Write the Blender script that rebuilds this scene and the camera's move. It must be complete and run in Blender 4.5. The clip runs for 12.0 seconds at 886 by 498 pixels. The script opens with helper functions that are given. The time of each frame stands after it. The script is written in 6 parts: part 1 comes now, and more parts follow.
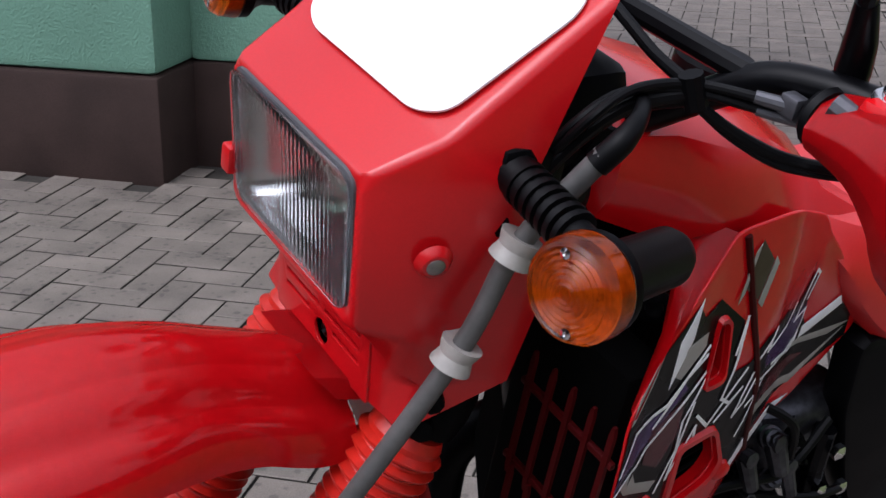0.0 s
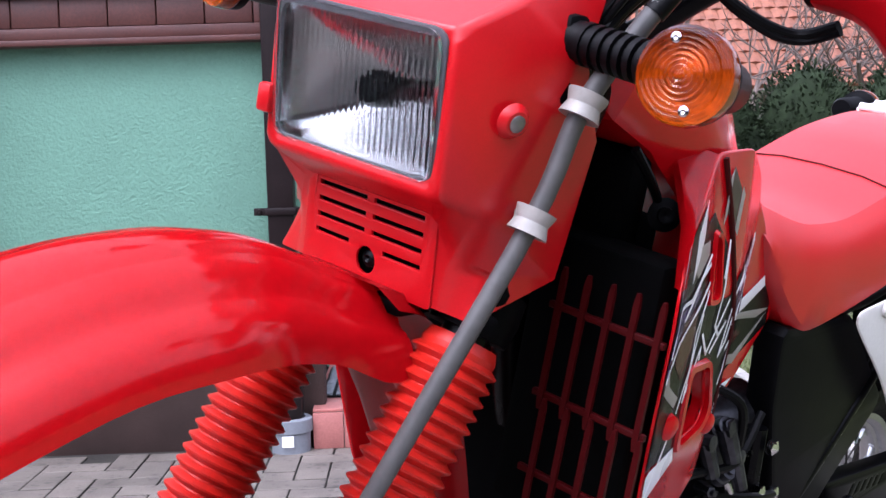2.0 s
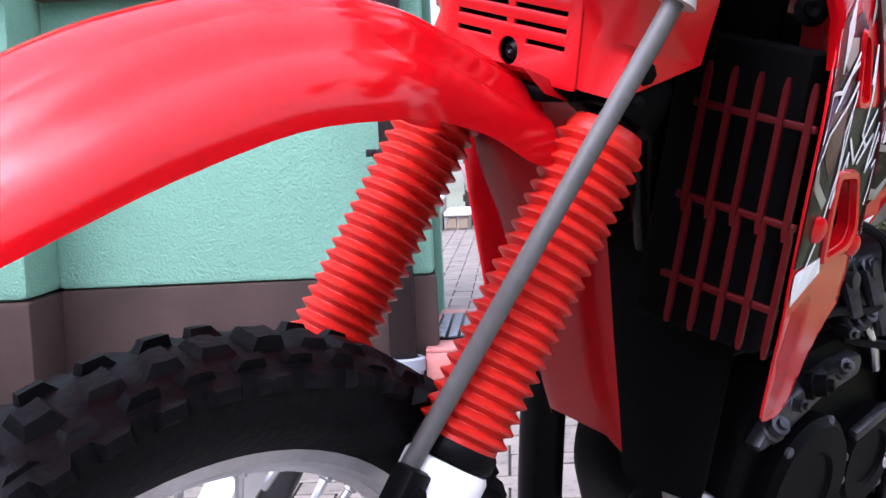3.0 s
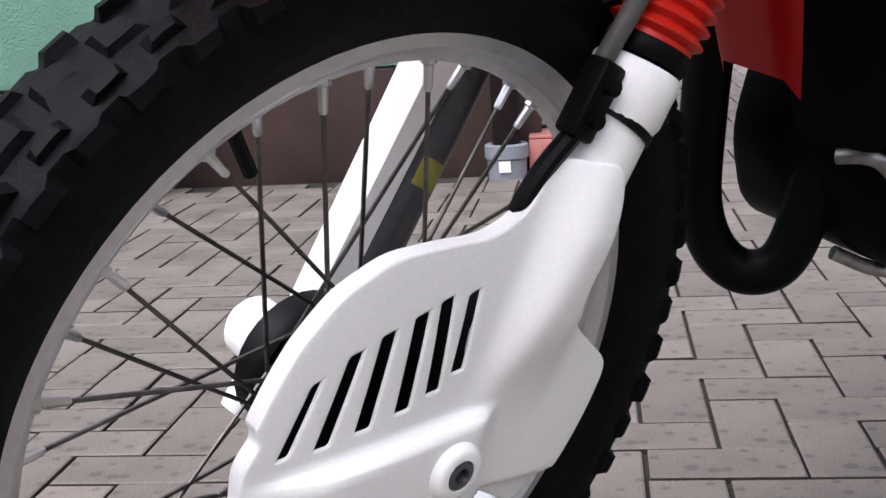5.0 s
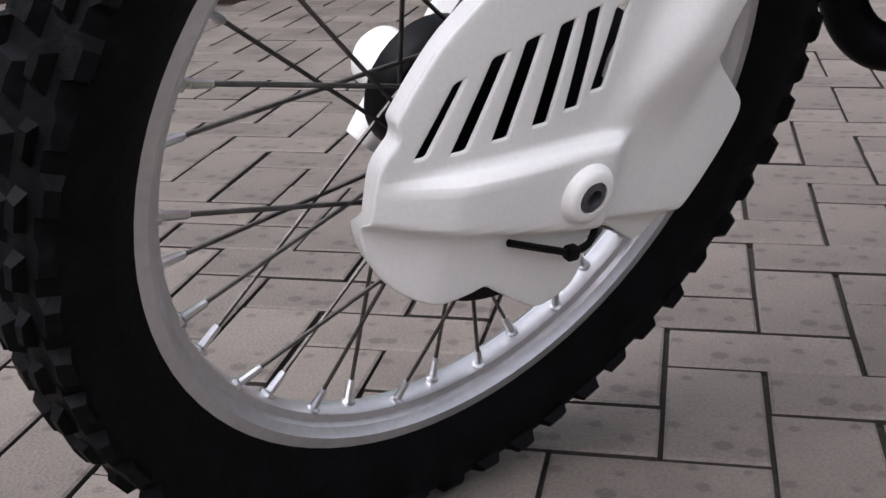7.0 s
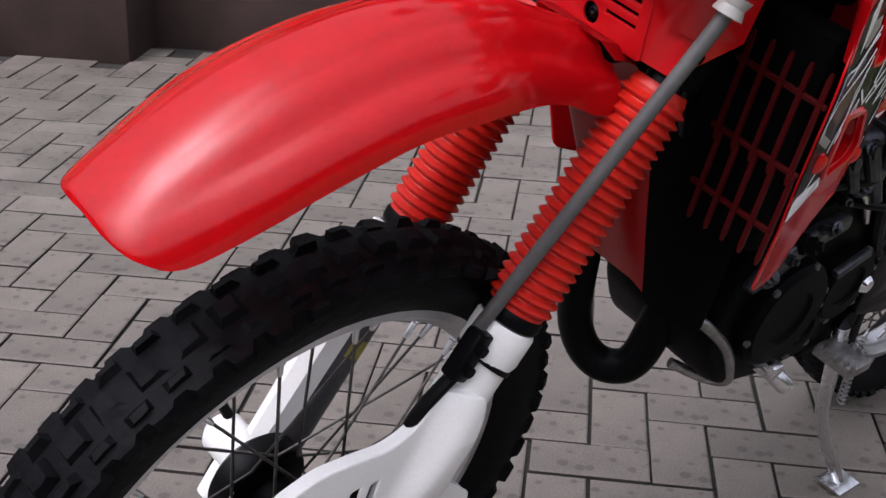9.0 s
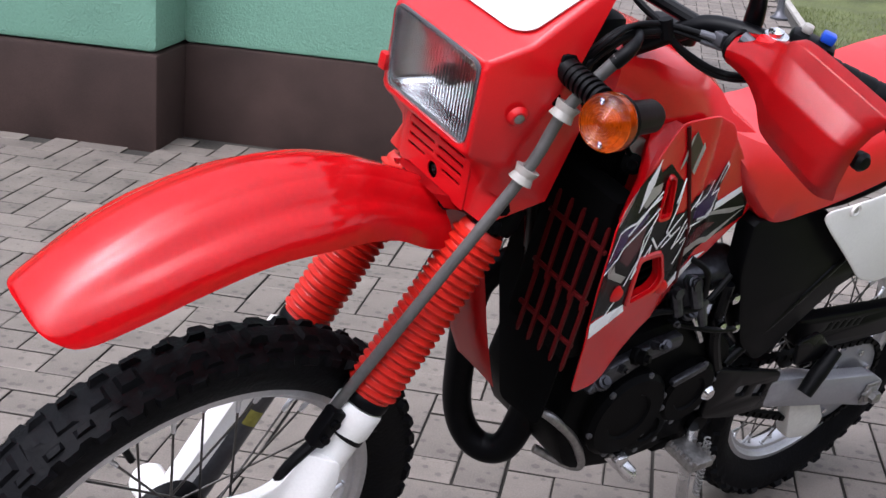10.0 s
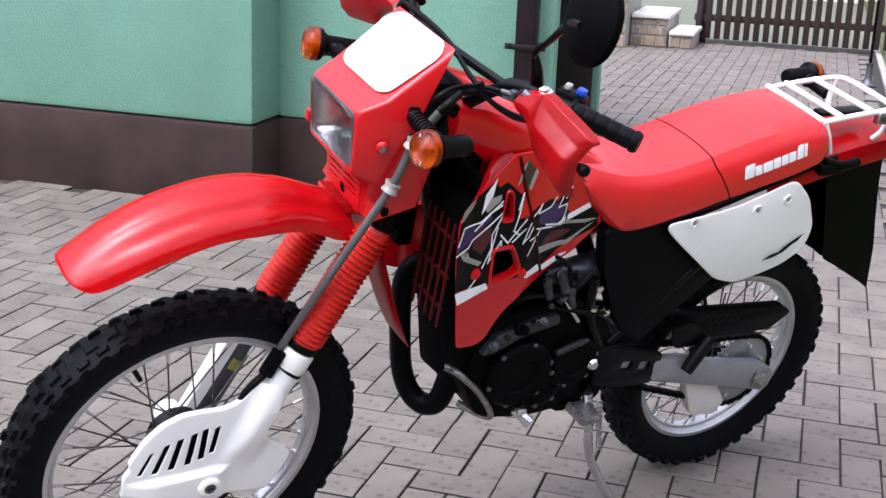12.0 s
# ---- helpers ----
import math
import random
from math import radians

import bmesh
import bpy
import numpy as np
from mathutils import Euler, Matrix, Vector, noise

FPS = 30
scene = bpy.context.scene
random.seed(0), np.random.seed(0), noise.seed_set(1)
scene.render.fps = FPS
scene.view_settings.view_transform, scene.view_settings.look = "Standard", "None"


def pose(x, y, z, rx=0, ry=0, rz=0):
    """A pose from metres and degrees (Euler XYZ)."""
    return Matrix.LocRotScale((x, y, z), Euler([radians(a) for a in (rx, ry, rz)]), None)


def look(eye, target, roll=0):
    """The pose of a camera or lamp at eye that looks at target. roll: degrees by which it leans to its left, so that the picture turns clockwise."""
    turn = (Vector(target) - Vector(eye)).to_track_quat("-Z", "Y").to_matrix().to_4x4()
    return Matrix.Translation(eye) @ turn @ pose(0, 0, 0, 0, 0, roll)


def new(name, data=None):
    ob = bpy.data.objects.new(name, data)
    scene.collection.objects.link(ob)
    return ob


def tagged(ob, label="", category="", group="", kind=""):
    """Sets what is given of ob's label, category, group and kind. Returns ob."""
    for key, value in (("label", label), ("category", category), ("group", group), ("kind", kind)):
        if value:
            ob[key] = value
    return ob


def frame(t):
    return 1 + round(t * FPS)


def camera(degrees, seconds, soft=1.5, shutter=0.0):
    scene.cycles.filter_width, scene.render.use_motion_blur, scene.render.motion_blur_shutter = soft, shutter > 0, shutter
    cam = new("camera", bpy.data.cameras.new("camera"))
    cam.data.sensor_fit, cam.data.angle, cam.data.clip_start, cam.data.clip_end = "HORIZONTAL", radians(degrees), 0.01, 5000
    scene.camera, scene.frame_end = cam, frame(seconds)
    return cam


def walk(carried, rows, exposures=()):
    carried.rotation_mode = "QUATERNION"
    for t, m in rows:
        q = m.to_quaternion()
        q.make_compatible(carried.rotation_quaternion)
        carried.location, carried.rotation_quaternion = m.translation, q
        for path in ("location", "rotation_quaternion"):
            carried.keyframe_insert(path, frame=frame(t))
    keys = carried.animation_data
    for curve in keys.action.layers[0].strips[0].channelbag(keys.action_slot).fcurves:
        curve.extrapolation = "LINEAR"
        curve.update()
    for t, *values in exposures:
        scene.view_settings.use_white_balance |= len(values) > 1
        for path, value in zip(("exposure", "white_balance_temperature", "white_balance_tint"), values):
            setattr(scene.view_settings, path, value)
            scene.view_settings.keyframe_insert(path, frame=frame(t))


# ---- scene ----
cam = camera(39.4, 12.0)
PATH = [
    (0, (0.412, -0.849, 1.229), (-0.014, 0.981, 0.542), 0.8),
    (0.5, (0.242, -0.923, 1.151), (0.198, 1.01, 0.639), 0.5),
    (1, (0.189, -0.955, 1.1), (0.379, 0.997, 0.705), 1.1),
    (1.5, (0.183, -0.969, 1.043), (0.33, 1.013, 0.816), -0.0),
    (2, (0.173, -0.982, 0.936), (0.222, 1.013, 0.785), -1.8),
    (2.5, (0.154, -0.989, 0.844), (0.128, 1.008, 0.729), -2.1),
    (3, (0.136, -0.991, 0.793), (0.02, 0.998, 0.624), -2.8),
    (3.2, (0.127, -0.999, 0.775), (-0.02, 0.987, 0.583), -2.8),
    (4.8, (0.059, -0.988, 0.643), (-0.185, 0.958, 0.252), -3.4),
    (5, (0.051, -0.984, 0.628), (-0.202, 0.954, 0.207), -3.4),
    (5.5, (0.036, -0.984, 0.592), (-0.253, 0.929, 0.083), -2.7),
    (6, (0.02, -0.984, 0.566), (-0.335, 0.896, -0.018), -2.8),
    (6.5, (0.01, -0.994, 0.552), (-0.387, 0.862, -0.077), -2.5),
    (6.7, (0.011, -0.996, 0.546), (-0.388, 0.854, -0.101), -2.1),
    (8.3, (0.050, -1.020, 0.815), (-0.21, 0.825, 0.075), 0.9),
    (8.5, (0.077, -1.078, 0.922), (-0.17, 0.751, 0.152), 1.4),
    (9, (0.13, -1.205, 1.096), (-0.063, 0.628, 0.32), 2.4),
    (9.5, (0.285, -1.368, 1.213), (-0.045, 0.495, 0.564), 1.9),
    (10, (0.376, -1.483, 1.259), (0.091, 0.386, 0.605), 4.9),
    (10.5, (0.462, -1.615, 1.294), (0.109, 0.28, 0.765), 3.2),
    (11, (0.615, -1.754, 1.316), (0.209, 0.112, 0.725), 2.4),
    (11.5, (0.813, -1.9, 1.341), (0.337, -0.056, 0.729), 3.2),
    (12, (0.921, -2.072, 1.37), (0.379, -0.228, 0.819), 2.4),
]
EXPOSURES = [(0, -0.91, 5900, 17), (0.8, -0.43, 5850, 18), (1.5, -0.18, 5700, 21), (2.2, 0.1, 5600, 24), (3.0, 0.53, 5600, 24), (5.0, -0.33, 6100, 17), (6.5, -0.57, 6150, 17), (8.5, -0.98, 6150, 17), (9.0, -0.73, 6050, 18), (9.5, -0.48, 6000, 17), (10.5, -0.09, 5900, 17), (12, -0.02, 5850, 18)]
walk(cam, [(t, look(eye, target, roll)) for t, eye, target, roll in PATH], EXPOSURES)

# ---- light ----
world = bpy.data.worlds.new("overcast_sky")
scene.world = world
world.use_nodes = True
wn, wl = world.node_tree.nodes, world.node_tree.links
sky = wn.new("ShaderNodeTexSky")
sky.sky_type, sky.sun_disc = "NISHITA", False
sky.sun_elevation, sky.sun_rotation = radians(56), radians(213)
sky.air_density, sky.dust_density, sky.ozone_density = 1.0, 3.0, 1.0
grey_sky = wn.new("ShaderNodeHueSaturation")
grey_sky.inputs["Saturation"].default_value = 0.18
wl.new(sky.outputs[0], grey_sky.inputs["Color"])
# an overcast sky is about three times as bright overhead as at the horizon
aim, split, rise = wn.new("ShaderNodeTexCoord"), wn.new("ShaderNodeSeparateXYZ"), wn.new("ShaderNodeMapRange")
wl.new(aim.outputs["Generated"], split.inputs[0])
wl.new(split.outputs["Z"], rise.inputs["Value"])
rise.inputs["To Min"].default_value, rise.inputs["To Max"].default_value = 0.5, 2.3
cloud = wn.new("ShaderNodeVectorMath")
cloud.operation = "SCALE"
wl.new(grey_sky.outputs[0], cloud.inputs[0])
wl.new(rise.outputs[0], cloud.inputs["Scale"])
wl.new(cloud.outputs[0], wn["Background"].inputs[0])
wn["Background"].inputs[1].default_value = 0.32
sun = new("overcast_sun", bpy.data.lights.new("overcast_sun", "SUN"))
sun.data.energy, sun.data.angle, sun.data.color = 0.9, radians(60), (1.0, 0.98, 0.96)
sun.matrix_world = look((-2.2, -3.4, 6.0), (0, 0, 0))


# ---- materials ----
def surface(name, colour, rough=0.5, metal=0.0, vary=0.12, scale=9.0, fine=140.0, bump=0.0, coat=0.0, spots=0.0, per_piece=0.0, dist=0.002, spec=0.5, uneven=0.12):
    """A material with blotches, grain, uneven gloss and fine relief in metres."""
    m = bpy.data.materials.new(name)
    m.use_nodes = True
    n, l = m.node_tree.nodes, m.node_tree.links
    b = n["Principled BSDF"]
    b.inputs["Metallic"].default_value = metal
    b.inputs["Coat Weight"].default_value = coat
    b.inputs["Coat Roughness"].default_value = 0.03
    b.inputs["Specular IOR Level"].default_value = spec
    co = n.new("ShaderNodeTexCoord")
    big = n.new("ShaderNodeTexNoise")
    big.inputs["Scale"].default_value, big.inputs["Detail"].default_value = scale, 5
    small = n.new("ShaderNodeTexNoise")
    small.inputs["Scale"].default_value, small.inputs["Detail"].default_value = fine, 3
    l.new(co.outputs["Object"], big.inputs["Vector"])
    l.new(co.outputs["Object"], small.inputs["Vector"])
    ramp = n.new("ShaderNodeMapRange")
    ramp.inputs["From Min"].default_value, ramp.inputs["From Max"].default_value = 0.3, 0.7
    ramp.inputs["To Min"].default_value, ramp.inputs["To Max"].default_value = 1 - vary, 1 + vary
    l.new(big.outputs["Fac"], ramp.inputs["Value"])
    grain = n.new("ShaderNodeMapRange")
    grain.inputs["From Min"].default_value, grain.inputs["From Max"].default_value = 0.3, 0.7
    grain.inputs["To Min"].default_value, grain.inputs["To Max"].default_value = 1 - vary * 0.7, 1 + vary * 0.7
    l.new(small.outputs["Fac"], grain.inputs["Value"])
    times = n.new("ShaderNodeMath")
    times.operation = "MULTIPLY"
    l.new(ramp.outputs[0], times.inputs[0])
    l.new(grain.outputs[0], times.inputs[1])
    last = times.outputs[0]
    if per_piece:
        info = n.new("ShaderNodeObjectInfo")
        geo = n.new("ShaderNodeNewGeometry")
        plus = n.new("ShaderNodeMath")
        plus.operation = "ADD"
        l.new(info.outputs["Random"], plus.inputs[0])
        l.new(geo.outputs["Random Per Island"], plus.inputs[1])
        wrap = n.new("ShaderNodeMath")
        wrap.operation = "FRACT"
        l.new(plus.outputs[0], wrap.inputs[0])
        own = n.new("ShaderNodeMapRange")
        own.inputs["To Min"].default_value, own.inputs["To Max"].default_value = 1 - per_piece, 1 + per_piece
        l.new(wrap.outputs[0], own.inputs["Value"])
        mul = n.new("ShaderNodeMath")
        mul.operation = "MULTIPLY"
        l.new(last, mul.inputs[0])
        l.new(own.outputs[0], mul.inputs[1])
        last = mul.outputs[0]
    if spots:
        dots = n.new("ShaderNodeTexVoronoi")
        dots.inputs["Scale"].default_value = 34.0
        l.new(co.outputs["Object"], dots.inputs["Vector"])
        wob = n.new("ShaderNodeMath")
        wob.operation = "MULTIPLY_ADD"
        wob.inputs[1].default_value, wob.inputs[2].default_value = 0.85, 0.0
        l.new(big.outputs["Fac"], wob.inputs[0])
        summ = n.new("ShaderNodeMath")
        summ.operation = "ADD"
        l.new(dots.outputs["Distance"], summ.inputs[0])
        l.new(wob.outputs[0], summ.inputs[1])
        rng = n.new("ShaderNodeMapRange")
        rng.inputs["From Min"].default_value, rng.inputs["From Max"].default_value = 0.58, 0.70
        rng.inputs["To Min"].default_value, rng.inputs["To Max"].default_value = 1 - spots, 1
        l.new(summ.outputs[0], rng.inputs["Value"])
        mul2 = n.new("ShaderNodeMath")
        mul2.operation = "MULTIPLY"
        l.new(last, mul2.inputs[0])
        l.new(rng.outputs[0], mul2.inputs[1])
        last = mul2.outputs[0]
    tint = n.new("ShaderNodeVectorMath")
    tint.operation = "SCALE"
    tint.inputs[0].default_value = colour
    l.new(last, tint.inputs["Scale"])
    l.new(tint.outputs[0], b.inputs["Base Color"])
    rr = n.new("ShaderNodeMapRange")
    rr.inputs["To Min"].default_value, rr.inputs["To Max"].default_value = max(rough - uneven, 0.02), min(rough + uneven, 1)
    l.new(big.outputs["Fac"], rr.inputs["Value"])
    l.new(rr.outputs[0], b.inputs["Roughness"])
    if bump:
        bp = n.new("ShaderNodeBump")
        bp.inputs["Strength"].default_value, bp.inputs["Distance"].default_value = bump, dist
        l.new(small.outputs["Fac"], bp.inputs["Height"])
        l.new(bp.outputs[0], b.inputs["Normal"])
    return m


RED = surface("glossy_red_plastic", (0.52, 0.003, 0.005), 0.16, vary=0.04, spec=0.45, uneven=0.03)
# brighter copy of RED; some of the fender's sky sheen is in its colour
RED_SKYLIT = surface("glossy_red_fender", (0.70, 0.005, 0.008), 0.13, vary=0.04, spec=0.75, scale=5, uneven=0.015)
RED_COWL = surface("red_plastic_cowl", (0.48, 0.003, 0.005), 0.30, vary=0.05, fine=500, bump=0.05, dist=0.0005, coat=0.1, uneven=0.04)
# red plastic darkened so that shade is already in its colour
RED_SHADED = surface("red_plastic_shaded", (0.045, 0.0008, 0.0012), 0.5, vary=0.1, spec=0.15)
VINYL = surface("red_seat_vinyl", (0.56, 0.008, 0.009), 0.36, vary=0.06, fine=700, bump=0.10, dist=0.0005, spec=0.65, uneven=0.05)
BOOT = surface("red_rubber_bellows", (0.50, 0.012, 0.004), 0.42, vary=0.14, scale=30)
WHITE = surface("white_plastic", (0.79, 0.78, 0.75), 0.34, vary=0.04, scale=6, fine=300, bump=0.03, dist=0.0004)
WHITE_WARM = surface("aged_white_plastic", (0.62, 0.6, 0.55), 0.5, vary=0.1)
STICKER = surface("white_reflective_sticker", (0.86, 0.86, 0.86), 0.3, vary=0.02)
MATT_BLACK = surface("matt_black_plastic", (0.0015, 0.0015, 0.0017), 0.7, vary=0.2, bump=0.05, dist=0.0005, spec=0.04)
BLACK = surface("black_plastic", (0.003, 0.003, 0.0035), 0.38, vary=0.25, bump=0.05, dist=0.0005, spec=0.05)
PAINT = surface("black_frame_paint", (0.002, 0.002, 0.0025), 0.3, vary=0.2, spec=0.12)
ENGINE = surface("black_engine_casting", (0.002, 0.002, 0.0022), 0.42, vary=0.3, fine=260, bump=0.2, dist=0.0008, spec=0.035)
TYRE = surface("tyre_rubber", (0.0030, 0.0030, 0.0036), 0.55, vary=0.4, scale=40, fine=160, bump=0.5, dist=0.002, spec=0.075)
RUBBER = surface("black_rubber", (0.002, 0.002, 0.0024), 0.45, vary=0.2, spec=0.12)
ALU = surface("brushed_aluminium", (0.62, 0.62, 0.63), 0.32, metal=1.0, vary=0.08, scale=20)
RIM = surface("satin_aluminium_rim", (0.58, 0.58, 0.59), 0.4, metal=0.85, vary=0.08, scale=14)
SPOKE = surface("dark_spoke_steel", (0.10, 0.092, 0.085), 0.4, metal=0.8, vary=0.3, scale=60)
STEEL = surface("dull_spoke_steel", (0.3, 0.29, 0.28), 0.42, metal=0.9, vary=0.25, scale=60)
CHROME = surface("chrome", (0.75, 0.75, 0.76), 0.12, metal=1.0, vary=0.05)
ROD = surface("grey_sleeve", (0.075, 0.073, 0.07), 0.5, vary=0.15, scale=30)
CLIP = surface("pale_grey_nylon_clip", (0.30, 0.285, 0.26), 0.45, vary=0.12)
# near-black of the radiator and duct, also the shade behind the grille
DARK = surface("black_core_and_shade", (0.001, 0.001, 0.001), 0.8, vary=0.3, spec=0.05)
ZINC = surface("bright_zinc_plating", (0.70, 0.70, 0.71), 0.24, metal=1.0, vary=0.12, scale=30)
PLATE = surface("grey_cast_alloy", (0.10, 0.10, 0.11), 0.4, metal=0.7, vary=0.15, bump=0.1, dist=0.0005)
ARM = surface("satin_swingarm_alloy", (0.30, 0.30, 0.32), 0.42, metal=0.6, vary=0.08, scale=18)
CAST = surface("bare_cast_alloy", (0.06, 0.06, 0.068), 0.38, metal=0.8, vary=0.35, scale=60, bump=0.2, dist=0.0006)
PURPLE = surface("violet_decal", (0.04, 0.014, 0.085), 0.25, vary=0.05, spec=0.25)
MAROON = surface("dark_red_decal", (0.07, 0.008, 0.014), 0.25, vary=0.05, spec=0.25)
OLIVE = surface("brown_decal", (0.05, 0.034, 0.022), 0.3, vary=0.08, spec=0.25)
INK = surface("black_decal", (0.004, 0.0036, 0.004), 0.25, vary=0.1, spec=0.06)
SILVER = surface("grey_decal", (0.30, 0.28, 0.25), 0.3, vary=0.08)
BLUE = surface("blue_switch", (0.01, 0.06, 0.45), 0.35, vary=0.05)
YELLOW = surface("yellow_sticker", (0.38, 0.34, 0.06), 0.5, vary=0.3)
PAVER = surface("concrete_paver", (0.152, 0.129, 0.109), 0.75, vary=0.25, scale=7, fine=260, bump=0.9, dist=0.0018, spots=0.34, per_piece=0.13)
JOINT = surface("mossy_sand_joint", (0.026, 0.022, 0.017), 0.95, vary=0.4, scale=5, fine=90, bump=0.5, dist=0.004)
RENDER = surface("green_wall_render", (0.162, 0.328, 0.239), 0.85, vary=0.07, scale=3, fine=110, bump=0.8, dist=0.006)
PLINTH = surface("brown_stone_render", (0.042, 0.026, 0.022), 0.8, vary=0.3, scale=4, fine=420, bump=0.5, dist=0.003, spec=0.2)
WOOD = surface("red_brown_stained_wood", (0.075, 0.022, 0.016), 0.5, vary=0.25, scale=5)
DARKWOOD = surface("dark_brown_paint", (0.022, 0.011, 0.010), 0.45, vary=0.2)
PIPE = surface("dark_brown_downpipe_paint", (0.012, 0.007, 0.007), 0.45, vary=0.15, spec=0.2)
TILE = surface("red_clay_tile", (0.36, 0.13, 0.11), 0.55, vary=0.15, per_piece=0.12, bump=0.15)
GREYDARK = surface("dark_grey_gasket", (0.06, 0.06, 0.065), 0.5, vary=0.1)
GREYPVC = surface("grey_pvc", (0.2, 0.215, 0.24), 0.5, vary=0.1)
KERB = surface("grey_kerb_concrete", (0.33, 0.31, 0.28), 0.85, vary=0.15, bump=0.3)
STONE = surface("warm_rubble_stone", (0.235, 0.175, 0.125), 0.85, vary=0.2, per_piece=0.25, bump=0.4)
SLAB = surface("pale_stone_slab", (0.62, 0.6, 0.56), 0.7, vary=0.08)
GRASS = surface("winter_grass", (0.085, 0.10, 0.032), 0.8, vary=0.4, scale=2.5, fine=60, bump=0.6, dist=0.02)
BLADE = surface("grass_blade", (0.10, 0.12, 0.035), 0.7, vary=0.3, per_piece=0.35)
CONIFER = surface("dark_conifer_leaf", (0.019, 0.029, 0.014), 0.85, spec=0.1, vary=0.4, per_piece=0.5)
SHRUB = surface("brown_green_shrub_leaf", (0.05, 0.055, 0.02), 0.7, vary=0.4, per_piece=0.4)
BARK = surface("grey_bark", (0.13, 0.10, 0.085), 0.85, vary=0.3, bump=0.4)
ROOFTILE = surface("orange_roof_tile", (0.231, 0.083, 0.047), 0.7, vary=0.2, per_piece=0.2)
FAR = surface("far_field", (0.12, 0.13, 0.09), 0.9, vary=0.3, scale=0.1)


def see_through(name, colour, rough, ribs=0.0, ior=1.45):
    m = bpy.data.materials.new(name)
    m.use_nodes = True
    n, l = m.node_tree.nodes, m.node_tree.links
    b = n["Principled BSDF"]
    b.inputs["Base Color"].default_value = (*colour, 1)
    b.inputs["Roughness"].default_value = rough
    b.inputs["Transmission Weight"].default_value = 1.0
    b.inputs["IOR"].default_value = ior
    if ribs:
        co, w, bp = n.new("ShaderNodeTexCoord"), n.new("ShaderNodeTexWave"), n.new("ShaderNodeBump")
        w.bands_direction = "Y"
        w.inputs["Scale"].default_value = ribs
        w.inputs["Distortion"].default_value = 1.2
        l.new(co.outputs["Object"], w.inputs["Vector"])
        l.new(w.outputs["Fac"], bp.inputs["Height"])
        bp.inputs["Strength"].default_value, bp.inputs["Distance"].default_value = 0.16, 0.001
        l.new(bp.outputs[0], b.inputs["Normal"])
    return m


GLASS = see_through("fluted_headlight_glass", (0.97, 0.98, 0.98), 0.09, ribs=58.0, ior=1.25)
AMBER = see_through("amber_lens", (0.80, 0.22, 0.004), 0.12, ior=1.35)
AMBER_BACK = surface("amber_reflector", (0.28, 0.09, 0.005), 0.3, metal=0.3, vary=0.45, scale=60)


# ---- building helpers ----
def V(*a):
    return Vector(a)


def link(name, bm, mat, parent=None, label="", sharp=35, smooth_faces=True):
    me = bpy.data.meshes.new(name)
    bmesh.ops.recalc_face_normals(bm, faces=bm.faces)
    bm.to_mesh(me)
    bm.free()
    if smooth_faces:
        me.shade_smooth()
        me.set_sharp_from_angle(angle=radians(sharp))
    me.materials.append(mat)
    ob = new(name, me)
    ob.parent = parent
    if label:
        ob["label"] = label
    return ob


def part(name, bm, mat, parent, label="", sharp=35):
    return link(name, bm, mat, parent, label, sharp)


def curve_points(pts, n=6):
    """A smooth run of points through pts."""
    pts = [Vector(p) for p in pts]
    if len(pts) < 3:
        return pts
    out = []
    for i in range(len(pts) - 1):
        p0, p1, p2, p3 = pts[max(i - 1, 0)], pts[i], pts[i + 1], pts[min(i + 2, len(pts) - 1)]
        for k in range(n):
            t = k / n
            out.append(0.5 * (2 * p1 + (p2 - p0) * t + (2 * p0 - 5 * p1 + 4 * p2 - p3) * t * t + (3 * p1 - p0 - 3 * p2 + p3) * t ** 3))
    return out + [pts[-1]]


def loft(bm, rings, caps=True, closed=True):
    vs = [[bm.verts.new(p) for p in ring] for ring in rings]
    k = len(vs[0])
    for a, b in zip(vs, vs[1:]):
        for i in range(k if closed else k - 1):
            j = (i + 1) % k
            bm.faces.new((a[i], a[j], b[j], b[i]))
    if caps and closed:
        bm.faces.new(vs[0][::-1])
        bm.faces.new(vs[-1])
    return vs


def tube(bm, pts, r, seg=10, n=6, caps=True):
    """A round tube along a smooth run of points; r: one radius or one for each given point."""
    k = len(pts)
    rad = [r] * k if not hasattr(r, "__len__") else list(r)
    run = curve_points(pts, n)
    rings, side = [], None
    for i, p in enumerate(run):
        d = (run[min(i + 1, len(run) - 1)] - run[max(i - 1, 0)]).normalized()
        if side is None:
            side = d.cross(V(0, 0, 1) if abs(d.z) < 0.9 else V(1, 0, 0)).normalized()
        side = (side - d * side.dot(d)).normalized()
        up = d.cross(side)
        f = i / max(len(run) - 1, 1) * (k - 1)
        lo = min(int(f), k - 2)
        rr = rad[lo] + (rad[lo + 1] - rad[lo]) * (f - lo)
        rings.append([p + rr * (math.cos(a) * side + math.sin(a) * up) for a in (2 * math.pi * s / seg for s in range(seg))])
    loft(bm, rings, caps)
    return bm


def lathe(bm, prof, origin, axis, seg=24):
    """Turns (radius, along) pairs round an axis; ends with a radius of 0 close."""
    axis = Vector(axis).normalized()
    side = axis.cross(V(0, 0, 1) if abs(axis.z) < 0.9 else V(1, 0, 0)).normalized()
    up = axis.cross(side)
    rings = [[Vector(origin) + axis * h + max(r, 1e-4) * (math.cos(a) * side + math.sin(a) * up) for a in (2 * math.pi * s / seg for s in range(seg))] for r, h in prof]
    loft(bm, rings, True)
    return bm


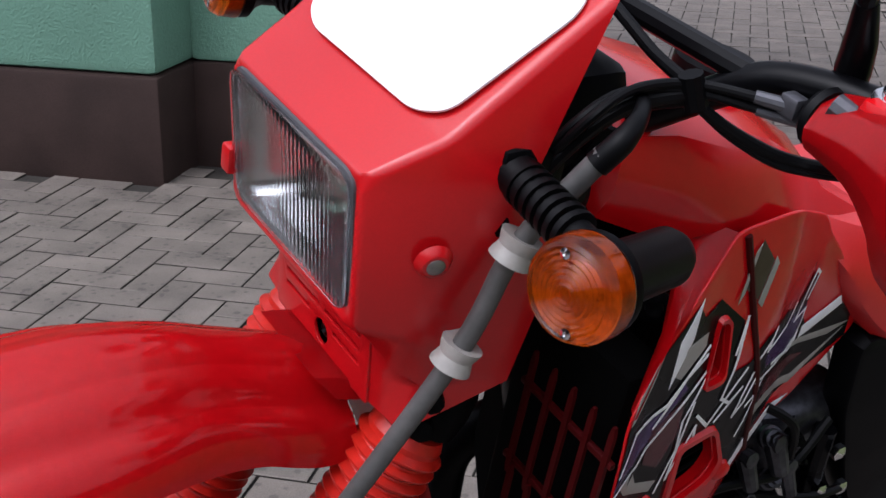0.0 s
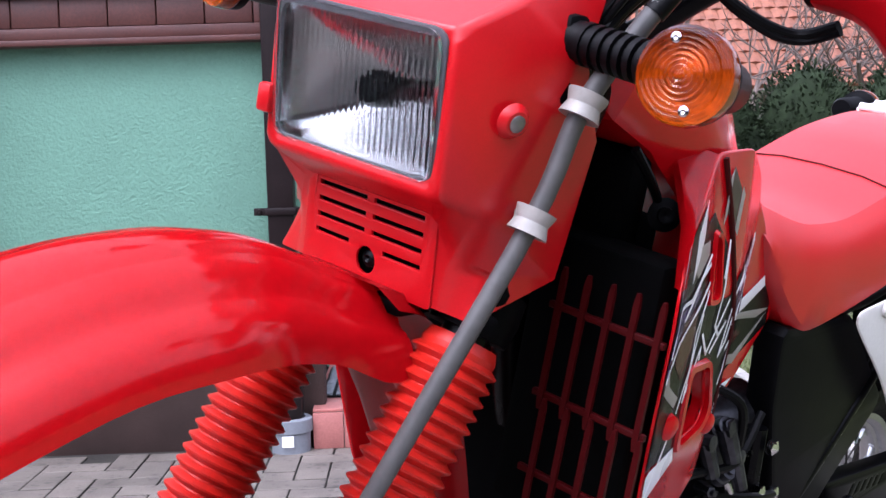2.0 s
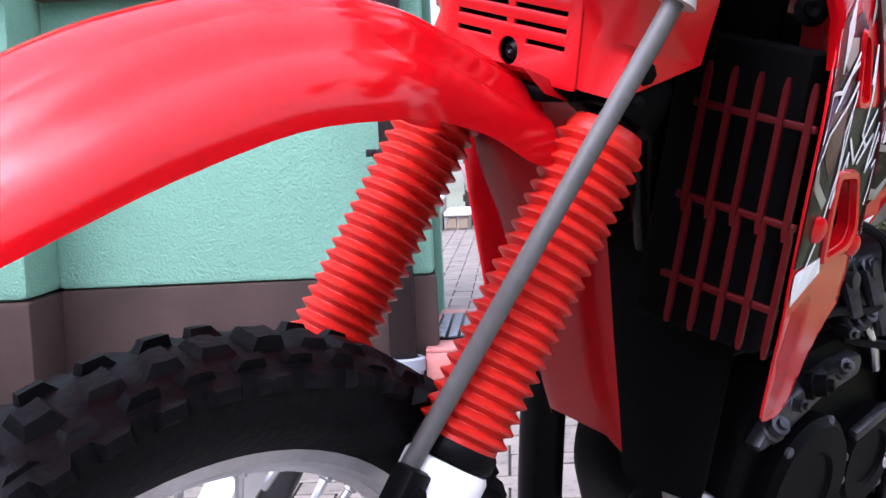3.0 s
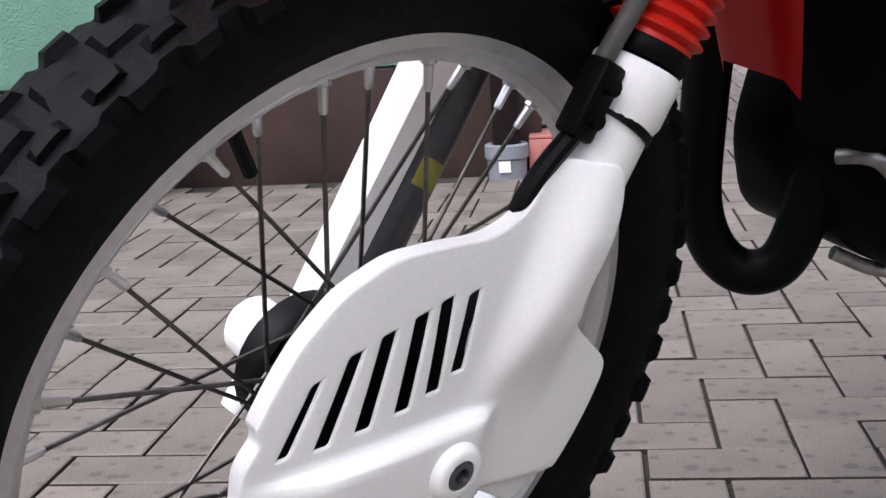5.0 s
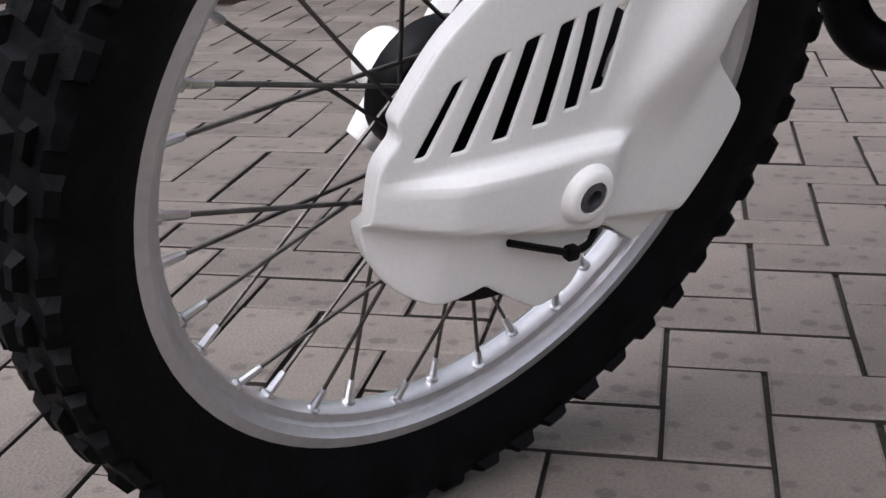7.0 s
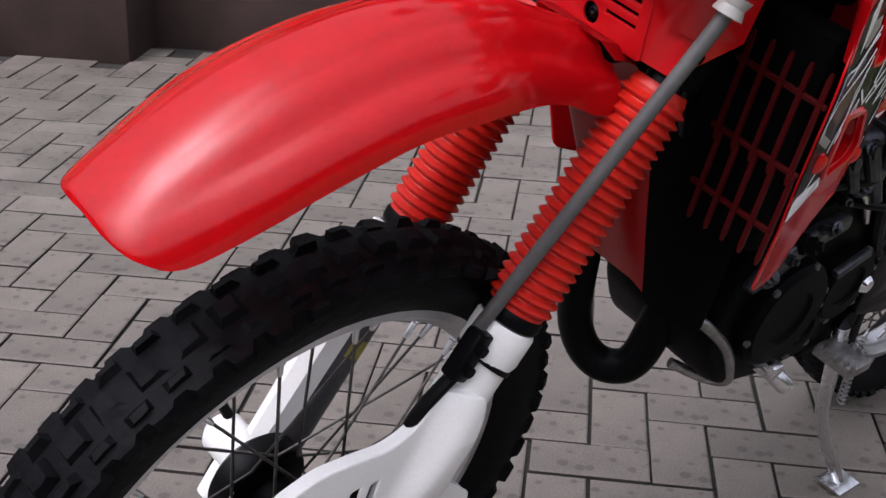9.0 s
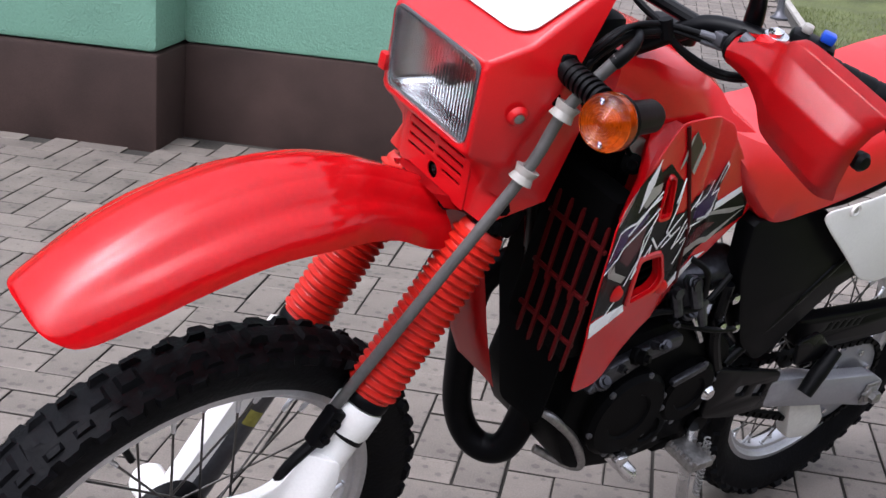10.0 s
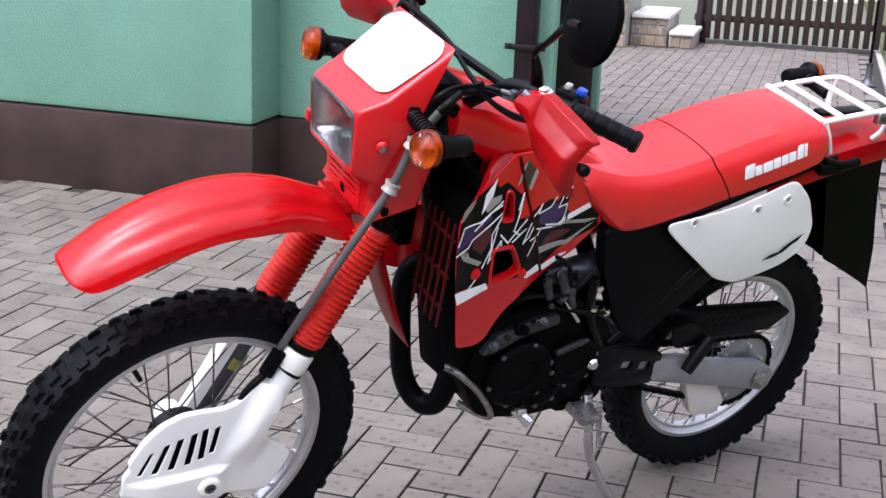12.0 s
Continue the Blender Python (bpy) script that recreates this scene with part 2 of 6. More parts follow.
def box(bm, lo, hi, bevel=0.0, m=None, seg=2):
    made = bmesh.ops.create_cube(bm, size=1)
    mid = [(a + b) / 2 for a, b in zip(lo, hi)]
    size = [b - a for a, b in zip(lo, hi)]
    for v in made["verts"]:
        v.co = V(*(c * s + o for c, s, o in zip(v.co, size, mid)))
    if bevel:
        es = list({e for v in made["verts"] for e in v.link_edges})
        out = bmesh.ops.bevel(bm, geom=es, offset=bevel, segments=seg, affect="EDGES", profile=0.5)
        vs = {v for f in out["faces"] for v in f.verts} | {v for v in made["verts"] if v.is_valid}
    else:
        vs = set(made["verts"])
    if m is not None:
        for v in vs:
            v.co = m @ v.co
    return bm


def flat_plate(outline, holes=(), thick=0.003, bevel=0.001, step=0.0, place=None):
    """A sheet with holes from 2D outlines (u, v), rounded at its edges; place(u, v, w) puts it into space, w from -1 (back) to 1 (front)."""
    cu = bpy.data.curves.new("plate", "CURVE")
    cu.dimensions, cu.fill_mode = "2D", "BOTH"
    cu.extrude = max(thick / 2 - bevel, 1e-5)
    cu.bevel_depth, cu.bevel_resolution = bevel, 1
    for ring in (outline, *holes):
        sp = cu.splines.new("POLY")
        sp.points.add(len(ring) - 1)
        sp.use_cyclic_u = True
        for q, (u, v) in zip(sp.points, ring):
            q.co = (u, v, 0, 1)
    tmp = bpy.data.objects.new("plate", cu)
    me = bpy.data.meshes.new_from_object(tmp)
    bm = bmesh.new()
    bm.from_mesh(me)
    bpy.data.objects.remove(tmp)
    bpy.data.curves.remove(cu)
    bpy.data.meshes.remove(me)
    bmesh.ops.remove_doubles(bm, verts=bm.verts, dist=1e-5)
    if step:
        for axis in (0, 1):
            lo, hi = min(p[axis] for p in outline), max(p[axis] for p in outline)
            for k in range(1, int((hi - lo) / step) + 1):
                co, no = [0, 0, 0], [0, 0, 0]
                co[axis], no[axis] = lo + k * step + 1.3e-4, 1
                bmesh.ops.bisect_plane(bm, geom=[*bm.verts, *bm.edges, *bm.faces], plane_co=co, plane_no=no)
    if place:
        for v in bm.verts:
            v.co = place(v.co.x, v.co.y, v.co.z / (thick / 2))
    return bm


def rounded(poly, r=0.01, n=4):
    """A 2D outline with its corners rounded."""
    out, k = [], len(poly)
    for i in range(k):
        a, b, c = (V(*poly[j % k], 0) for j in (i - 1, i, i + 1))
        da, dc = (a - b), (c - b)
        ra = min(r, da.length * 0.45, dc.length * 0.45)
        p, q = b + da.normalized() * ra, b + dc.normalized() * ra
        for s in range(n + 1):
            t = s / n
            w = (1 - t) ** 2 * p + 2 * t * (1 - t) * b + t * t * q
            out.append((w.x, w.y))
    return out


def thing(name, label, category, m=None, group=""):
    ob = tagged(new(name), label, category, group)
    if m is not None:
        ob.matrix_world = m
    return ob


# ---- ground and house ----
def slab(name, lo, hi, mat, label, kind="structure", bevel=0.0, category=""):
    ob = link(name, box(bmesh.new(), lo, hi, bevel), mat)
    return tagged(ob, label, category or name.split("_")[0], kind=kind)


bm = bmesh.new()
bmesh.ops.create_grid(bm, x_segments=40, y_segments=40, size=400)
for v in bm.verts:
    v.co.z = -0.05
tagged(link("ground", bm, FAR), "wide ground of winter grass and soil reaching the horizon", "ground", kind="structure")

pavement = slab("pavement", (-7, -7, -0.045), (1.47, 11.6, -0.0085), JOINT, "grey concrete paved yard in herringbone bond with mossy joints")
lawn = slab("lawn", (1.53, -7, -0.06), (14, 26, -0.005), GRASS, "short winter lawn beside the paved yard")
for k in range(19):
    slab("kerb", (1.472, -7 + k, -0.05), (1.528, -6.006 + k, 0.012), KERB, "grey concrete edging kerb between paving and lawn", bevel=0.006)


def wall(name, x0, x1, y0, y1, z0, z1, mat, label, bevel=0.012):
    return slab(name, (x0, y0, z0), (x1, y1, z1), mat, label, bevel=bevel, category="wall")


wall("wall_house_front", -1.4, -0.135, 3.06, 3.14, 0.365, 2.6, RENDER, "pale green rendered house wall above a dark plinth", 0.02)
wall("wall_house_pier", -7, -1.395, 2.79, 3.4, 0.362, 2.6, RENDER, "pale green rendered wall pier standing proud of the facade", 0.03)
wall("wall_house_plinth", -1.392, -0.130, 3.052, 3.14, -0.04, 0.363, PLINTH, "dark brown pebble-dash plinth under the green wall", 0.012)
wall("wall_pier_plinth", -7, -1.389, 2.782, 3.4, -0.04, 0.36, PLINTH, "dark brown pebble-dash plinth of the wall pier", 0.02)
wall("wall_house_side", -0.90, -0.60, 3.15, 4.65, 0.0, 2.6, RENDER, "green rendered return wall beside the entrance", 0.01)
wall("wall_back", -7, -0.44, 4.66, 4.86, 0.0, 2.6, RENDER, "green rendered back wall of the house", 0.01)
slab("roof_over_house", (-7.2, 2.6, 2.61), (0.2, 4.8, 2.72), DARKWOOD, "dark brown roof slab over the house")

# wooden cladding and ledge over the wall
ledge = thing("wall_ledge", "dark brown ledge with red-brown boards on the green wall", "ledge")
bm = bmesh.new()
box(bm, (-1.38, 2.985, 1.318), (-0.16, 3.058, 1.338), 0.004)
part("ledge_strip", bm, WOOD, ledge, "red-brown painted ledge strip with a worn edge")
bm = bmesh.new()
box(bm, (-1.38, 3.0, 1.339), (-0.16, 3.058, 1.375), 0.003)
part("lower_board", bm, WOOD, ledge)
for k in range(8):
    bm = bmesh.new()
    box(bm, (-1.38 + k * 0.153, 3.012, 1.377), (-1.38 + k * 0.153 + 0.15, 3.058, 1.47), 0.004)
    part("board", bm, WOOD, ledge)
bm = bmesh.new()
box(bm, (-1.38, 2.99, 1.472), (-0.16, 3.058, 1.56), 0.004)
part("upper_board", bm, DARKWOOD, ledge, "almost black upper board")
ledge_pier = thing("wall_ledge", "dark brown wooden ledge on the wall pier", "ledge")
bm = bmesh.new()
box(bm, (-7, 2.71, 1.318), (-1.405, 2.788, 1.345), 0.004)
part("ledge_strip", bm, WOOD, ledge_pier)
bm = bmesh.new()
box(bm, (-7, 2.74, 1.347), (-1.405, 2.788, 1.56), 0.004)
part("upper_board", bm, DARKWOOD, ledge_pier)

# downpipe with its clips and the drain collar at its foot
pipe = thing("downpipe", "square dark brown rainwater downpipe on the green wall", "downpipe")
bm = bmesh.new()
box(bm, (-0.282, 2.94, 0.10), (-0.198, 3.02, 2.6), 0.008)
part("pipe", bm, PIPE, pipe)
for z in (0.775, 1.9):
    bm = bmesh.new()
    box(bm, (-0.29, 2.932, z - 0.012), (-0.19, 3.03, z + 0.012), 0.004)
    for x in (-0.308, -0.172):
        box(bm, (x - 0.018, 2.95, z - 0.012), (x + 0.018, 2.956, z + 0.012), 0.002)
        lathe(bm, [(0, -0.01), (0.008, -0.01), (0.009, 0.0), (0.006, 0.006), (0, 0.006)], (x, 2.947, z), (0, -1, 0), 10)
    part("pipe_clip", bm, PIPE, pipe)
bm = bmesh.new()
lathe(bm, [(0, 0), (0.062, 0.0), (0.064, 0.075), (0.071, 0.078), (0.071, 0.118), (0.066, 0.122), (0.05, 0.122), (0.05, 0.1), (0, 0.1)], (-0.24, 2.975, -0.012), (0, 0, 1), 28)
part("drain_collar", bm, GREYPVC, pipe, "grey plastic drain collar with a white label")
bm = bmesh.new()
box(bm, (-0.262, 2.906, 0.025), (-0.225, 2.912, 0.06))
part("collar_label", bm, STICKER, pipe)

# entrance: red tiled step, door mat, door post
step = thing("entrance_step", "low entrance step covered in red clay tiles", "step")
bm = bmesh.new()
box(bm, (-0.165, 2.99, -0.02), (0.335, 3.93, 0.118), 0.003)
part("core", bm, KERB, step)
for i in range(5):
    for j in range(5):
        bm = bmesh.new()
        box(bm, (-0.168 + i * 0.101, 2.985 + j * 0.19, 0.119), (-0.07 + i * 0.101, 3.172 + j * 0.19, 0.13), 0.002)
        part("tile", bm, TILE, step)
    bm = bmesh.new()
    box(bm, (-0.168 + i * 0.101, 2.978, 0.0), (-0.07 + i * 0.101, 2.989, 0.117), 0.002)
    part("tile", bm, TILE, step)
mat_thing = thing("door_mat", "black rubber door mat with a raised scroll pattern on the step", "mat")
bm = bmesh.new()
box(bm, (-0.155, 3.16, 0.131), (0.19, 3.75, 0.137), 0.002)
part("mat_base", bm, RUBBER, mat_thing)
for i in range(8):
    for j in range(12):
        bm = bmesh.new()
        c = V(-0.13 + i * 0.042, 3.19 + j * 0.047, 0.141)
        s = 1 if (i + j) % 2 else -1
        tube(bm, [c + V(-0.014, -0.018 * s, 0), c + V(0.012, -0.008 * s, 0), c + V(-0.012, 0.008 * s, 0), c + V(0.014, 0.018 * s, 0)], 0.0045, 6, 3)
        part("scroll", bm, GREYPVC, mat_thing)
post = thing("door_frame", "dark brown entrance door frame with a pale edge strip", "door")
bm = bmesh.new()
box(bm, (-0.43, 4.55, 0.0), (-0.23, 4.65, 2.3), 0.006)
part("post", bm, DARKWOOD, post)
bm = bmesh.new()
box(bm, (-0.23, 4.56, 0.0), (-0.195, 4.64, 2.3), 0.003)
part("edge_strip", bm, RENDER, post, "pale green edge strip")

# rubble stone steps beside a rubble pier at the far gate
def rubble(owner, x0, x1, y, h, seed):
    """Uneven flat stones in rows on a front face."""
    rnd = random.Random(seed)
    z = 0.004
    while z < h - 0.03:
        rh = min(rnd.uniform(0.085, 0.125), h - z)
        if h - z - rh < 0.05:
            rh = h - z
        x = x0 - rnd.uniform(0, 0.06)
        while x < x1 - 0.02:
            w = rnd.uniform(0.08, 0.19)
            a, b = max(x, x0), min(x + w, x1)
            x += w
            if b - a < 0.035:
                continue
            corners = [V(a + 0.006, 0, z + 0.006), V((a + b) / 2, 0, z + rnd.uniform(0.002, 0.016)), V(b - 0.006, 0, z + 0.006), V(b - rnd.uniform(0.003, 0.012), 0, z + rh * rnd.uniform(0.4, 0.7)),
                       V(b - rnd.uniform(0.006, 0.045), 0, z + rh - rnd.uniform(0.002, 0.018)), V(a + rnd.uniform(0.006, 0.045), 0, z + rh - rnd.uniform(0.002, 0.018)), V(a + rnd.uniform(0.003, 0.012), 0, z + rh * rnd.uniform(0.3, 0.6))]
            mid = sum(corners, V(0, 0, 0)) / len(corners)
            bm = bmesh.new()
            loft(bm, [[V(p.x, y + 0.012, p.z) for p in corners], [V(p.x, y - 0.006, p.z) for p in corners], [V(*(p.lerp(mid, 0.14))) + V(0, y - 0.016, 0) for p in corners]])
            part("stone", bm, STONE, owner)
        z += rh


steps = thing("stone_steps", "two rubble stone garden steps with pale slabs by the fence", "steps")
for x0, x1, h, depth in ((-0.88, -0.50, 0.325, 1.0), (-0.50, -0.25, 0.175, 0.75)):
    bm = bmesh.new()
    box(bm, (x0, 10.32, -0.02), (x1 - 0.02, 10.27 + depth, h - 0.045), 0.01)
    part("core", bm, KERB, steps)
    bm = bmesh.new()
    box(bm, (x0, 10.28, h - 0.045), (x1, 10.27 + depth, h), 0.012)
    part("slab", bm, SLAB, steps)
    rubble(steps, x0, x1 - 0.02, 10.32, h - 0.05, 5)
pier = thing("stone_pier", "low rubble stone pier beside the garden steps", "wall")
bm = bmesh.new()
box(bm, (-1.7, 10.06, -0.02), (-0.89, 11.0, 0.88), 0.01)
part("core", bm, KERB, pier)
rubble(pier, -1.7, -0.89, 10.06, 0.88, 15)
bm = bmesh.new()
box(bm, (-1.73, 10.01, 0.882), (-0.885, 11.0, 0.93), 0.012)
part("slab", bm, SLAB, pier)

# picket fence
fence = thing("picket_fence", "dark brown wooden picket fence across the end of the yard", "fence")
for k in range(22):
    x = -0.33 + k * 0.098
    bm = bmesh.new()
    box(bm, (x, 11.1, 0.045), (x + 0.062, 11.125, 1.15), 0.004)
    part("picket", bm, DARKWOOD, fence)
for z in (0.22, 0.9):
    bm = bmesh.new()
    box(bm, (-0.35, 11.127, z), (1.84, 11.165, z + 0.07), 0.004)
    part("rail", bm, DARKWOOD, fence)
for x in (-0.3, 1.74):
    bm = bmesh.new()
    box(bm, (x, 11.167, -0.05), (x + 0.08, 11.24, 1.2), 0.005)
    part("post", bm, DARKWOOD, fence)

# thin pole on a flared foot
pole = thing("yard_pole", "thin dark metal pole on a flared grey foot", "pole")
bm = bmesh.new()
lathe(bm, [(0, 0), (0.012, 0), (0.012, 2.4), (0, 2.4)], (1.335, 8.6, 0.16), (0, 0, 1), 12)
part("pole", bm, PAINT, pole)
bm = bmesh.new()
lathe(bm, [(0, 0), (0.07, 0), (0.07, 0.012), (0.045, 0.03), (0.03, 0.07), (0.026, 0.17), (0.03, 0.175), (0.03, 0.19), (0, 0.19)], (1.335, 8.6, 0.0), (0, 0, 1), 20)
part("foot", bm, PLATE, pole, "flared grey cast foot")


# ---- garden behind the yard ----
def leafy(name, label, category, centres, mat, count, size, seed, core=None, needle=False):
    """A crown of many small leaf clumps; centres: (place, radii)."""
    rnd = random.Random(seed)
    verts, faces = [], []
    total = sum(r.x * r.y + r.y * r.z + r.x * r.z for _, r in centres)
    for c, r in centres:
        n = int(count * (r.x * r.y + r.y * r.z + r.x * r.z) / total)
        for _ in range(n):
            d = V(rnd.gauss(0, 1), rnd.gauss(0, 1), rnd.gauss(0, 1)).normalized()
            k = rnd.uniform(0.72, 1.06)
            p = c + V(d.x * r.x, d.y * r.y, d.z * r.z) * k
            if p.z < 0.02:
                continue
            s = size * rnd.uniform(0.6, 1.4)
            ax = (d + V(rnd.uniform(-1, 1), rnd.uniform(-1, 1), rnd.uniform(-0.4, 1.2)) * 0.8).normalized()
            sd = ax.cross(V(rnd.uniform(-1, 1), rnd.uniform(-1, 1), rnd.uniform(-1, 1))).normalized()
            w = s * (0.22 if needle else 0.45)
            b = len(verts)
            verts += [tuple(p - ax * s * 0.5), tuple(p + sd * w), tuple(p + ax * s * 0.5), tuple(p - sd * w)]
            faces.append((b, b + 1, b + 2, b + 3))
    me = bpy.data.meshes.new("crown")
    me.from_pydata(verts, [], faces)
    me.materials.append(mat)
    ob = thing(name, label, category)
    crown = new("crown", me)
    crown.parent = ob
    for c, r in core or ():
        bm = bmesh.new()
        bmesh.ops.create_icosphere(bm, subdivisions=3, radius=1)
        for v in bm.verts:
            q = 0.86 + 0.10 * noise.noise(v.co * 2.3 + c)
            v.co = c + V(v.co.x * r.x, v.co.y * r.y, v.co.z * r.z) * q
        part("inner_growth", bm, mat, ob)
    return ob


rnd = random.Random(8)
for k in range(9):
    x, y = 2.5 + k * 0.92, 11.5 + 0.12 * math.sin(k * 2.1)
    cs = [(V(x + rnd.uniform(-0.2, 0.2), y, 0.6), V(0.62, 0.5, 0.75)), (V(x + rnd.uniform(-0.25, 0.25), y, 1.12 + rnd.uniform(-0.06, 0.06)), V(0.55, 0.48, 0.62))]
    leafy("conifer_hedge", "dense dark green clipped conifer hedge behind the lawn", "hedge", cs, CONIFER, 9000, 0.055, 30 + k, cs, True)
c = [(V(2.28, 6.9, 0.24), V(0.24, 0.24, 0.26))]
leafy("round_shrub", "small round clipped brown-green shrub on the lawn", "shrub", c, SHRUB, 2600, 0.03, 50, c)
c = [(V(3.3, 8.2, 0.25), V(0.5, 0.4, 0.3)), (V(4.2, 8.6, 0.3), V(0.6, 0.4, 0.36))]
leafy("low_shrub", "low dark evergreen shrub on the lawn", "shrub", c, CONIFER, 2500, 0.05, 51, c)

# bare tree in front of the far roof
tree = thing("bare_tree", "leafless garden tree with many crooked grey branches", "tree")


def branch(bm, p, d, r, ln, depth, rnd):
    pts = [p]
    for _ in range(3):
        d = (d + V(rnd.uniform(-1, 1), rnd.uniform(-1, 1), rnd.uniform(-0.5, 0.8)) * 0.28).normalized()
        pts.append(pts[-1] + d * ln / 3)
    tube(bm, pts, [r, r * 0.85, r * 0.72, r * 0.6], 6, 2)
    if depth:
        for _ in range(3 if depth > 1 else 4):
            q = pts[rnd.randint(1, 3)]
            nd = (d + V(rnd.uniform(-1, 1), rnd.uniform(-1, 1), rnd.uniform(-0.6, 0.9)) * 0.9).normalized()
            branch(bm, q, nd, r * 0.55, ln * 0.72, depth - 1, rnd)


for k, (x, y) in enumerate(((2.6, 15.0), (4.6, 15.6), (6.4, 15.2))):
    bm = bmesh.new()
    tube(bm, [V(x, y, -0.1), V(x + 0.05, y, 0.7), V(x - 0.02, y, 1.3)], [0.11, 0.09, 0.08], 10)
    tr = part("trunk", bm, BARK, tree)
    rnd = random.Random(60 + k)
    bm = bmesh.new()
    for a in range(6):
        an = a * 1.05 + k
        branch(bm, V(x, y, 1.0 + 0.06 * a), V(math.cos(an), math.sin(an) * 0.7, 0.7).normalized(), 0.045, 1.3, 3, rnd)
    part("crown", bm, BARK, tr)

# far house with a tiled roof
house = thing("neighbour_house", "neighbouring house with an orange-red tiled roof behind the hedge", "house")
bm = bmesh.new()
box(bm, (0.5, 19.2, -0.05), (13.0, 25.0, 2.0), 0.0)
part("house_wall", bm, SLAB, house, "pale rendered wall")
bm = bmesh.new()
loft(bm, [[V(0.0, 18.4, 1.85), V(0.0, 22.4, 5.4), V(0.0, 26.0, 1.85)], [V(13.5, 18.4, 1.85), V(13.5, 22.4, 5.4), V(13.5, 26.0, 1.85)]])
roof = part("roof", bm, ROOFTILE, house)
verts, faces = [], []
d, up = V(0, 4.0, 3.55).normalized(), V(0, -3.55, 4.0).normalized()
for r in range(18):
    for k in range(60):
        b = len(verts)
        x0 = k * 0.225 + (0.1125 if r % 2 else 0)
        p = V(x0, 18.36, 1.83) + d * (r * 0.295)
        for du, dv, h in ((0, 0, 0.05), (0.11, 0, 0.075), (0.215, 0, 0.05), (0.215, 0.33, 0.02), (0.11, 0.33, 0.045), (0, 0.33, 0.02), (0, 0, 0.0), (0.215, 0, 0.0)):
            verts.append(tuple(p + V(du, 0, 0) + d * dv + up * h))
        faces += [(b, b + 1, b + 4, b + 5), (b + 1, b + 2, b + 3, b + 4), (b + 6, b + 7, b + 2, b + 1, b)]
me = bpy.data.meshes.new("roof_tiles")
me.from_pydata(verts, [], faces)
me.materials.append(ROOFTILE)
rt = new("roof_tiles", me)
rt.parent = roof
tagged(rt, kind="stuff")

# grass blades on the near lawn
rnd = random.Random(70)
verts, faces = [], []
for _ in range(26000):
    x, y = 1.53 + rnd.random() ** 1.5 * 3.2, rnd.uniform(0.8, 9.5)
    h, a = rnd.uniform(0.012, 0.04), rnd.uniform(0, 6.28)
    w, lx, ly = 0.0025, rnd.uniform(-1, 1) * h * 0.8, rnd.uniform(-1, 1) * h * 0.8
    b = len(verts)
    verts += [(x - w * math.cos(a), y - w * math.sin(a), -0.006), (x + w * math.cos(a), y + w * math.sin(a), -0.006), (x + lx, y + ly, h)]
    faces.append((b, b + 1, b + 2))
me = bpy.data.meshes.new("grass")
me.from_pydata(verts, [], faces)
me.materials.append(BLADE)
tagged(new("grass", me), "short yellowish winter grass blades on the lawn", "grass", kind="stuff")

# plain unseen walls added to close the yard and darken the low sky
for nm, lo, hi in (("wall_south", (-8.2, -7.2, -0.04), (9.2, -7.0, 2.4)), ("wall_west", (-8.2, -7.0, -0.04), (-8.0, 2.6, 2.4)), ("wall_east", (9.0, -7.0, -0.04), (9.2, 3.0, 2.4))):
    bm = bmesh.new()
    box(bm, lo, hi, 0.01)
    tagged(link(nm, bm, PLINTH), kind="structure")


# ---- the motorcycle: x runs from the front axle to the rear, y to its right, z up; it leans on its side stand ----
bike = thing("motorcycle", "red and white trail motorcycle leaning on its side stand", "motorcycle",
             Matrix.Translation((-0.190, -0.076, 0)) @ Euler((0, 0, radians(47.8))).to_matrix().to_4x4() @ Euler((radians(15), 0, 0)).to_matrix().to_4x4())
RAKE = V(0.4472, 0, 0.8944)
FRONT_AXLE, REAR_AXLE = V(0, 0, 0.346), V(1.338, 0, 0.328)
# the steering stands a little out of line, and the lamp and bars with it
FRONT_SHIFT, BAR_SHIFT = V(-0.002, -0.001, -0.006), V(0.0, 0.003, -0.004)


def on_side(poly, y_of, flip=1):
    """Puts a sheet drawn in (x, z) on the bike's flank; y_of(x, z) is its outer face."""
    def place(u, v, w, t=0.0016):
        return V(u, flip * (y_of(u, v) + t - w * t), v)
    return place


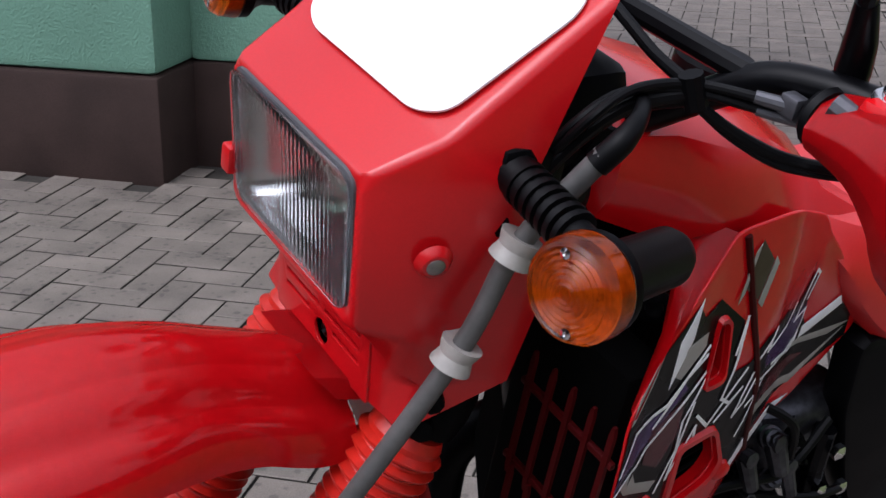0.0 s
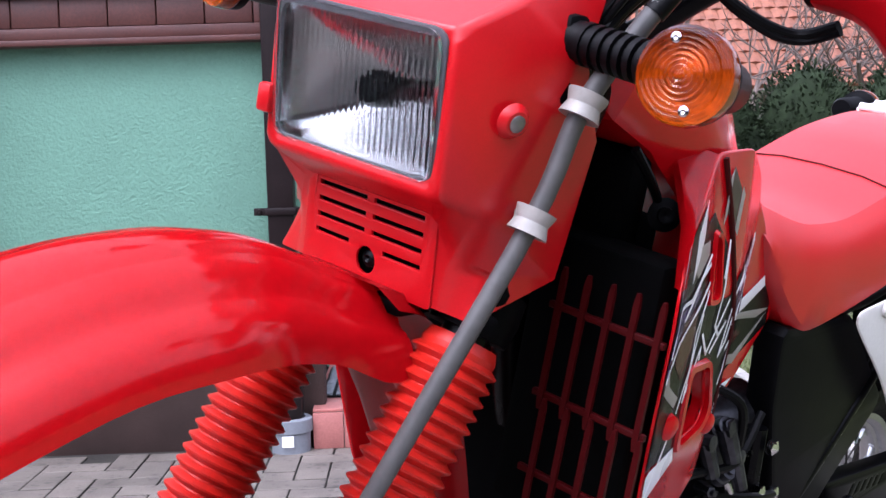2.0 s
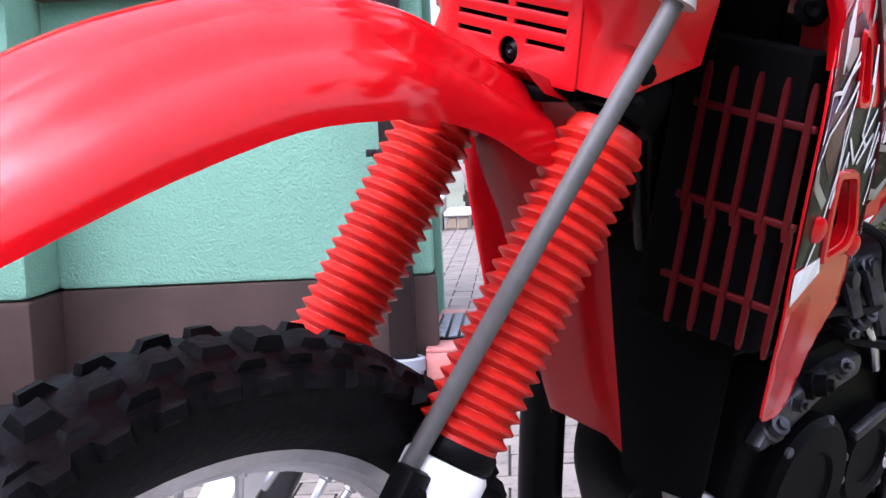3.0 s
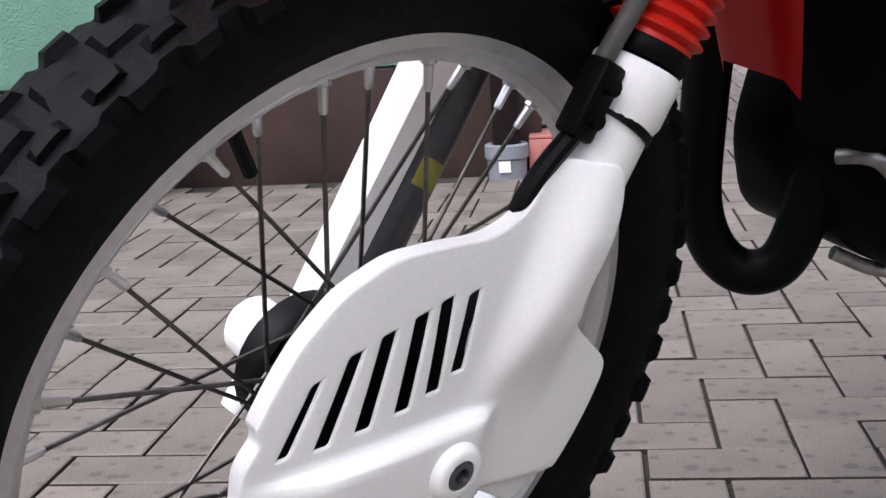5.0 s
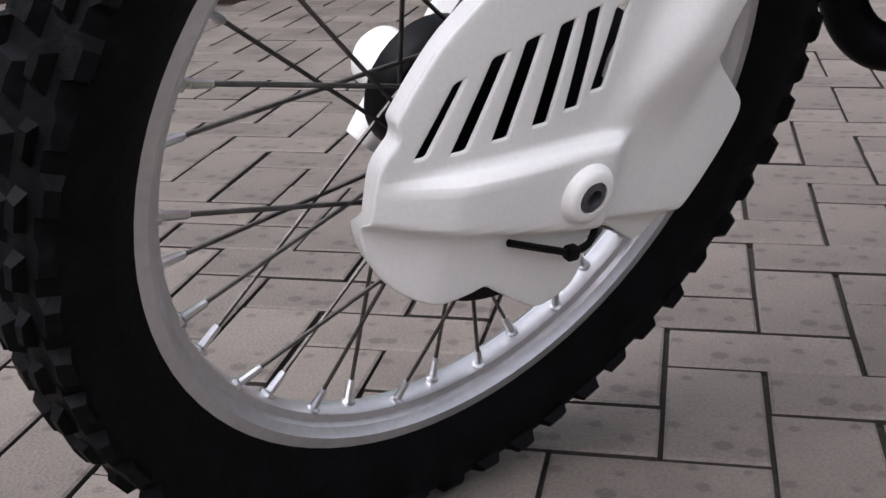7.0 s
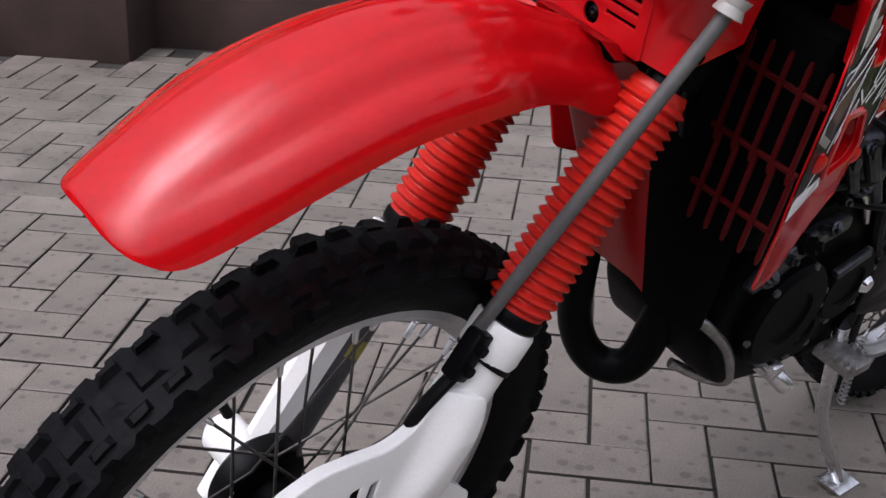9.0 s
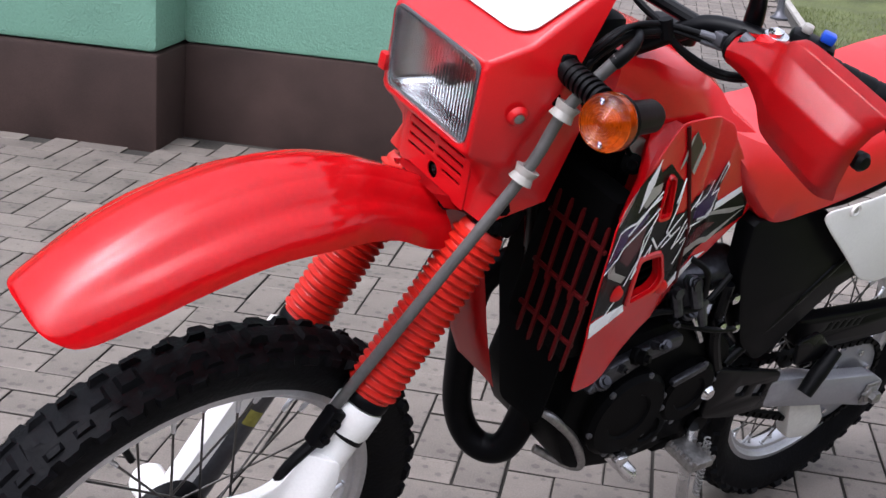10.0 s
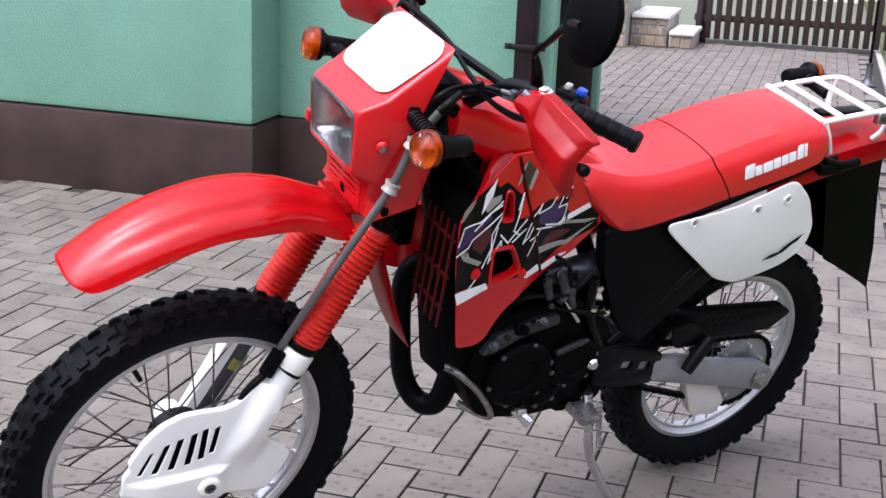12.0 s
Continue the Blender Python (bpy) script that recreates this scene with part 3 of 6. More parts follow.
# wheels
def tyre_mesh(centre, r_tyre, r_rim, width, rim_w, blocks, rnd):
    """One tyre: a carcass whose staggered knobs grow out of its skin."""
    d = r_tyre - r_rim
    side = [(r_rim - 0.004, 0.42 * rim_w), (r_rim + 0.004, 0.5 * rim_w), (r_rim + d * 0.3, 0.46 * width), (r_rim + d * 0.52, 0.495 * width), (r_rim + d * 0.70, 0.492 * width), (r_tyre - 0.0115, 0.43 * width), (r_tyre - 0.0095, 0.36 * width), (r_tyre - 0.0070, 0.235 * width), (r_tyre - 0.0060, 0.165 * width)]
    prof = [(r, -h) for r, h in side] + side[::-1]
    knobs = {4: (2, 2), 6: (0, 2), 8: (1, 2), 10: (0, 2), 12: (2, 2)}
    cuts = (0.0, 0.30, 0.62)
    bm = bmesh.new()
    angles = [2 * math.pi * (k + c) / blocks for k in range(blocks) for c in cuts]
    seg = len(angles)
    vs = [[bm.verts.new(centre + V(r * math.cos(a), h, r * math.sin(a))) for a in angles] for r, h in prof]
    top = set()
    for j, (first, span) in knobs.items():
        for k in range(blocks):
            s0 = k * 3 + first
            ids = [(s0 + i) % seg for i in range(span + 1)]
            for i in range(span):
                top.add((j, (s0 + i) % seg))
            base = [vs[j][i] for i in ids] + [vs[j + 1][i] for i in ids[::-1]]
            mid = sum((v.co for v in base), V(0, 0, 0)) / len(base)
            n = (base[span].co - base[0].co).cross(base[-1].co - base[0].co).normalized()
            if n.dot(mid - centre) < 0:
                n = -n
            high = rnd.uniform(0.0055, 0.0085)
            shift = V(rnd.uniform(-1, 1), rnd.uniform(-1, 1), rnd.uniform(-1, 1)) * 0.0022
            cap = [bm.verts.new(mid + (v.co - mid) * rnd.uniform(0.52, 0.78) + n * high + shift) for v in base]
            m = len(base)
            for i in range(m):
                bm.faces.new((base[i], base[(i + 1) % m], cap[(i + 1) % m], cap[i]))
            for i in range(span):
                bm.faces.new((cap[i], cap[i + 1], cap[m - 2 - i], cap[m - 1 - i]))
    for j in range(len(prof) - 1):
        for s in range(seg):
            if (j, s) not in top:
                bm.faces.new((vs[j][s], vs[j][(s + 1) % seg], vs[j + 1][(s + 1) % seg], vs[j + 1][s]))
    return bm


def wheel(name, centre, r_tyre, r_rim, width, rim_w, label, blocks, seed):
    rnd = random.Random(seed)
    hub = bmesh.new()
    lathe(hub, [(0, -0.062), (0.012, -0.062), (0.014, -0.045), (0.045, -0.04), (0.047, -0.032), (0.026, -0.026), (0.024, 0.026), (0.047, 0.032), (0.045, 0.04), (0.014, 0.045), (0.012, 0.062), (0, 0.062)], centre, (0, 1, 0), 28)
    w = part(name, hub, ENGINE, bike, label)
    bm = tyre_mesh(centre, r_tyre, r_rim, width, rim_w, blocks, rnd)
    part("tyre", bm, TYRE, w, "black knobbly trail tyre", 42)
    # rim
    bm = bmesh.new()
    prof = [(r_rim + 0.004, -rim_w / 2), (r_rim + 0.006, -rim_w / 2 + 0.004), (r_rim - 0.004, -rim_w / 2 + 0.008), (r_rim - 0.012, -rim_w * 0.22), (r_rim - 0.012, rim_w * 0.22), (r_rim - 0.004, rim_w / 2 - 0.008), (r_rim + 0.006, rim_w / 2 - 0.004), (r_rim + 0.004, rim_w / 2),
            (r_rim - 0.005, rim_w / 2), (r_rim - 0.0075, rim_w / 2 - 0.003), (r_rim - 0.011, rim_w / 2 - 0.006), (r_rim - 0.012, rim_w * 0.24), (r_rim - 0.018, rim_w * 0.20), (r_rim - 0.019, rim_w * 0.14), (r_rim - 0.019, -rim_w * 0.14), (r_rim - 0.018, -rim_w * 0.20), (r_rim - 0.012, -rim_w * 0.24), (r_rim - 0.011, -rim_w / 2 + 0.006), (r_rim - 0.0075, -rim_w / 2 + 0.003), (r_rim - 0.005, -rim_w / 2)]
    rings = [[centre + V(r * math.cos(a), h, r * math.sin(a)) for a in (2 * math.pi * s / 80 for s in range(80))] for r, h in prof]
    rings.append(rings[0])
    loft(bm, rings, False)
    bmesh.ops.remove_doubles(bm, verts=bm.verts, dist=1e-6)
    part("rim", bm, RIM, w, "satin silver aluminium rim")
    for k in range(36):
        a = 2 * math.pi * (k + 0.3) / 36
        side = 1 if k % 2 else -1
        lean = 0.62 if (k // 2) % 2 else -0.62
        r1 = r_rim - 0.019
        outer = centre + V(r1 * math.cos(a), side * 0.004, r1 * math.sin(a))
        inner = centre + V(0.042 * math.cos(a + lean * 1.9), side * 0.035, 0.042 * math.sin(a + lean * 1.9))
        d = (inner - outer).normalized()
        bm = bmesh.new()
        tube(bm, [outer, inner], 0.0017, 6)
        sp = part("spoke", bm, SPOKE, w)
        bm = bmesh.new()
        lathe(bm, [(0, -0.003), (0.0052, -0.003), (0.0056, 0.002), (0.0034, 0.0035), (0.003, 0.019), (0.0022, 0.021), (0, 0.021)], outer, d, 8)
        part("nipple", bm, ALU, w)
    return w


FRONT_HUB, REAR_HUB = V(-0.021, -0.002, 0.357), V(1.336, 0.010, 0.321)
front_wheel = wheel("front_wheel", FRONT_HUB, 0.349, 0.2690, 0.079, 0.042, "spoked front wheel with a black hub", 54, 3)
rear_wheel = wheel("rear_wheel", REAR_HUB, 0.313, 0.2310, 0.104, 0.050, "spoked rear wheel with a black hub", 46, 4)
for w_, c_ in ((front_wheel, FRONT_HUB), (rear_wheel, REAR_HUB)):
    bm = bmesh.new()
    a = radians(118)
    r = (0.2690 if w_ is front_wheel else 0.2310) - 0.02
    tube(bm, [c_ + V(r * math.cos(a), 0, r * math.sin(a)), c_ + V((r - 0.035) * math.cos(a), 0, (r - 0.035) * math.sin(a))], 0.005, 8)
    part("valve", bm, RUBBER, w_, "black rubber tyre valve")
bm = bmesh.new()
lathe(bm, [(0.06, -0.002), (0.115, -0.002), (0.115, 0.002), (0.06, 0.002), (0.06, -0.002)], FRONT_HUB + V(0, -0.058, 0), (0, 1, 0), 40)
part("brake_disc", bm, PAINT, front_wheel, "steel front brake disc")
bm = bmesh.new()
lathe(bm, [(0, 0.034), (0.050, 0.034), (0.054, 0.04), (0.054, 0.060), (0.044, 0.068), (0.02, 0.073), (0, 0.073)], FRONT_HUB, (0, 1, 0), 32)
part("speedometer_drive", bm, RUBBER, front_wheel, "black speedometer drive on the hub")
# the front wheel stands turned a little
front_wheel.matrix_local = Matrix.Translation(FRONT_HUB) @ Matrix.Rotation(radians(2.7), 4, "Z") @ Matrix.Rotation(radians(2.8), 4, "X") @ Matrix.Translation(-FRONT_HUB)


# front fork
def fork_point(y, z):
    return V(0.150 + (z - 0.60) * 0.5, y, z)


FY, FY_FAR = 0.074, 0.088
for s in (-1, 1):
    y = -FY if s < 0 else FY_FAR
    bm = bmesh.new()
    p0 = fork_point(y, 0.345 if s > 0 else 0.43)
    up = RAKE
    L = (0.605 - (0.345 if s > 0 else 0.43)) / 0.8944
    lathe(bm, [(0, -0.035), (0.022, -0.035), (0.027, -0.02), (0.0285, 0.03), (0.0285, L - 0.05), (0.0285, L - 0.045), (0.0325, L - 0.035), (0.0325, L - 0.004), (0.030, L), (0.021, L), (0, L)], p0, up, 28)
    leg = part("fork_leg", bm, WHITE if s < 0 else PLATE, bike, "white painted lower fork leg" if s < 0 else "grey lower fork leg with a white guard")
    bm = bmesh.new()
    q0 = fork_point(y, 0.60)
    lathe(bm, [(0, 0), (0.0195, 0), (0.0195, 0.30), (0, 0.30)], q0, up, 20)
    part("stanchion", bm, PAINT, leg, "black fork tube")
    bm = bmesh.new()
    lathe(bm, [(0, 0.29), (0.0215, 0.29), (0.0215, 0.53), (0.016, 0.535), (0, 0.535)], q0, up, 20)
    part("upper_fork_tube", bm, PAINT, leg, "black upper fork tube")
    bm = bmesh.new()
    prof = [(0.028, -0.002), (0.0295, 0.0), (0.0295, 0.012)]
    nr, l0, l1 = 22, 0.012, 0.250
    for k in range(nr):
        h = l0 + (l1 - l0) * k / nr
        st = (l1 - l0) / nr
        prof += [(0.0288, h + st * 0.08), (0.0345, h + st * 0.42), (0.0350, h + st * 0.58), (0.0295, h + st * 0.95)]
    prof += [(0.030, l1 + 0.004), (0.027, l1 + 0.012), (0.02, l1 + 0.012)]
    lathe(bm, prof, fork_point(y, 0.612), up, 40)
    part("fork_boot", bm, BOOT, bike, "orange-red ribbed rubber fork gaiter", 22)
    bm = bmesh.new()
    lathe(bm, [(0.0305, 0), (0.0318, 0.002), (0.0318, 0.012), (0.0305, 0.014)], fork_point(y, 0.607), up, 28)
    part("boot_clamp", bm, BLACK, bike)
# white guard strip and yellow sticker on the right leg, axle lugs
bm = bmesh.new()
rings = []
for k in range(9):
    t = k / 8
    c = fork_point(FY_FAR, 0.36 + 0.245 * t) + V(-0.03, 0.0, 0.012)
    wdt = 0.020 + 0.006 * t
    rings.append([c + V(0.012, -wdt, -0.006), c + V(-0.004, -wdt * 0.7, 0.004), c + V(-0.01, 0, 0.008), c + V(-0.004, wdt * 0.7, 0.004), c + V(0.012, wdt, -0.006), c + V(0.008, 0, 0.0)])
loft(bm, rings)
part("fork_guard", bm, WHITE, bike, "white plastic guard on the fork leg")
bm = bmesh.new()
c = fork_point(FY_FAR, 0.485)
rings = [[c + RAKE * h + 0.0293 * (math.cos(a) * V(0, -1, 0) + math.sin(a) * V(-0.866, 0, 0.5)) for a in (radians(d) for d in range(-22, 36, 12))] for h in (-0.012, 0.012)]
loft(bm, rings, False, False)
part("sticker", bm, YELLOW, bike, "small yellow warning sticker")
bm = bmesh.new()
lathe(bm, [(0, -0.03), (0.022, -0.03), (0.026, -0.02), (0.026, 0.02), (0.018, 0.03), (0, 0.03)], V(-0.010, 0.116, 0.345), (0, 1, 0), 24)
lug = part("axle_lug", bm, WHITE, bike, "white axle lug at the fork foot")
bm = bmesh.new()
tube(bm, [V(-0.012, 0.10, 0.335), V(-0.03, 0.10, 0.312), V(-0.046, 0.10, 0.294)], [0.022, 0.018, 0.013], 16)
part("lug_foot", bm, WHITE, lug)

# white disc cover with six slots
COVER = [(-0.157, 0.418), (-0.146, 0.440), (-0.130, 0.465), (-0.102, 0.492), (-0.065, 0.508), (-0.024, 0.509), (0.010, 0.507), (0.036, 0.514), (0.054, 0.526), (0.068, 0.550), (0.113, 0.548), (0.114, 0.522), (0.103, 0.489), (0.091, 0.466), (0.0885, 0.450), (0.096, 0.435), (0.113, 0.416), (0.155, 0.378), (0.140, 0.346), (0.118, 0.312), (0.084, 0.275),
         (0.038, 0.306), (0.021, 0.313), (0.015, 0.297), (0.021, 0.282), (0.006, 0.266), (-0.020, 0.254), (-0.054, 0.276), (-0.074, 0.290), (-0.084, 0.286), (-0.108, 0.281), (-0.136, 0.294), (-0.155, 0.314), (-0.165, 0.338), (-0.166, 0.366), (-0.165, 0.390), (-0.154, 0.406), (-0.154, 0.412)]
SLOTS = [((-0.1175, 0.441), (-0.141, 0.394), 0.0040), ((-0.0905, 0.454), (-0.114, 0.394), 0.0055), ((-0.067, 0.462), (-0.084, 0.398), 0.0058), ((-0.042, 0.469), (-0.0535, 0.403), 0.0058), ((-0.022, 0.475), (-0.029, 0.410), 0.0055), ((0.001, 0.475), (-0.0095, 0.420), 0.0050)]
holes = []
for (x1, z1), (x0, z0), hw_ in SLOTS:
    holes.append(rounded([(x0 - hw_ - 0.002, z0 - 0.002), (x0 + hw_ + 0.002, z0 - 0.001), (x1 + hw_ + 0.002, z1 + 0.004), (x1 - hw_ - 0.002, z1)], 0.003, 3)[::-1])


def cover_y(x, z):
    """The cover's outer face: a dished sheet, swollen over the fork leg, with a ledge and a lower step."""
    d = math.hypot(x + 0.01, z - 0.37)
    y = -0.100 + 0.008 * max(0, (d - 0.04) / 0.12) ** 2
    ledge = z - (0.378 + max(0, x + 0.158) * 0.05)
    fade = 1 / (1 + math.exp((x - 0.018) / 0.004))
    y -= 0.013 * fade * min(1, max(0, (x + 0.166) / 0.05)) / (1 + math.exp(ledge / 0.0016))
    low = z - (0.347 - (x + 0.156) * 0.185)
    y += 0.012 / (1 + math.exp(low / 0.0015))
    leg = abs((x - 0.150) - (z - 0.60) * 0.5) * 0.894
    up = 1 / (1 + math.exp(-(z - 0.405) / 0.018))
    y -= 0.026 * math.exp(-(leg / 0.034) ** 4) * up * (0.55 + 0.45 * min(1, max(0, (z - 0.40) / 0.1)))
    return y


bm = flat_plate(rounded(COVER, 0.012, 3), holes, 0.004, 0.0018, 0.006, on_side(None, cover_y))
cover = part("disc_cover", bm, WHITE, bike, "white plastic front disc cover with six slots", 50)
bm = bmesh.new()
ring = rounded(COVER, 0.012, 3)
rings = [[V(x, cover_y(x, z) + h, z) for x, z in ring] for h in (0.003, 0.015)]
loft(bm, rings, False)
part("cover_rim", bm, WHITE, cover)
bm = bmesh.new()
lathe(bm, [(0.029, -0.010), (0.023, 0.000), (0.0195, 0.006), (0.0165, 0.008), (0.0115, 0.008), (0.0115, 0.002), (0, 0.002)], V(-0.012, -0.112, 0.352), (0, -1, 0), 28)
part("axle_boss", bm, WHITE, cover, "white boss round the axle end")
bm = bmesh.new()
lathe(bm, [(0, 0.0), (0.0105, 0.0), (0.0105, 0.0075), (0.0060, 0.0085), (0.0050, 0.003), (0, 0.003)], V(-0.012, -0.112, 0.352), (0, -1, 0), 20)
part("axle_nut", bm, PLATE, cover, "grey axle end with a hexagon socket")
bm = bmesh.new()
tube(bm, [V(-0.067, -0.106, 0.324), V(-0.03, -0.109, 0.311), V(-0.011, -0.110, 0.305), V(0.006, -0.108, 0.307), V(0.02, -0.098, 0.314)], 0.0028, 8)
box(bm, (-0.017, -0.115, 0.300), (-0.007, -0.106, 0.310), 0.002)
part("cable_tie", bm, RUBBER, cover, "black cable tie round the cover")
bm = bmesh.new()
lathe(bm, [(0.0288, -0.003), (0.0312, -0.003), (0.0312, 0.003), (0.0288, 0.003)], fork_point(-FY, 0.566), (RAKE + V(0.12, 0, -0.1)).normalized(), 24)
box(bm, (0.0, 0.0, 0.0), (0.016, 0.006, 0.006), 0.001, Matrix.Translation(fork_point(-FY, 0.566) + V(0.026, -0.018, -0.002)))
part("cable_tie", bm, RUBBER, bike, "black cable tie round the fork leg")
# hose bracket and hose at the left leg
bm = bmesh.new()
m = Matrix.Translation((0.098, -0.082, 0.588)) @ Matrix.Rotation(radians(26.6), 4, "Y")
box(bm, (-0.012, -0.010, -0.028), (0.012, 0.010, 0.028), 0.004, m)
for h in (-0.012, 0.012):
    lathe(bm, [(0, 0), (0.006, 0), (0.006, 0.006), (0, 0.006)], m @ V(0.0, -0.010, h), (0, -1, 0), 8)
part("hose_bracket", bm, BLACK, bike, "dark metal hose bracket bolted to the fork")
bm = bmesh.new()
tube(bm, [V(0.098, -0.082, 0.575), V(0.064, -0.082, 0.545), V(0.047, -0.08, 0.515), V(0.052, -0.076, 0.49), V(0.08, -0.07, 0.465)], 0.0075, 10)
part("brake_hose", bm, RUBBER, bike, "black brake hose")
bm = bmesh.new()
tube(bm, [V(0.103, -0.072, 0.59), V(0.179, -0.099, 0.770), V(0.256, -0.1265, 0.9535), V(0.2795, -0.1345, 1.0365), V(0.3080, -0.160, 1.112)], 0.0073, 14)
rod = part("hose_sleeve", bm, ROD, bike, "straight grey hose sleeve beside the fork")
for c in (V(0.256, -0.1265, 0.9535), V(0.2795, -0.1345, 1.0365)):
    bm = bmesh.new()
    d = V(0.37, -0.03, 0.93).normalized()
    lathe(bm, [(0.0078, -0.0085), (0.0150, -0.009), (0.0143, -0.006), (0.0122, 0.0), (0.0143, 0.006), (0.0150, 0.009), (0.0078, 0.0085)], c, d, 20)
    box(bm, (0.004, 0.006, -0.005), (0.018, 0.020, 0.005), 0.002, Matrix.Translation(c))
    part("sleeve_clip", bm, CLIP, rod, "pale grey nylon clip")
bm = bmesh.new()
tube(bm, [V(0.3055, -0.1580, 1.105), V(0.316, -0.163, 1.121), V(0.332, -0.157, 1.131), V(0.352, -0.138, 1.130), V(0.364, -0.118, 1.118)], [0.0086, 0.0082, 0.0058, 0.0045, 0.0045], 12)
part("hose_end", bm, RUBBER, rod, "black rubber hose end")
# triple clamp
bm = bmesh.new()
for s in (-1, 1):
    lathe(bm, [(0.02, -0.018), (0.031, -0.018), (0.033, 0.0), (0.031, 0.02), (0.02, 0.02)], fork_point(s * FY, 0.868), RAKE, 20)
    for k in (0, 1):
        lathe(bm, [(0, 0), (0.009, 0), (0.009, 0.012), (0.005, 0.014), (0, 0.014)], fork_point(s * FY, 0.872) + V(-0.022 + k * 0.005, -0.022, -0.004 + 0.024 * k), (-0.6, -0.8, 0.1), 8)
box(bm, (-0.03, -FY, -0.016), (0.04, FY, 0.016), 0.006, Matrix.Translation(fork_point(0, 0.868)) @ Matrix.Rotation(radians(26.6), 4, "Y"))
part("lower_fork_clamp", bm, ENGINE, bike, "black lower fork clamp with bolts")
bm = bmesh.new()
box(bm, (-0.035, -FY - 0.03, -0.012), (0.04, FY + 0.03, 0.012), 0.006, Matrix.Translation(fork_point(0, 1.07)) @ Matrix.Rotation(radians(26.6), 4, "Y"))
part("upper_fork_clamp", bm, ENGINE, bike, "black upper fork clamp")
bm = bmesh.new()
tube(bm, [fork_point(0, 0.86) + V(0.04, 0, 0), fork_point(0, 1.06) + V(0.04, 0, 0)], 0.034, 18)
part("steering_head", bm, PAINT, bike)

# front fender: rows of (x, z of crown, half width, z of edge)
FEND = [(-0.265, 0.792, 0.014, 0.791), (-0.261, 0.799, 0.041, 0.787), (-0.249, 0.811, 0.061, 0.782), (-0.223, 0.834, 0.076, 0.780), (-0.17, 0.870, 0.088, 0.806), (-0.11, 0.898, 0.092, 0.832), (-0.03, 0.919, 0.092, 0.856), (0.04, 0.925, 0.090, 0.861), (0.085, 0.922, 0.082, 0.858), (0.12, 0.916, 0.073, 0.851), (0.155, 0.904, 0.068, 0.842), (0.185, 0.894, 0.067, 0.829), (0.205, 0.887, 0.066, 0.821), (0.226, 0.879, 0.064, 0.817), (0.238, 0.874, 0.063, 0.816)]
rows = []
xs = curve_points([V(x, zc, 0) for x, zc, _, _ in FEND], 4)
ws = curve_points([V(x, hw, ze) for x, _, hw, ze in FEND], 4)
for a, b in zip(xs, ws):
    x, zc, hw, ze = a.x, a.y, b.y, b.z
    dep = zc - ze
    row = []
    half = ((1, 1.0), (0.985, 0.90), (0.95, 0.76), (0.89, 0.62), (0.82, 0.52), (0.75, 0.46), (0.69, 0.435), (0.64, 0.40), (0.58, 0.31), (0.52, 0.225), (0.44, 0.15), (0.35, 0.105), (0.315, 0.095), (0.295, 0.068), (0.15, 0.018))
    flat = min(1.0, max(0.0, (x + 0.25) / 0.12))
    for f, g in (*((-a, b) for a, b in half), (0, 0), *half[::-1]):
        soft = 1 - (1 - abs(f) ** 2.3) ** 0.8
        row.append(V(x, f * hw, zc - (g * flat + soft * (1 - flat)) * dep))
    rows.append(row)
bm = bmesh.new()
loft(bm, rows, False, False)
bmesh.ops.solidify(bm, geom=bm.faces[:], thickness=0.003)
fender = part("front_fender", bm, RED_SKYLIT, bike, "glossy red high front fender with moulded ridges", 40)

# its rear tongue behind the wheel
bm = bmesh.new()
TONG = [(0.205, 0.885, 0.052), (0.24, 0.873, 0.055), (0.272, 0.835, 0.059), (0.302, 0.76, 0.061), (0.332, 0.68, 0.061), (0.363, 0.61, 0.058), (0.390, 0.560, 0.051)]
rows = []
for p in curve_points([V(*q) for q in TONG], 5):
    x, z, hw = p
    row = []
    far = float(np.interp(z, (0.56, 0.68, 0.76, 0.80, 0.835, 0.885), (0.030, 0.038, 0.060, 0.078, 0.078, 0.054)))
    for f in (-1, -0.97, -0.8, -0.4, 0, 0.4, 0.8, 0.97, 1):
        back = 0.022 * max(0.0, (abs(f) - 0.8) / 0.2)
        row.append(V(x + back * 0.7, f * (hw if f < 0 else far), z - back * 0.75))
    rows.append(row)
loft(bm, rows, False, False)
bmesh.ops.solidify(bm, geom=bm.faces[:], thickness=0.0028)
part("fender_tongue", bm, RED_COWL, fender, "red inner mudguard behind the wheel", 45)
bm = bmesh.new()
box(bm, (0.225, -0.048, 0.860), (0.31, 0.048, 0.872), 0.004)
part("fender_bracket", bm, BLACK, fender)

# headlight cowl
bm = bmesh.new()
def pair(p):
    return bm.verts.new((p[0], -p[1], p[2])), bm.verts.new((p[0], p[1], p[2]))


f1, f2, k1, t1, s1, r1, b2 = (pair(p) for p in ((0.189, 0.088, 1.081), (0.1975, 0.089, 0.967), (0.240, 0.101, 1.108), (0.350, 0.104, 1.197), (0.285, 0.121, 1.073), (0.352, 0.104, 1.010), (0.303, 0.107, 0.913)))
h1, h2 = pair((0.1935, 0.0785, 1.0735)), pair((0.2010, 0.0785, 0.977))
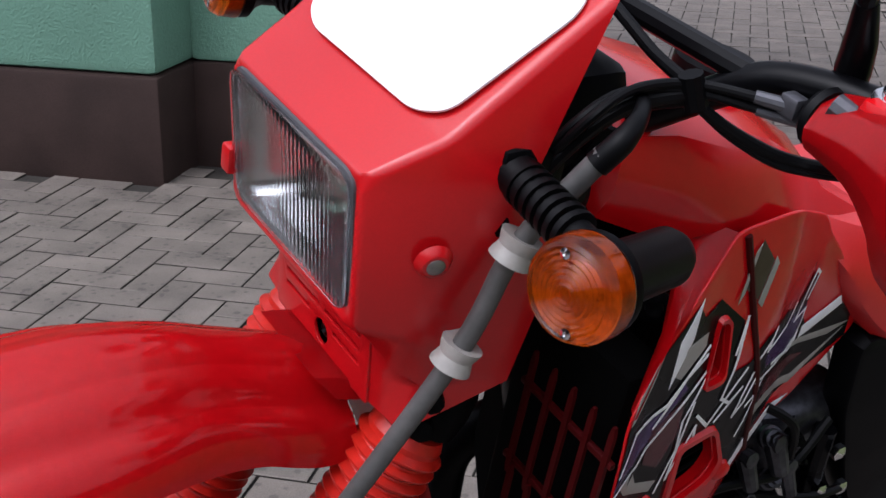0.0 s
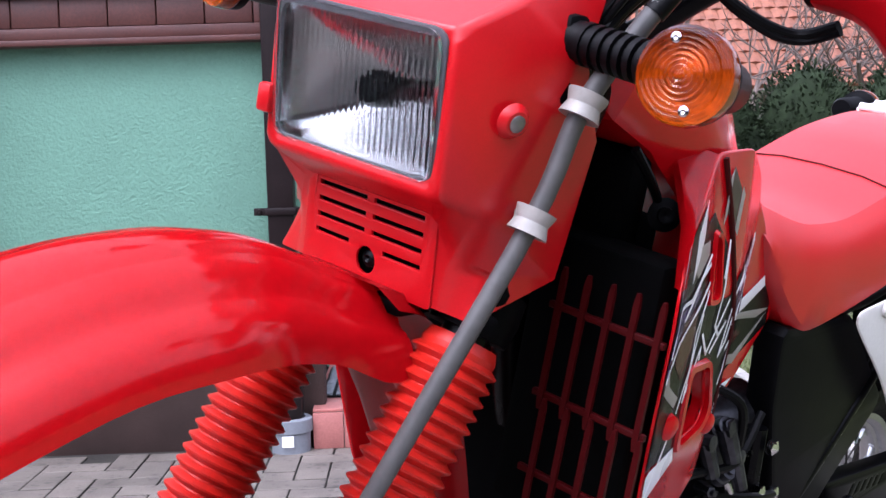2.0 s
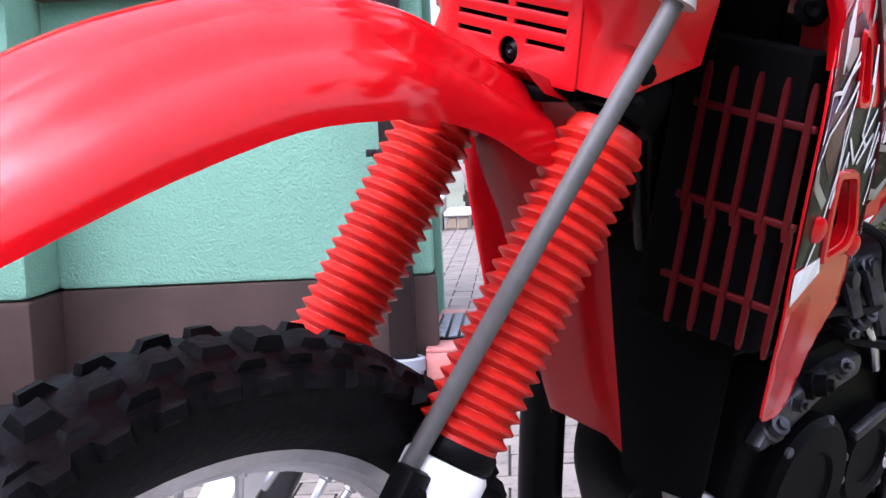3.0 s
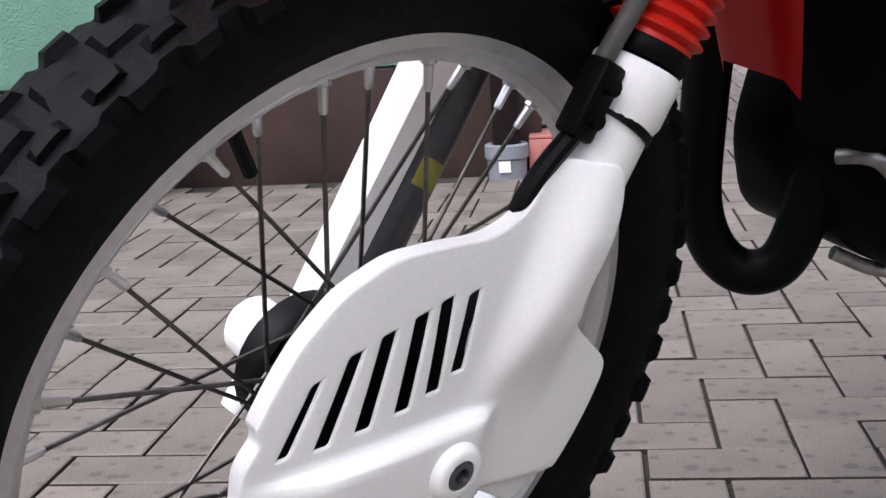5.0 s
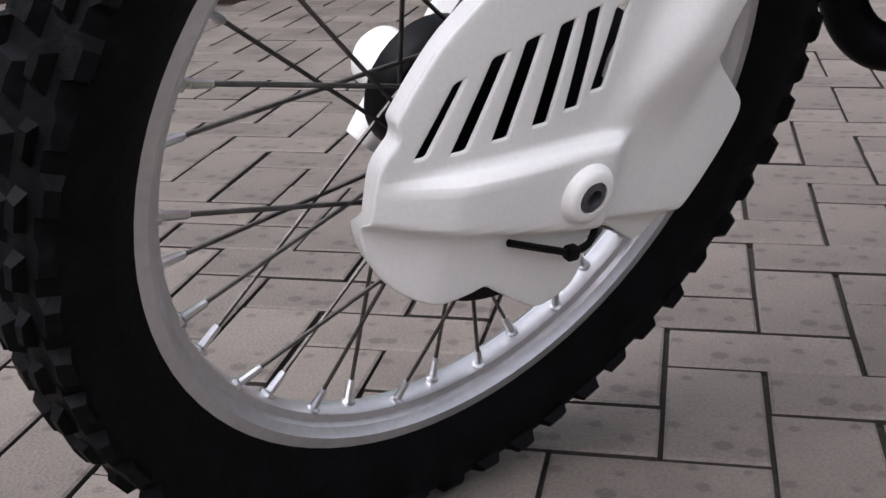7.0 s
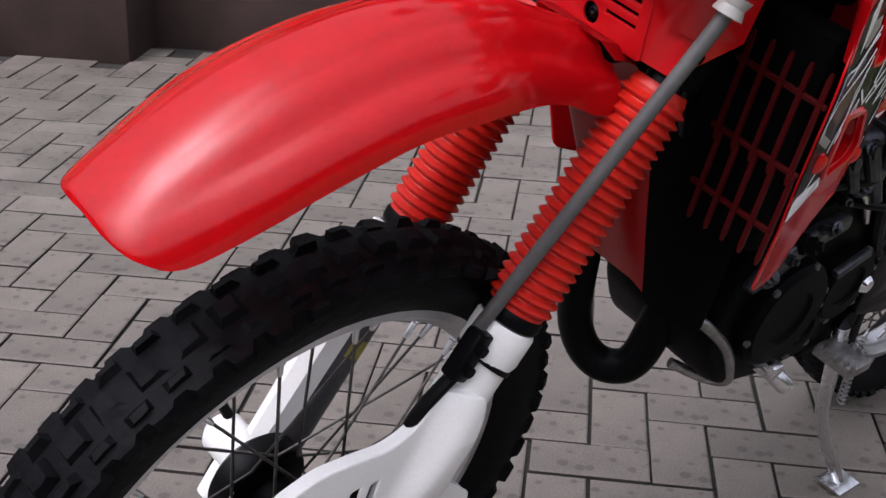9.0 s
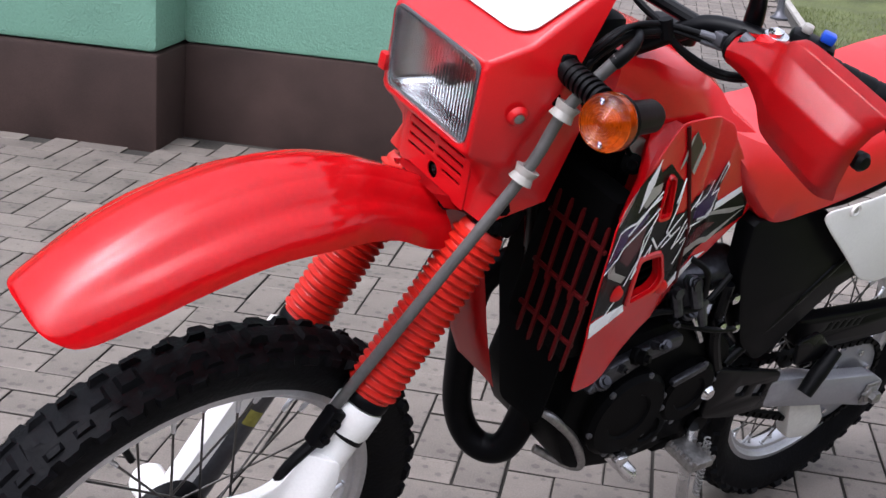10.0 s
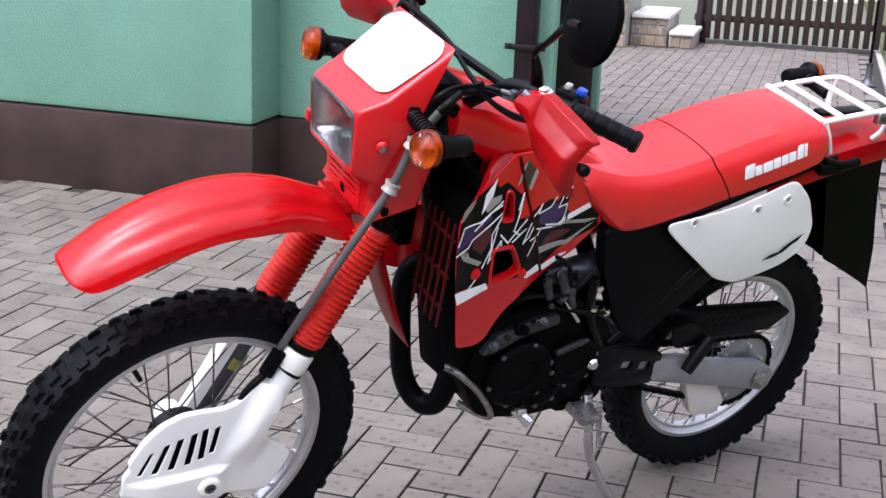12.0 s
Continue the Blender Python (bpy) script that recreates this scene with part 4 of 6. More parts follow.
# pinched waist over the grille and the flared skirt below it
w1, g1, c1, o1, u1, u2, sc = (pair(p) for p in ((0.230, 0.063, 0.948), (0.236, 0.064, 0.881), (0.239, 0.075, 0.880), (0.243, 0.104, 0.879), (0.238, 0.080, 0.915), (0.258, 0.098, 0.915), (0.238, 0.100, 0.957)))
bm.faces.new((f1[0], f1[1], k1[1], k1[0]))
bm.faces.new((k1[0], k1[1], t1[1], t1[0]))
bm.faces.new((f2[0], f2[1], w1[1], w1[0]))
for k in (0, 1):
    bm.faces.new((f1[k], k1[k], s1[k]))
    bm.faces.new((k1[k], t1[k], s1[k]))
    bm.faces.new((f1[k], s1[k], sc[k], f2[k]))
    bm.faces.new((s1[k], r1[k], b2[k], sc[k]))
    bm.faces.new((f2[k], sc[k], u1[k], w1[k]))
    bm.faces.new((sc[k], b2[k], u2[k], u1[k]))
    bm.faces.new((w1[k], u1[k], c1[k], g1[k]))
    bm.faces.new((u1[k], u2[k], o1[k], c1[k]))
    bm.faces.new((u2[k], b2[k], o1[k]))
    bm.faces.new((f1[k], f2[k], h2[k], h1[k]))
bm.faces.new((f1[0], h1[0], h1[1], f1[1]))
bm.faces.new((f2[0], f2[1], h2[1], h2[0]))
bmesh.ops.recalc_face_normals(bm, faces=bm.faces)
inner = [e for e in bm.edges if len(e.link_faces) == 2]
bmesh.ops.bevel(bm, geom=inner, offset=0.006, segments=4, affect="EDGES", profile=0.5)
bmesh.ops.solidify(bm, geom=bm.faces[:], thickness=0.003)
cowl = part("headlight_cowl", bm, RED_COWL, bike, "red plastic headlight cowl with a blank white number panel", 40)
cowl.location = FRONT_SHIFT


def slope(u, v, w, a, b, t=0.0015):
    """u across (y), v from a to b along the middle plane."""
    a, b = V(*a), V(*b)
    d = (b - a)
    nrm = V(d.z, 0, -d.x).normalized()
    if nrm.x > 0:
        nrm = -nrm
    p = a + d.normalized() * v + nrm * (w * t)
    return V(p.x, u, p.z)


# white number panel on the sloping top
a, b = V(0.240, 0, 1.1105), V(0.350, 0, 1.1975)
ln = (b - a).length
PANEL = [(-0.086, 0.010), (-0.064, -0.003), (0.064, -0.003), (0.086, 0.010), (0.097, ln - 0.028), (0.075, ln - 0.003), (-0.075, ln - 0.003), (-0.097, ln - 0.028)]
bm = flat_plate(rounded(PANEL, 0.022, 5), (), 0.002, 0.0006, 0.0, lambda u, v, w: slope(u, v, w + 1.6, a, b, 0.0012))
part("number_panel", bm, STICKER, cowl, "blank white number panel sticker")
# grille below the lamp
ga, gb = V(0.2305, 0, 0.951), V(0.2365, 0, 0.879)
gl = (gb - ga).length
gholes = []
for r in range(4):
    for s in (-1, 1):
        u0, u1 = (0.003, 0.055) if s > 0 else (-0.055, -0.003)
        if r == 3:
            u0, u1 = (0.018, 0.055) if s > 0 else (-0.055, -0.016)
        v0 = 0.0045 + r * 0.0125
        gholes.append(rounded([(u0, v0), (u1, v0), (u1, v0 + 0.0052), (u0, v0 + 0.0052)], 0.001, 2)[::-1])
gholes.append([(0.0105 * math.cos(t), 0.0545 + 0.0115 * math.sin(t)) for t in (2 * math.pi * k / 16 for k in range(16))][::-1])
bm = flat_plate(rounded([(-0.066, 0.0), (0.066, 0.0), (0.067, gl), (-0.067, gl)], 0.004, 3), gholes, 0.003, 0.0008, 0.0, lambda u, v, w: slope(u, v, w, ga, gb))
part("grille", bm, RED_COWL, cowl, "red slotted grille under the headlight", 40)
bm = bmesh.new()
lathe(bm, [(0, 0), (0.007, 0), (0.007, 0.006), (0.003, 0.008), (0, 0.006)], slope(0, 0.0545, -6, ga, gb), (-1, 0, 0), 14)
part("grille_screw", bm, PAINT, cowl)
# black sheet added for the shade inside the cowl, then the lamp housing
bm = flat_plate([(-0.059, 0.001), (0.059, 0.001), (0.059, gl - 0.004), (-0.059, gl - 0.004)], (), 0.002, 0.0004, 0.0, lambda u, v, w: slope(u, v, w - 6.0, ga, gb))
part("grille_backing", bm, DARK, cowl, "added black sheet standing for the shade behind the grille")
bm = bmesh.new()
box(bm, (0.262, -0.08, 0.90), (0.315, 0.08, 1.12), 0.01)
part("lamp_housing", bm, BLACK, cowl, "black headlight housing behind the cowl")
for s in (-1, 1):
    bm = bmesh.new()
    lathe(bm, [(0, 0.0), (0.0130, -0.002), (0.0105, 0.002), (0.0085, 0.0035), (0, 0.0035)], V(0.2385, s * 0.110, 1.026), (-0.25, s * 0.95, -0.15), 20)
    part("screw_boss", bm, RED_COWL, cowl)
    bm = bmesh.new()
    lathe(bm, [(0, 0.002), (0.0062, 0.002), (0.0062, 0.0045), (0.0038, 0.0060), (0, 0.0062)], V(0.2385, s * 0.110, 1.026), (-0.25, s * 0.95, -0.15), 16)
    part("cowl_screw", bm, STEEL, cowl, "steel cowl screw")
    if s < 0:
        continue
    bm = bmesh.new()
    box(bm, (0.190, s * 0.088 - 0.007, 0.990), (0.200, s * 0.088 + 0.007, 1.012), 0.003)
    part("cowl_ear", bm, RED_COWL, cowl)
# headlight
bm = bmesh.new()
rings = []
for k in range(7):
    t = k / 6
    f = 1 - 0.9 * t ** 2
    x0 = 0.199 + 0.055 * t
    ring = rounded([(-0.078 * f, 0.976 + 0.051 * (1 - f)), (0.078 * f, 0.976 + 0.051 * (1 - f)), (0.079 * f, 1.079 - 0.051 * (1 - f)), (-0.079 * f, 1.079 - 0.051 * (1 - f))], 0.014 * f, 3)
    rings.append([V(x0 - (z - 0.976) * 0.12 * (1 - t), y, z) for y, z in ring])
loft(bm, rings, False)
bmesh.ops.solidify(bm, geom=bm.faces[:], thickness=-0.0015)
lamp = part("headlight", bm, CHROME, bike, "rectangular headlight with a bright reflector and fluted glass")
lamp.location = FRONT_SHIFT
bm = bmesh.new()
lathe(bm, [(0, -0.004), (0.010, -0.004), (0.0135, 0.002), (0.0135, 0.010), (0.009, 0.014), (0.008, 0.034), (0, 0.034)], V(0.212, 0.0, 1.026), (1, 0, 0), 18)
part("bulb_cap", bm, PAINT, lamp, "small dark bulb cap in the reflector")
bm = flat_plate(rounded([(-0.0785, 0.977), (0.0785, 0.977), (0.0795, 1.0785), (-0.0795, 1.0785)], 0.012, 4), (), 0.003, 0.001, 0.0, lambda u, v, w: V(0.1975 - (v - 0.976) * 0.12 + w * 0.0015, u, v))
glass = part("lamp_glass", bm, GLASS, lamp, "clear fluted headlight glass")
glass.visible_shadow = False
bm = flat_plate(rounded([(-0.080, 0.9755), (0.080, 0.9755), (0.081, 1.080), (-0.081, 1.080)], 0.013, 4), [rounded([(-0.0775, 0.978), (0.0775, 0.978), (0.0785, 1.0745), (-0.0785, 1.0745)], 0.011, 4)[::-1]], 0.006, 0.001, 0.0, lambda u, v, w: V(0.2045 - (v - 0.976) * 0.12 + w * 0.003, u, v))
part("lamp_gasket", bm, GREYDARK, lamp, "dark grey headlight gasket")


# indicators
def indicator(c, side, ahead, stalk_from, name="indicator"):
    """A round amber indicator at c on a ribbed rubber stalk; ahead: the way its lens looks."""
    d = Vector(ahead).normalized()
    bm = bmesh.new()
    lathe(bm, [(0.0300, 0.0), (0.0308, 0.002), (0.0302, 0.008), (0.0225, 0.014), (0.0195, 0.020), (0.0185, 0.076), (0.0150, 0.084), (0, 0.084)], c, -d, 28)
    body = part(name, bm, BLACK, bike, "round amber indicator in a black housing on a ribbed rubber stalk")
    bm = bmesh.new()
    prof = [(0.0312, 0.0), (0.0316, 0.002), (0.0310, 0.014), (0.0285, 0.0195)]
    for r in (0.0245, 0.021, 0.0175, 0.014, 0.0105, 0.007, 0.0035):
        prof += [(r + 0.0016, 0.0212 + (0.025 - r) * 0.10), (r, 0.0200 + (0.025 - r) * 0.12)]
    prof += [(0, 0.0235)]
    lathe(bm, prof, c, d, 36)
    lens = part("lens", bm, AMBER, body, "amber ringed plastic lens", 18)
    lens.visible_shadow = False
    bm = bmesh.new()
    lathe(bm, [(0, 0.001), (0.0306, 0.001), (0.0303, 0.0125), (0.024, 0.006), (0.013, 0.005), (0.006, 0.010), (0, 0.012)], c, d, 28)
    part("reflector", bm, AMBER_BACK, body)
    for a in (70, 250):
        up = V(0, 0, 1)
        sd = d.cross(up).normalized()
        q = c + 0.0225 * (math.cos(radians(a)) * sd + math.sin(radians(a)) * d.cross(sd) * -1) + d * 0.0195
        bm = bmesh.new()
        lathe(bm, [(0, 0), (0.0034, 0), (0.0034, 0.0025), (0.0015, 0.003), (0, 0.0022)], q, d, 12)
        part("screw", bm, CHROME, body)
    bm = bmesh.new()
    e = c - d * 0.024
    run = [Vector(stalk_from), (Vector(stalk_from) + e) / 2, e]
    tube(bm, run, [0.015, 0.0115, 0.011], 14)
    st = part("stalk", bm, RUBBER, body, "ribbed black rubber stalk")
    ax = (e - Vector(stalk_from)).normalized()
    for k in range(7):
        bm = bmesh.new()
        lathe(bm, [(0.009, -0.003), (0.0155, -0.0022), (0.0155, 0.0022), (0.009, 0.003)], Vector(stalk_from) + ax * (0.012 + k * 0.0085), ax, 16)
        part("rib", bm, RUBBER, st)
    return body


for s in (-1, 1):
    indicator(V(0.256, -0.2235 if s < 0 else 0.2205, 1.0735), s, (-1, s * 0.20, 0.10), (0.284, s * 0.114, 1.078))
    bm = bmesh.new()
    box(bm, (0.270, s * 0.107 - 0.012, 1.028), (0.324, s * 0.107 + 0.012, 1.098), 0.010)
    part("indicator_mount", bm, BLACK, bike)

# fuel tank: rings of half width against height along the bike
def tank_ring(x, zl, zt, hw, top):
    return [V(x, y * hw, zl + z * (zt - zl)) for y, z in ((-0.9, 0), (-1, 0.35), (-1, 0.62), (-top, 0.86), (-top * 0.85, 0.95), (-top * 0.5, 1.0), (0, 1.01), (top * 0.5, 1.0), (top * 0.85, 0.95), (top, 0.86), (1, 0.62), (1, 0.35), (0.9, 0))]
bm = bmesh.new()
loft(bm, [tank_ring(*p) for p in ((0.366, 1.035, 1.078, 0.092, 0.9), (0.378, 1.018, 1.094, 0.110, 0.93), (0.43, 0.995, 1.092, 0.116, 0.92), (0.49, 0.95, 1.076, 0.120, 0.90), (0.56, 0.84, 1.054, 0.116, 0.88), (0.64, 0.77, 1.012, 0.094, 0.82), (0.70, 0.78, 0.965, 0.080, 0.76), (0.78, 0.79, 0.92, 0.074, 0.8))])
tank = part("fuel_tank", bm, RED, bike, "glossy red fuel tank", 28)
bm = bmesh.new()
lathe(bm, [(0, 0), (0.036, 0), (0.037, 0.014), (0.03, 0.02), (0, 0.02)], V(0.575, 0, 1.054), (0.1, 0, 1), 24)
part("filler_cap", bm, BLACK, tank)

# radiator shrouds with their decals
SHROUD = [(0.504, 0.997), (0.457, 0.973), (0.412, 0.945), (0.370, 0.914), (0.366, 0.898), (0.380, 0.810), (0.403, 0.728), (0.437, 0.611), (0.487, 0.600), (0.510, 0.607), (0.527, 0.645), (0.543, 0.667), (0.577, 0.694), (0.708, 0.742), (0.781, 0.804), (0.779, 0.820), (0.706, 0.909), (0.644, 0.968), (0.575, 0.998)]
HOLE_UP = [(0.484, 0.934), (0.498, 0.930), (0.504, 0.880), (0.478, 0.882)]
HOLE_LOW = [(0.475, 0.818), (0.522, 0.814), (0.549, 0.768), (0.538, 0.754), (0.483, 0.750)]


def shroud_y(x, z):
    y = float(np.interp(x, (0.36, 0.40, 0.45, 0.484, 0.574, 0.63, 0.678, 0.78, 0.85), (-0.197, -0.178, -0.165, -0.156, -0.138, -0.112, -0.092, -0.083, -0.080)))
    up, low = min(max(0, (z - 0.88) / 0.11), 1.3), min(max(0, (0.72 - z) / 0.11), 1)
    return y + 0.022 * up ** 1.2 * max(0, 1 - abs(x - 0.5) / 0.2) + 0.009 * low


FIELD = [(0.403, 0.941), (0.45, 0.962), (0.462, 0.947), (0.485, 0.952), (0.524, 0.921), (0.523, 0.874), (0.548, 0.873), (0.568, 0.89), (0.608, 0.894), (0.637, 0.88), (0.665, 0.904), (0.681, 0.892), (0.671, 0.858), (0.687, 0.838), (0.737, 0.85), (0.766, 0.823), (0.770, 0.798), (0.708, 0.775), (0.626, 0.742), (0.57, 0.742), (0.473, 0.749), (0.39, 0.756), (0.370, 0.861), (0.366, 0.904)]
DECALS = (
    ("decal_edge", STICKER, 3, "white lower decal stripe", [(0.391, 0.752), (0.47, 0.752), (0.479, 0.738), (0.404, 0.724)]),
    ("decal_edge", STICKER, 3, "white lower decal stripe", [(0.562, 0.743), (0.612, 0.752), (0.624, 0.734), (0.582, 0.732)]),
    ("decal_edge", STICKER, 3, "white lower decal stripe", [(0.634, 0.728), (0.626, 0.742), (0.703, 0.751), (0.676, 0.733)]),
    ("decal_flash", CLIP, 2, "pale decal crescent", [(0.405, 0.942), (0.372, 0.927), (0.366, 0.908), (0.372, 0.909), (0.398, 0.928)]),
    ("decal_flash", STICKER, 2, "white decal flash", [(0.454, 0.966), (0.447, 0.937), (0.422, 0.906), (0.427, 0.942)]),
    ("decal_band", SILVER, 2, "grey decal band", [(0.47, 0.932), (0.441, 0.932), (0.429, 0.913), (0.438, 0.907), (0.469, 0.921)]),
    ("decal_patch", OLIVE, 2, "brown decal patch", [(0.516, 0.951), (0.531, 0.986), (0.549, 0.965), (0.536, 0.935)]),
    ("decal_stripe", SILVER, 3, "grey decal stripe", [(0.508, 0.94), (0.523, 0.979), (0.529, 0.984), (0.515, 0.947)]),
    ("decal_stripe", SILVER, 3, "grey decal stripe", [(0.536, 0.933), (0.551, 0.968), (0.556, 0.961), (0.543, 0.927)]),
    ("decal_letter", PURPLE, 2, "violet jagged decal shape", [(0.373, 0.859), (0.381, 0.889), (0.423, 0.887), (0.446, 0.901), (0.453, 0.892), (0.413, 0.87), (0.4, 0.854), (0.370, 0.844)]),
    ("decal_patch", MAROON, 2, "dark red decal patch", [(0.412, 0.874), (0.452, 0.883), (0.459, 0.846), (0.44, 0.822), (0.413, 0.841)]),
    ("decal_arc", SILVER, 2, "grey decal arc", [(0.38, 0.841), (0.397, 0.82), (0.44, 0.797), (0.447, 0.804), (0.411, 0.823), (0.401, 0.841)]),
    ("decal_letter", PURPLE, 2, "violet jagged decal shape", [(0.576, 0.863), (0.586, 0.876), (0.616, 0.87), (0.63, 0.884), (0.646, 0.864), (0.673, 0.867), (0.672, 0.845), (0.649, 0.831), (0.614, 0.839), (0.588, 0.848)]),
    ("decal_patch", MAROON, 2, "dark red decal patch", [(0.612, 0.804), (0.637, 0.814), (0.7, 0.801), (0.675, 0.787), (0.614, 0.789)]),
    ("decal_stripe", SILVER, 2, "grey decal stripe", [(0.615, 0.829), (0.765, 0.817), (0.734, 0.811), (0.635, 0.823)]),
    ("decal_stripe", SILVER, 2, "grey decal stripe", [(0.601, 0.793), (0.693, 0.778), (0.760, 0.812), (0.696, 0.768), (0.604, 0.776)]),
    ("decal_stripe", STICKER, 2, "white decal stripe", [(0.651, 0.826), (0.679, 0.836), (0.733, 0.856), (0.74, 0.845), (0.693, 0.827), (0.663, 0.818)]),
)
# jagged white outlines
STROKES = [[(0.371, 0.86), (0.379, 0.893), (0.422, 0.892), (0.474, 0.919)], [(0.371, 0.84), (0.402, 0.846), (0.409, 0.86), (0.452, 0.883), (0.475, 0.896)], [(0.411, 0.879), (0.448, 0.905), (0.473, 0.912)], [(0.476, 0.889), (0.459, 0.858), (0.464, 0.827), (0.45, 0.791)], [(0.47, 0.87), (0.463, 0.797), (0.487, 0.838), (0.489, 0.828)], [(0.484, 0.850), (0.506, 0.829), (0.544, 0.87)]]
STROKES += [[(0.518, 0.828), (0.547, 0.849), (0.532, 0.84), (0.516, 0.852), (0.522, 0.889), (0.526, 0.924), (0.518, 0.895)], [(0.568, 0.852), (0.56, 0.828), (0.548, 0.818), (0.559, 0.858)], [(0.567, 0.82), (0.585, 0.826), (0.568, 0.787), (0.591, 0.836)], [(0.562, 0.873), (0.58, 0.894), (0.572, 0.876), (0.613, 0.877), (0.627, 0.892)]]
STROKES += [[(0.608, 0.84), (0.661, 0.823), (0.672, 0.845), (0.67, 0.864), (0.642, 0.866), (0.654, 0.893), (0.664, 0.908), (0.676, 0.899), (0.663, 0.879)], [(0.404, 0.727), (0.440, 0.770)], [(0.571, 0.843), (0.632, 0.827)]]
for s in (-1, 1):
    bm = flat_plate(rounded(SHROUD, 0.012, 3), [rounded(HOLE_UP, 0.006, 3)[::-1], rounded(HOLE_LOW, 0.010, 3)[::-1]], 0.0035, 0.0014, 0.014, on_side(None, lambda x, z: shroud_y(x, z) if x >= 0 else 0, 1 if s < 0 else -1))
    shroud = part("radiator_shroud", bm, RED, bike, "red radiator shroud with a jagged black, violet and white decal", 45)

    rows = []
    for (xo, zo), (xi, yi, zi) in zip(((0.504, 0.996), (0.457, 0.972), (0.412, 0.944), (0.368, 0.913)), ((0.478, -0.099, 0.997), (0.443, -0.131, 0.976), (0.409, -0.164, 0.947), (0.367, -0.192, 0.912))):
        f = 1 if s < 0 else -1
        rows.append([V(xo, f * (shroud_y(xo, zo) + 0.001), zo), V((xo + xi) / 2, f * ((shroud_y(xo, zo) + yi) / 2 - 0.003), (zo + zi) / 2 + 0.003), V(xi, f * yi, zi), V(xi + 0.010, f * (yi + 0.012), zi - 0.002)])
    bm = bmesh.new()
    loft(bm, rows, False, False)
    bmesh.ops.solidify(bm, geom=bm.faces[:], thickness=0.003)
    part("front_flange", bm, RED, shroud, "red flange turned in along the front edge", 50)

    def decal(name, poly, mat, lift, label="", cut=(), sh=shroud, s=s):
        yf = lambda x, z: shroud_y(x, z) - 0.0005 * lift
        return part(name, flat_plate(poly, cut, 0.0006, 0.0001, 0.014, lambda u, v, w: V(u, (1 if s < 0 else -1) * (yf(u, v) - 0.0004 - w * 0.0002), v)), mat, sh, label, 60)

    def grown(hole, f):
        cx, cz = sum(p[0] for p in hole) / len(hole), sum(p[1] for p in hole) / len(hole)
        return rounded([(cx + (x - cx) * f, cz + (z - cz) * f) for x, z in hole], 0.008, 3)[::-1]

    decal("decal_field", FIELD, INK, 1, "black decal field", [grown(HOLE_UP, 1.2), grown(HOLE_LOW, 1.2)])
    for nm, mat, lift, label, poly in DECALS:
        decal(nm, poly, mat, lift, label)
    for line in STROKES:
        for (x0, z0), (x1, z1) in zip(line, line[1:]):
            d = (V(x1, 0, z1) - V(x0, 0, z0)).normalized() * 0.0015
            decal("decal_stroke", [(x0 - d.z - d.x, z0 + d.x - d.z), (x0 + d.z - d.x, z0 - d.x - d.z), (x1 + d.z + d.x, z1 - d.x + d.z), (x1 - d.z + d.x, z1 + d.x + d.z)], STICKER, 4)
    for x, z, r in ((0.435, 0.782, 0.012), (0.563, 0.749, 0.011)):
        bm = bmesh.new()
        f = 1 if s < 0 else -1
        lathe(bm, [(r, -0.001), (r * 0.9, 0.004), (r * 0.5, 0.0065), (0, 0.007)], V(x, f * shroud_y(x, z), z), (-0.2, -f, 0), 20)
        part("fixing_boss", bm, RED, shroud, "round red fixing boss")
    for hole in (HOLE_UP, HOLE_LOW):
        bm = bmesh.new()
        ring = rounded(hole, 0.008, 3)
        cx, cz = sum(p[0] for p in ring) / len(ring), sum(p[1] for p in ring) / len(ring)
        f = 1 if s < 0 else -1
        loft(bm, [[V(cx + (x - cx) * g, f * (shroud_y(x, z) + h), cz + (z - cz) * g) for x, z in ring] for g, h in ((1.24, -0.001), (1.18, -0.0055), (1.02, -0.005), (0.97, 0.012))], False)
        part("vent_lip", bm, RED, shroud, "raised red lip round a vent")
    # thin tube along the seam, in the shaded red
    bm = bmesh.new()
    tube(bm, [V(x, (1 if s < 0 else -1) * (shroud_y(x, z) - 0.001), z) for x, z in ((0.510, 0.994), (0.533, 0.925), (0.569, 0.850), (0.598, 0.790), (0.633, 0.724))], 0.0032, 8)
    part("seam", bm, RED_SHADED, shroud, "seam where shroud and tank meet")

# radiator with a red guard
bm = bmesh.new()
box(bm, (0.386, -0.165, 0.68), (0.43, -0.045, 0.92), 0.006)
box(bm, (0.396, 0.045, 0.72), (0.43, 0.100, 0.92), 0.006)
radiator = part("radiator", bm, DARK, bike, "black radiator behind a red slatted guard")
# slats and crossbars carry the shade between the shrouds in their dark red
for k in range(5):
    for x, y, z0, z1 in ((0.362, -0.0925 - k * 0.0228, 0.782, 0.901), (0.360, -0.0985 - k * 0.0226, 0.691, 0.793)):
        bm = bmesh.new()
        rings = [[V(x + dx, y + dy, z) for dx, dy in ((-0.0015, -0.0026), (0.0018, -0.0026), (0.0018, 0.0026), (-0.0015, 0.0026))] for z in (z0, z0 + 0.008, z1 - 0.008, z1)]
        for r, sh in ((rings[0], 0.005), (rings[-1], 0.005)):
            r[0].y += 0.0014
            r[1].y += 0.0014
            r[2].y -= 0.0014
            r[3].y -= 0.0014
        loft(bm, rings)
        part("slat", bm, RED_SHADED, radiator, "upright red slat")
for z in (0.728, 0.794, 0.868):
    bm = bmesh.new()
    box(bm, (0.362, -0.190, z - 0.0028), (0.367, -0.083, z + 0.0028), 0.001)
    part("crossbar", bm, RED_SHADED, radiator)
bm = bmesh.new()
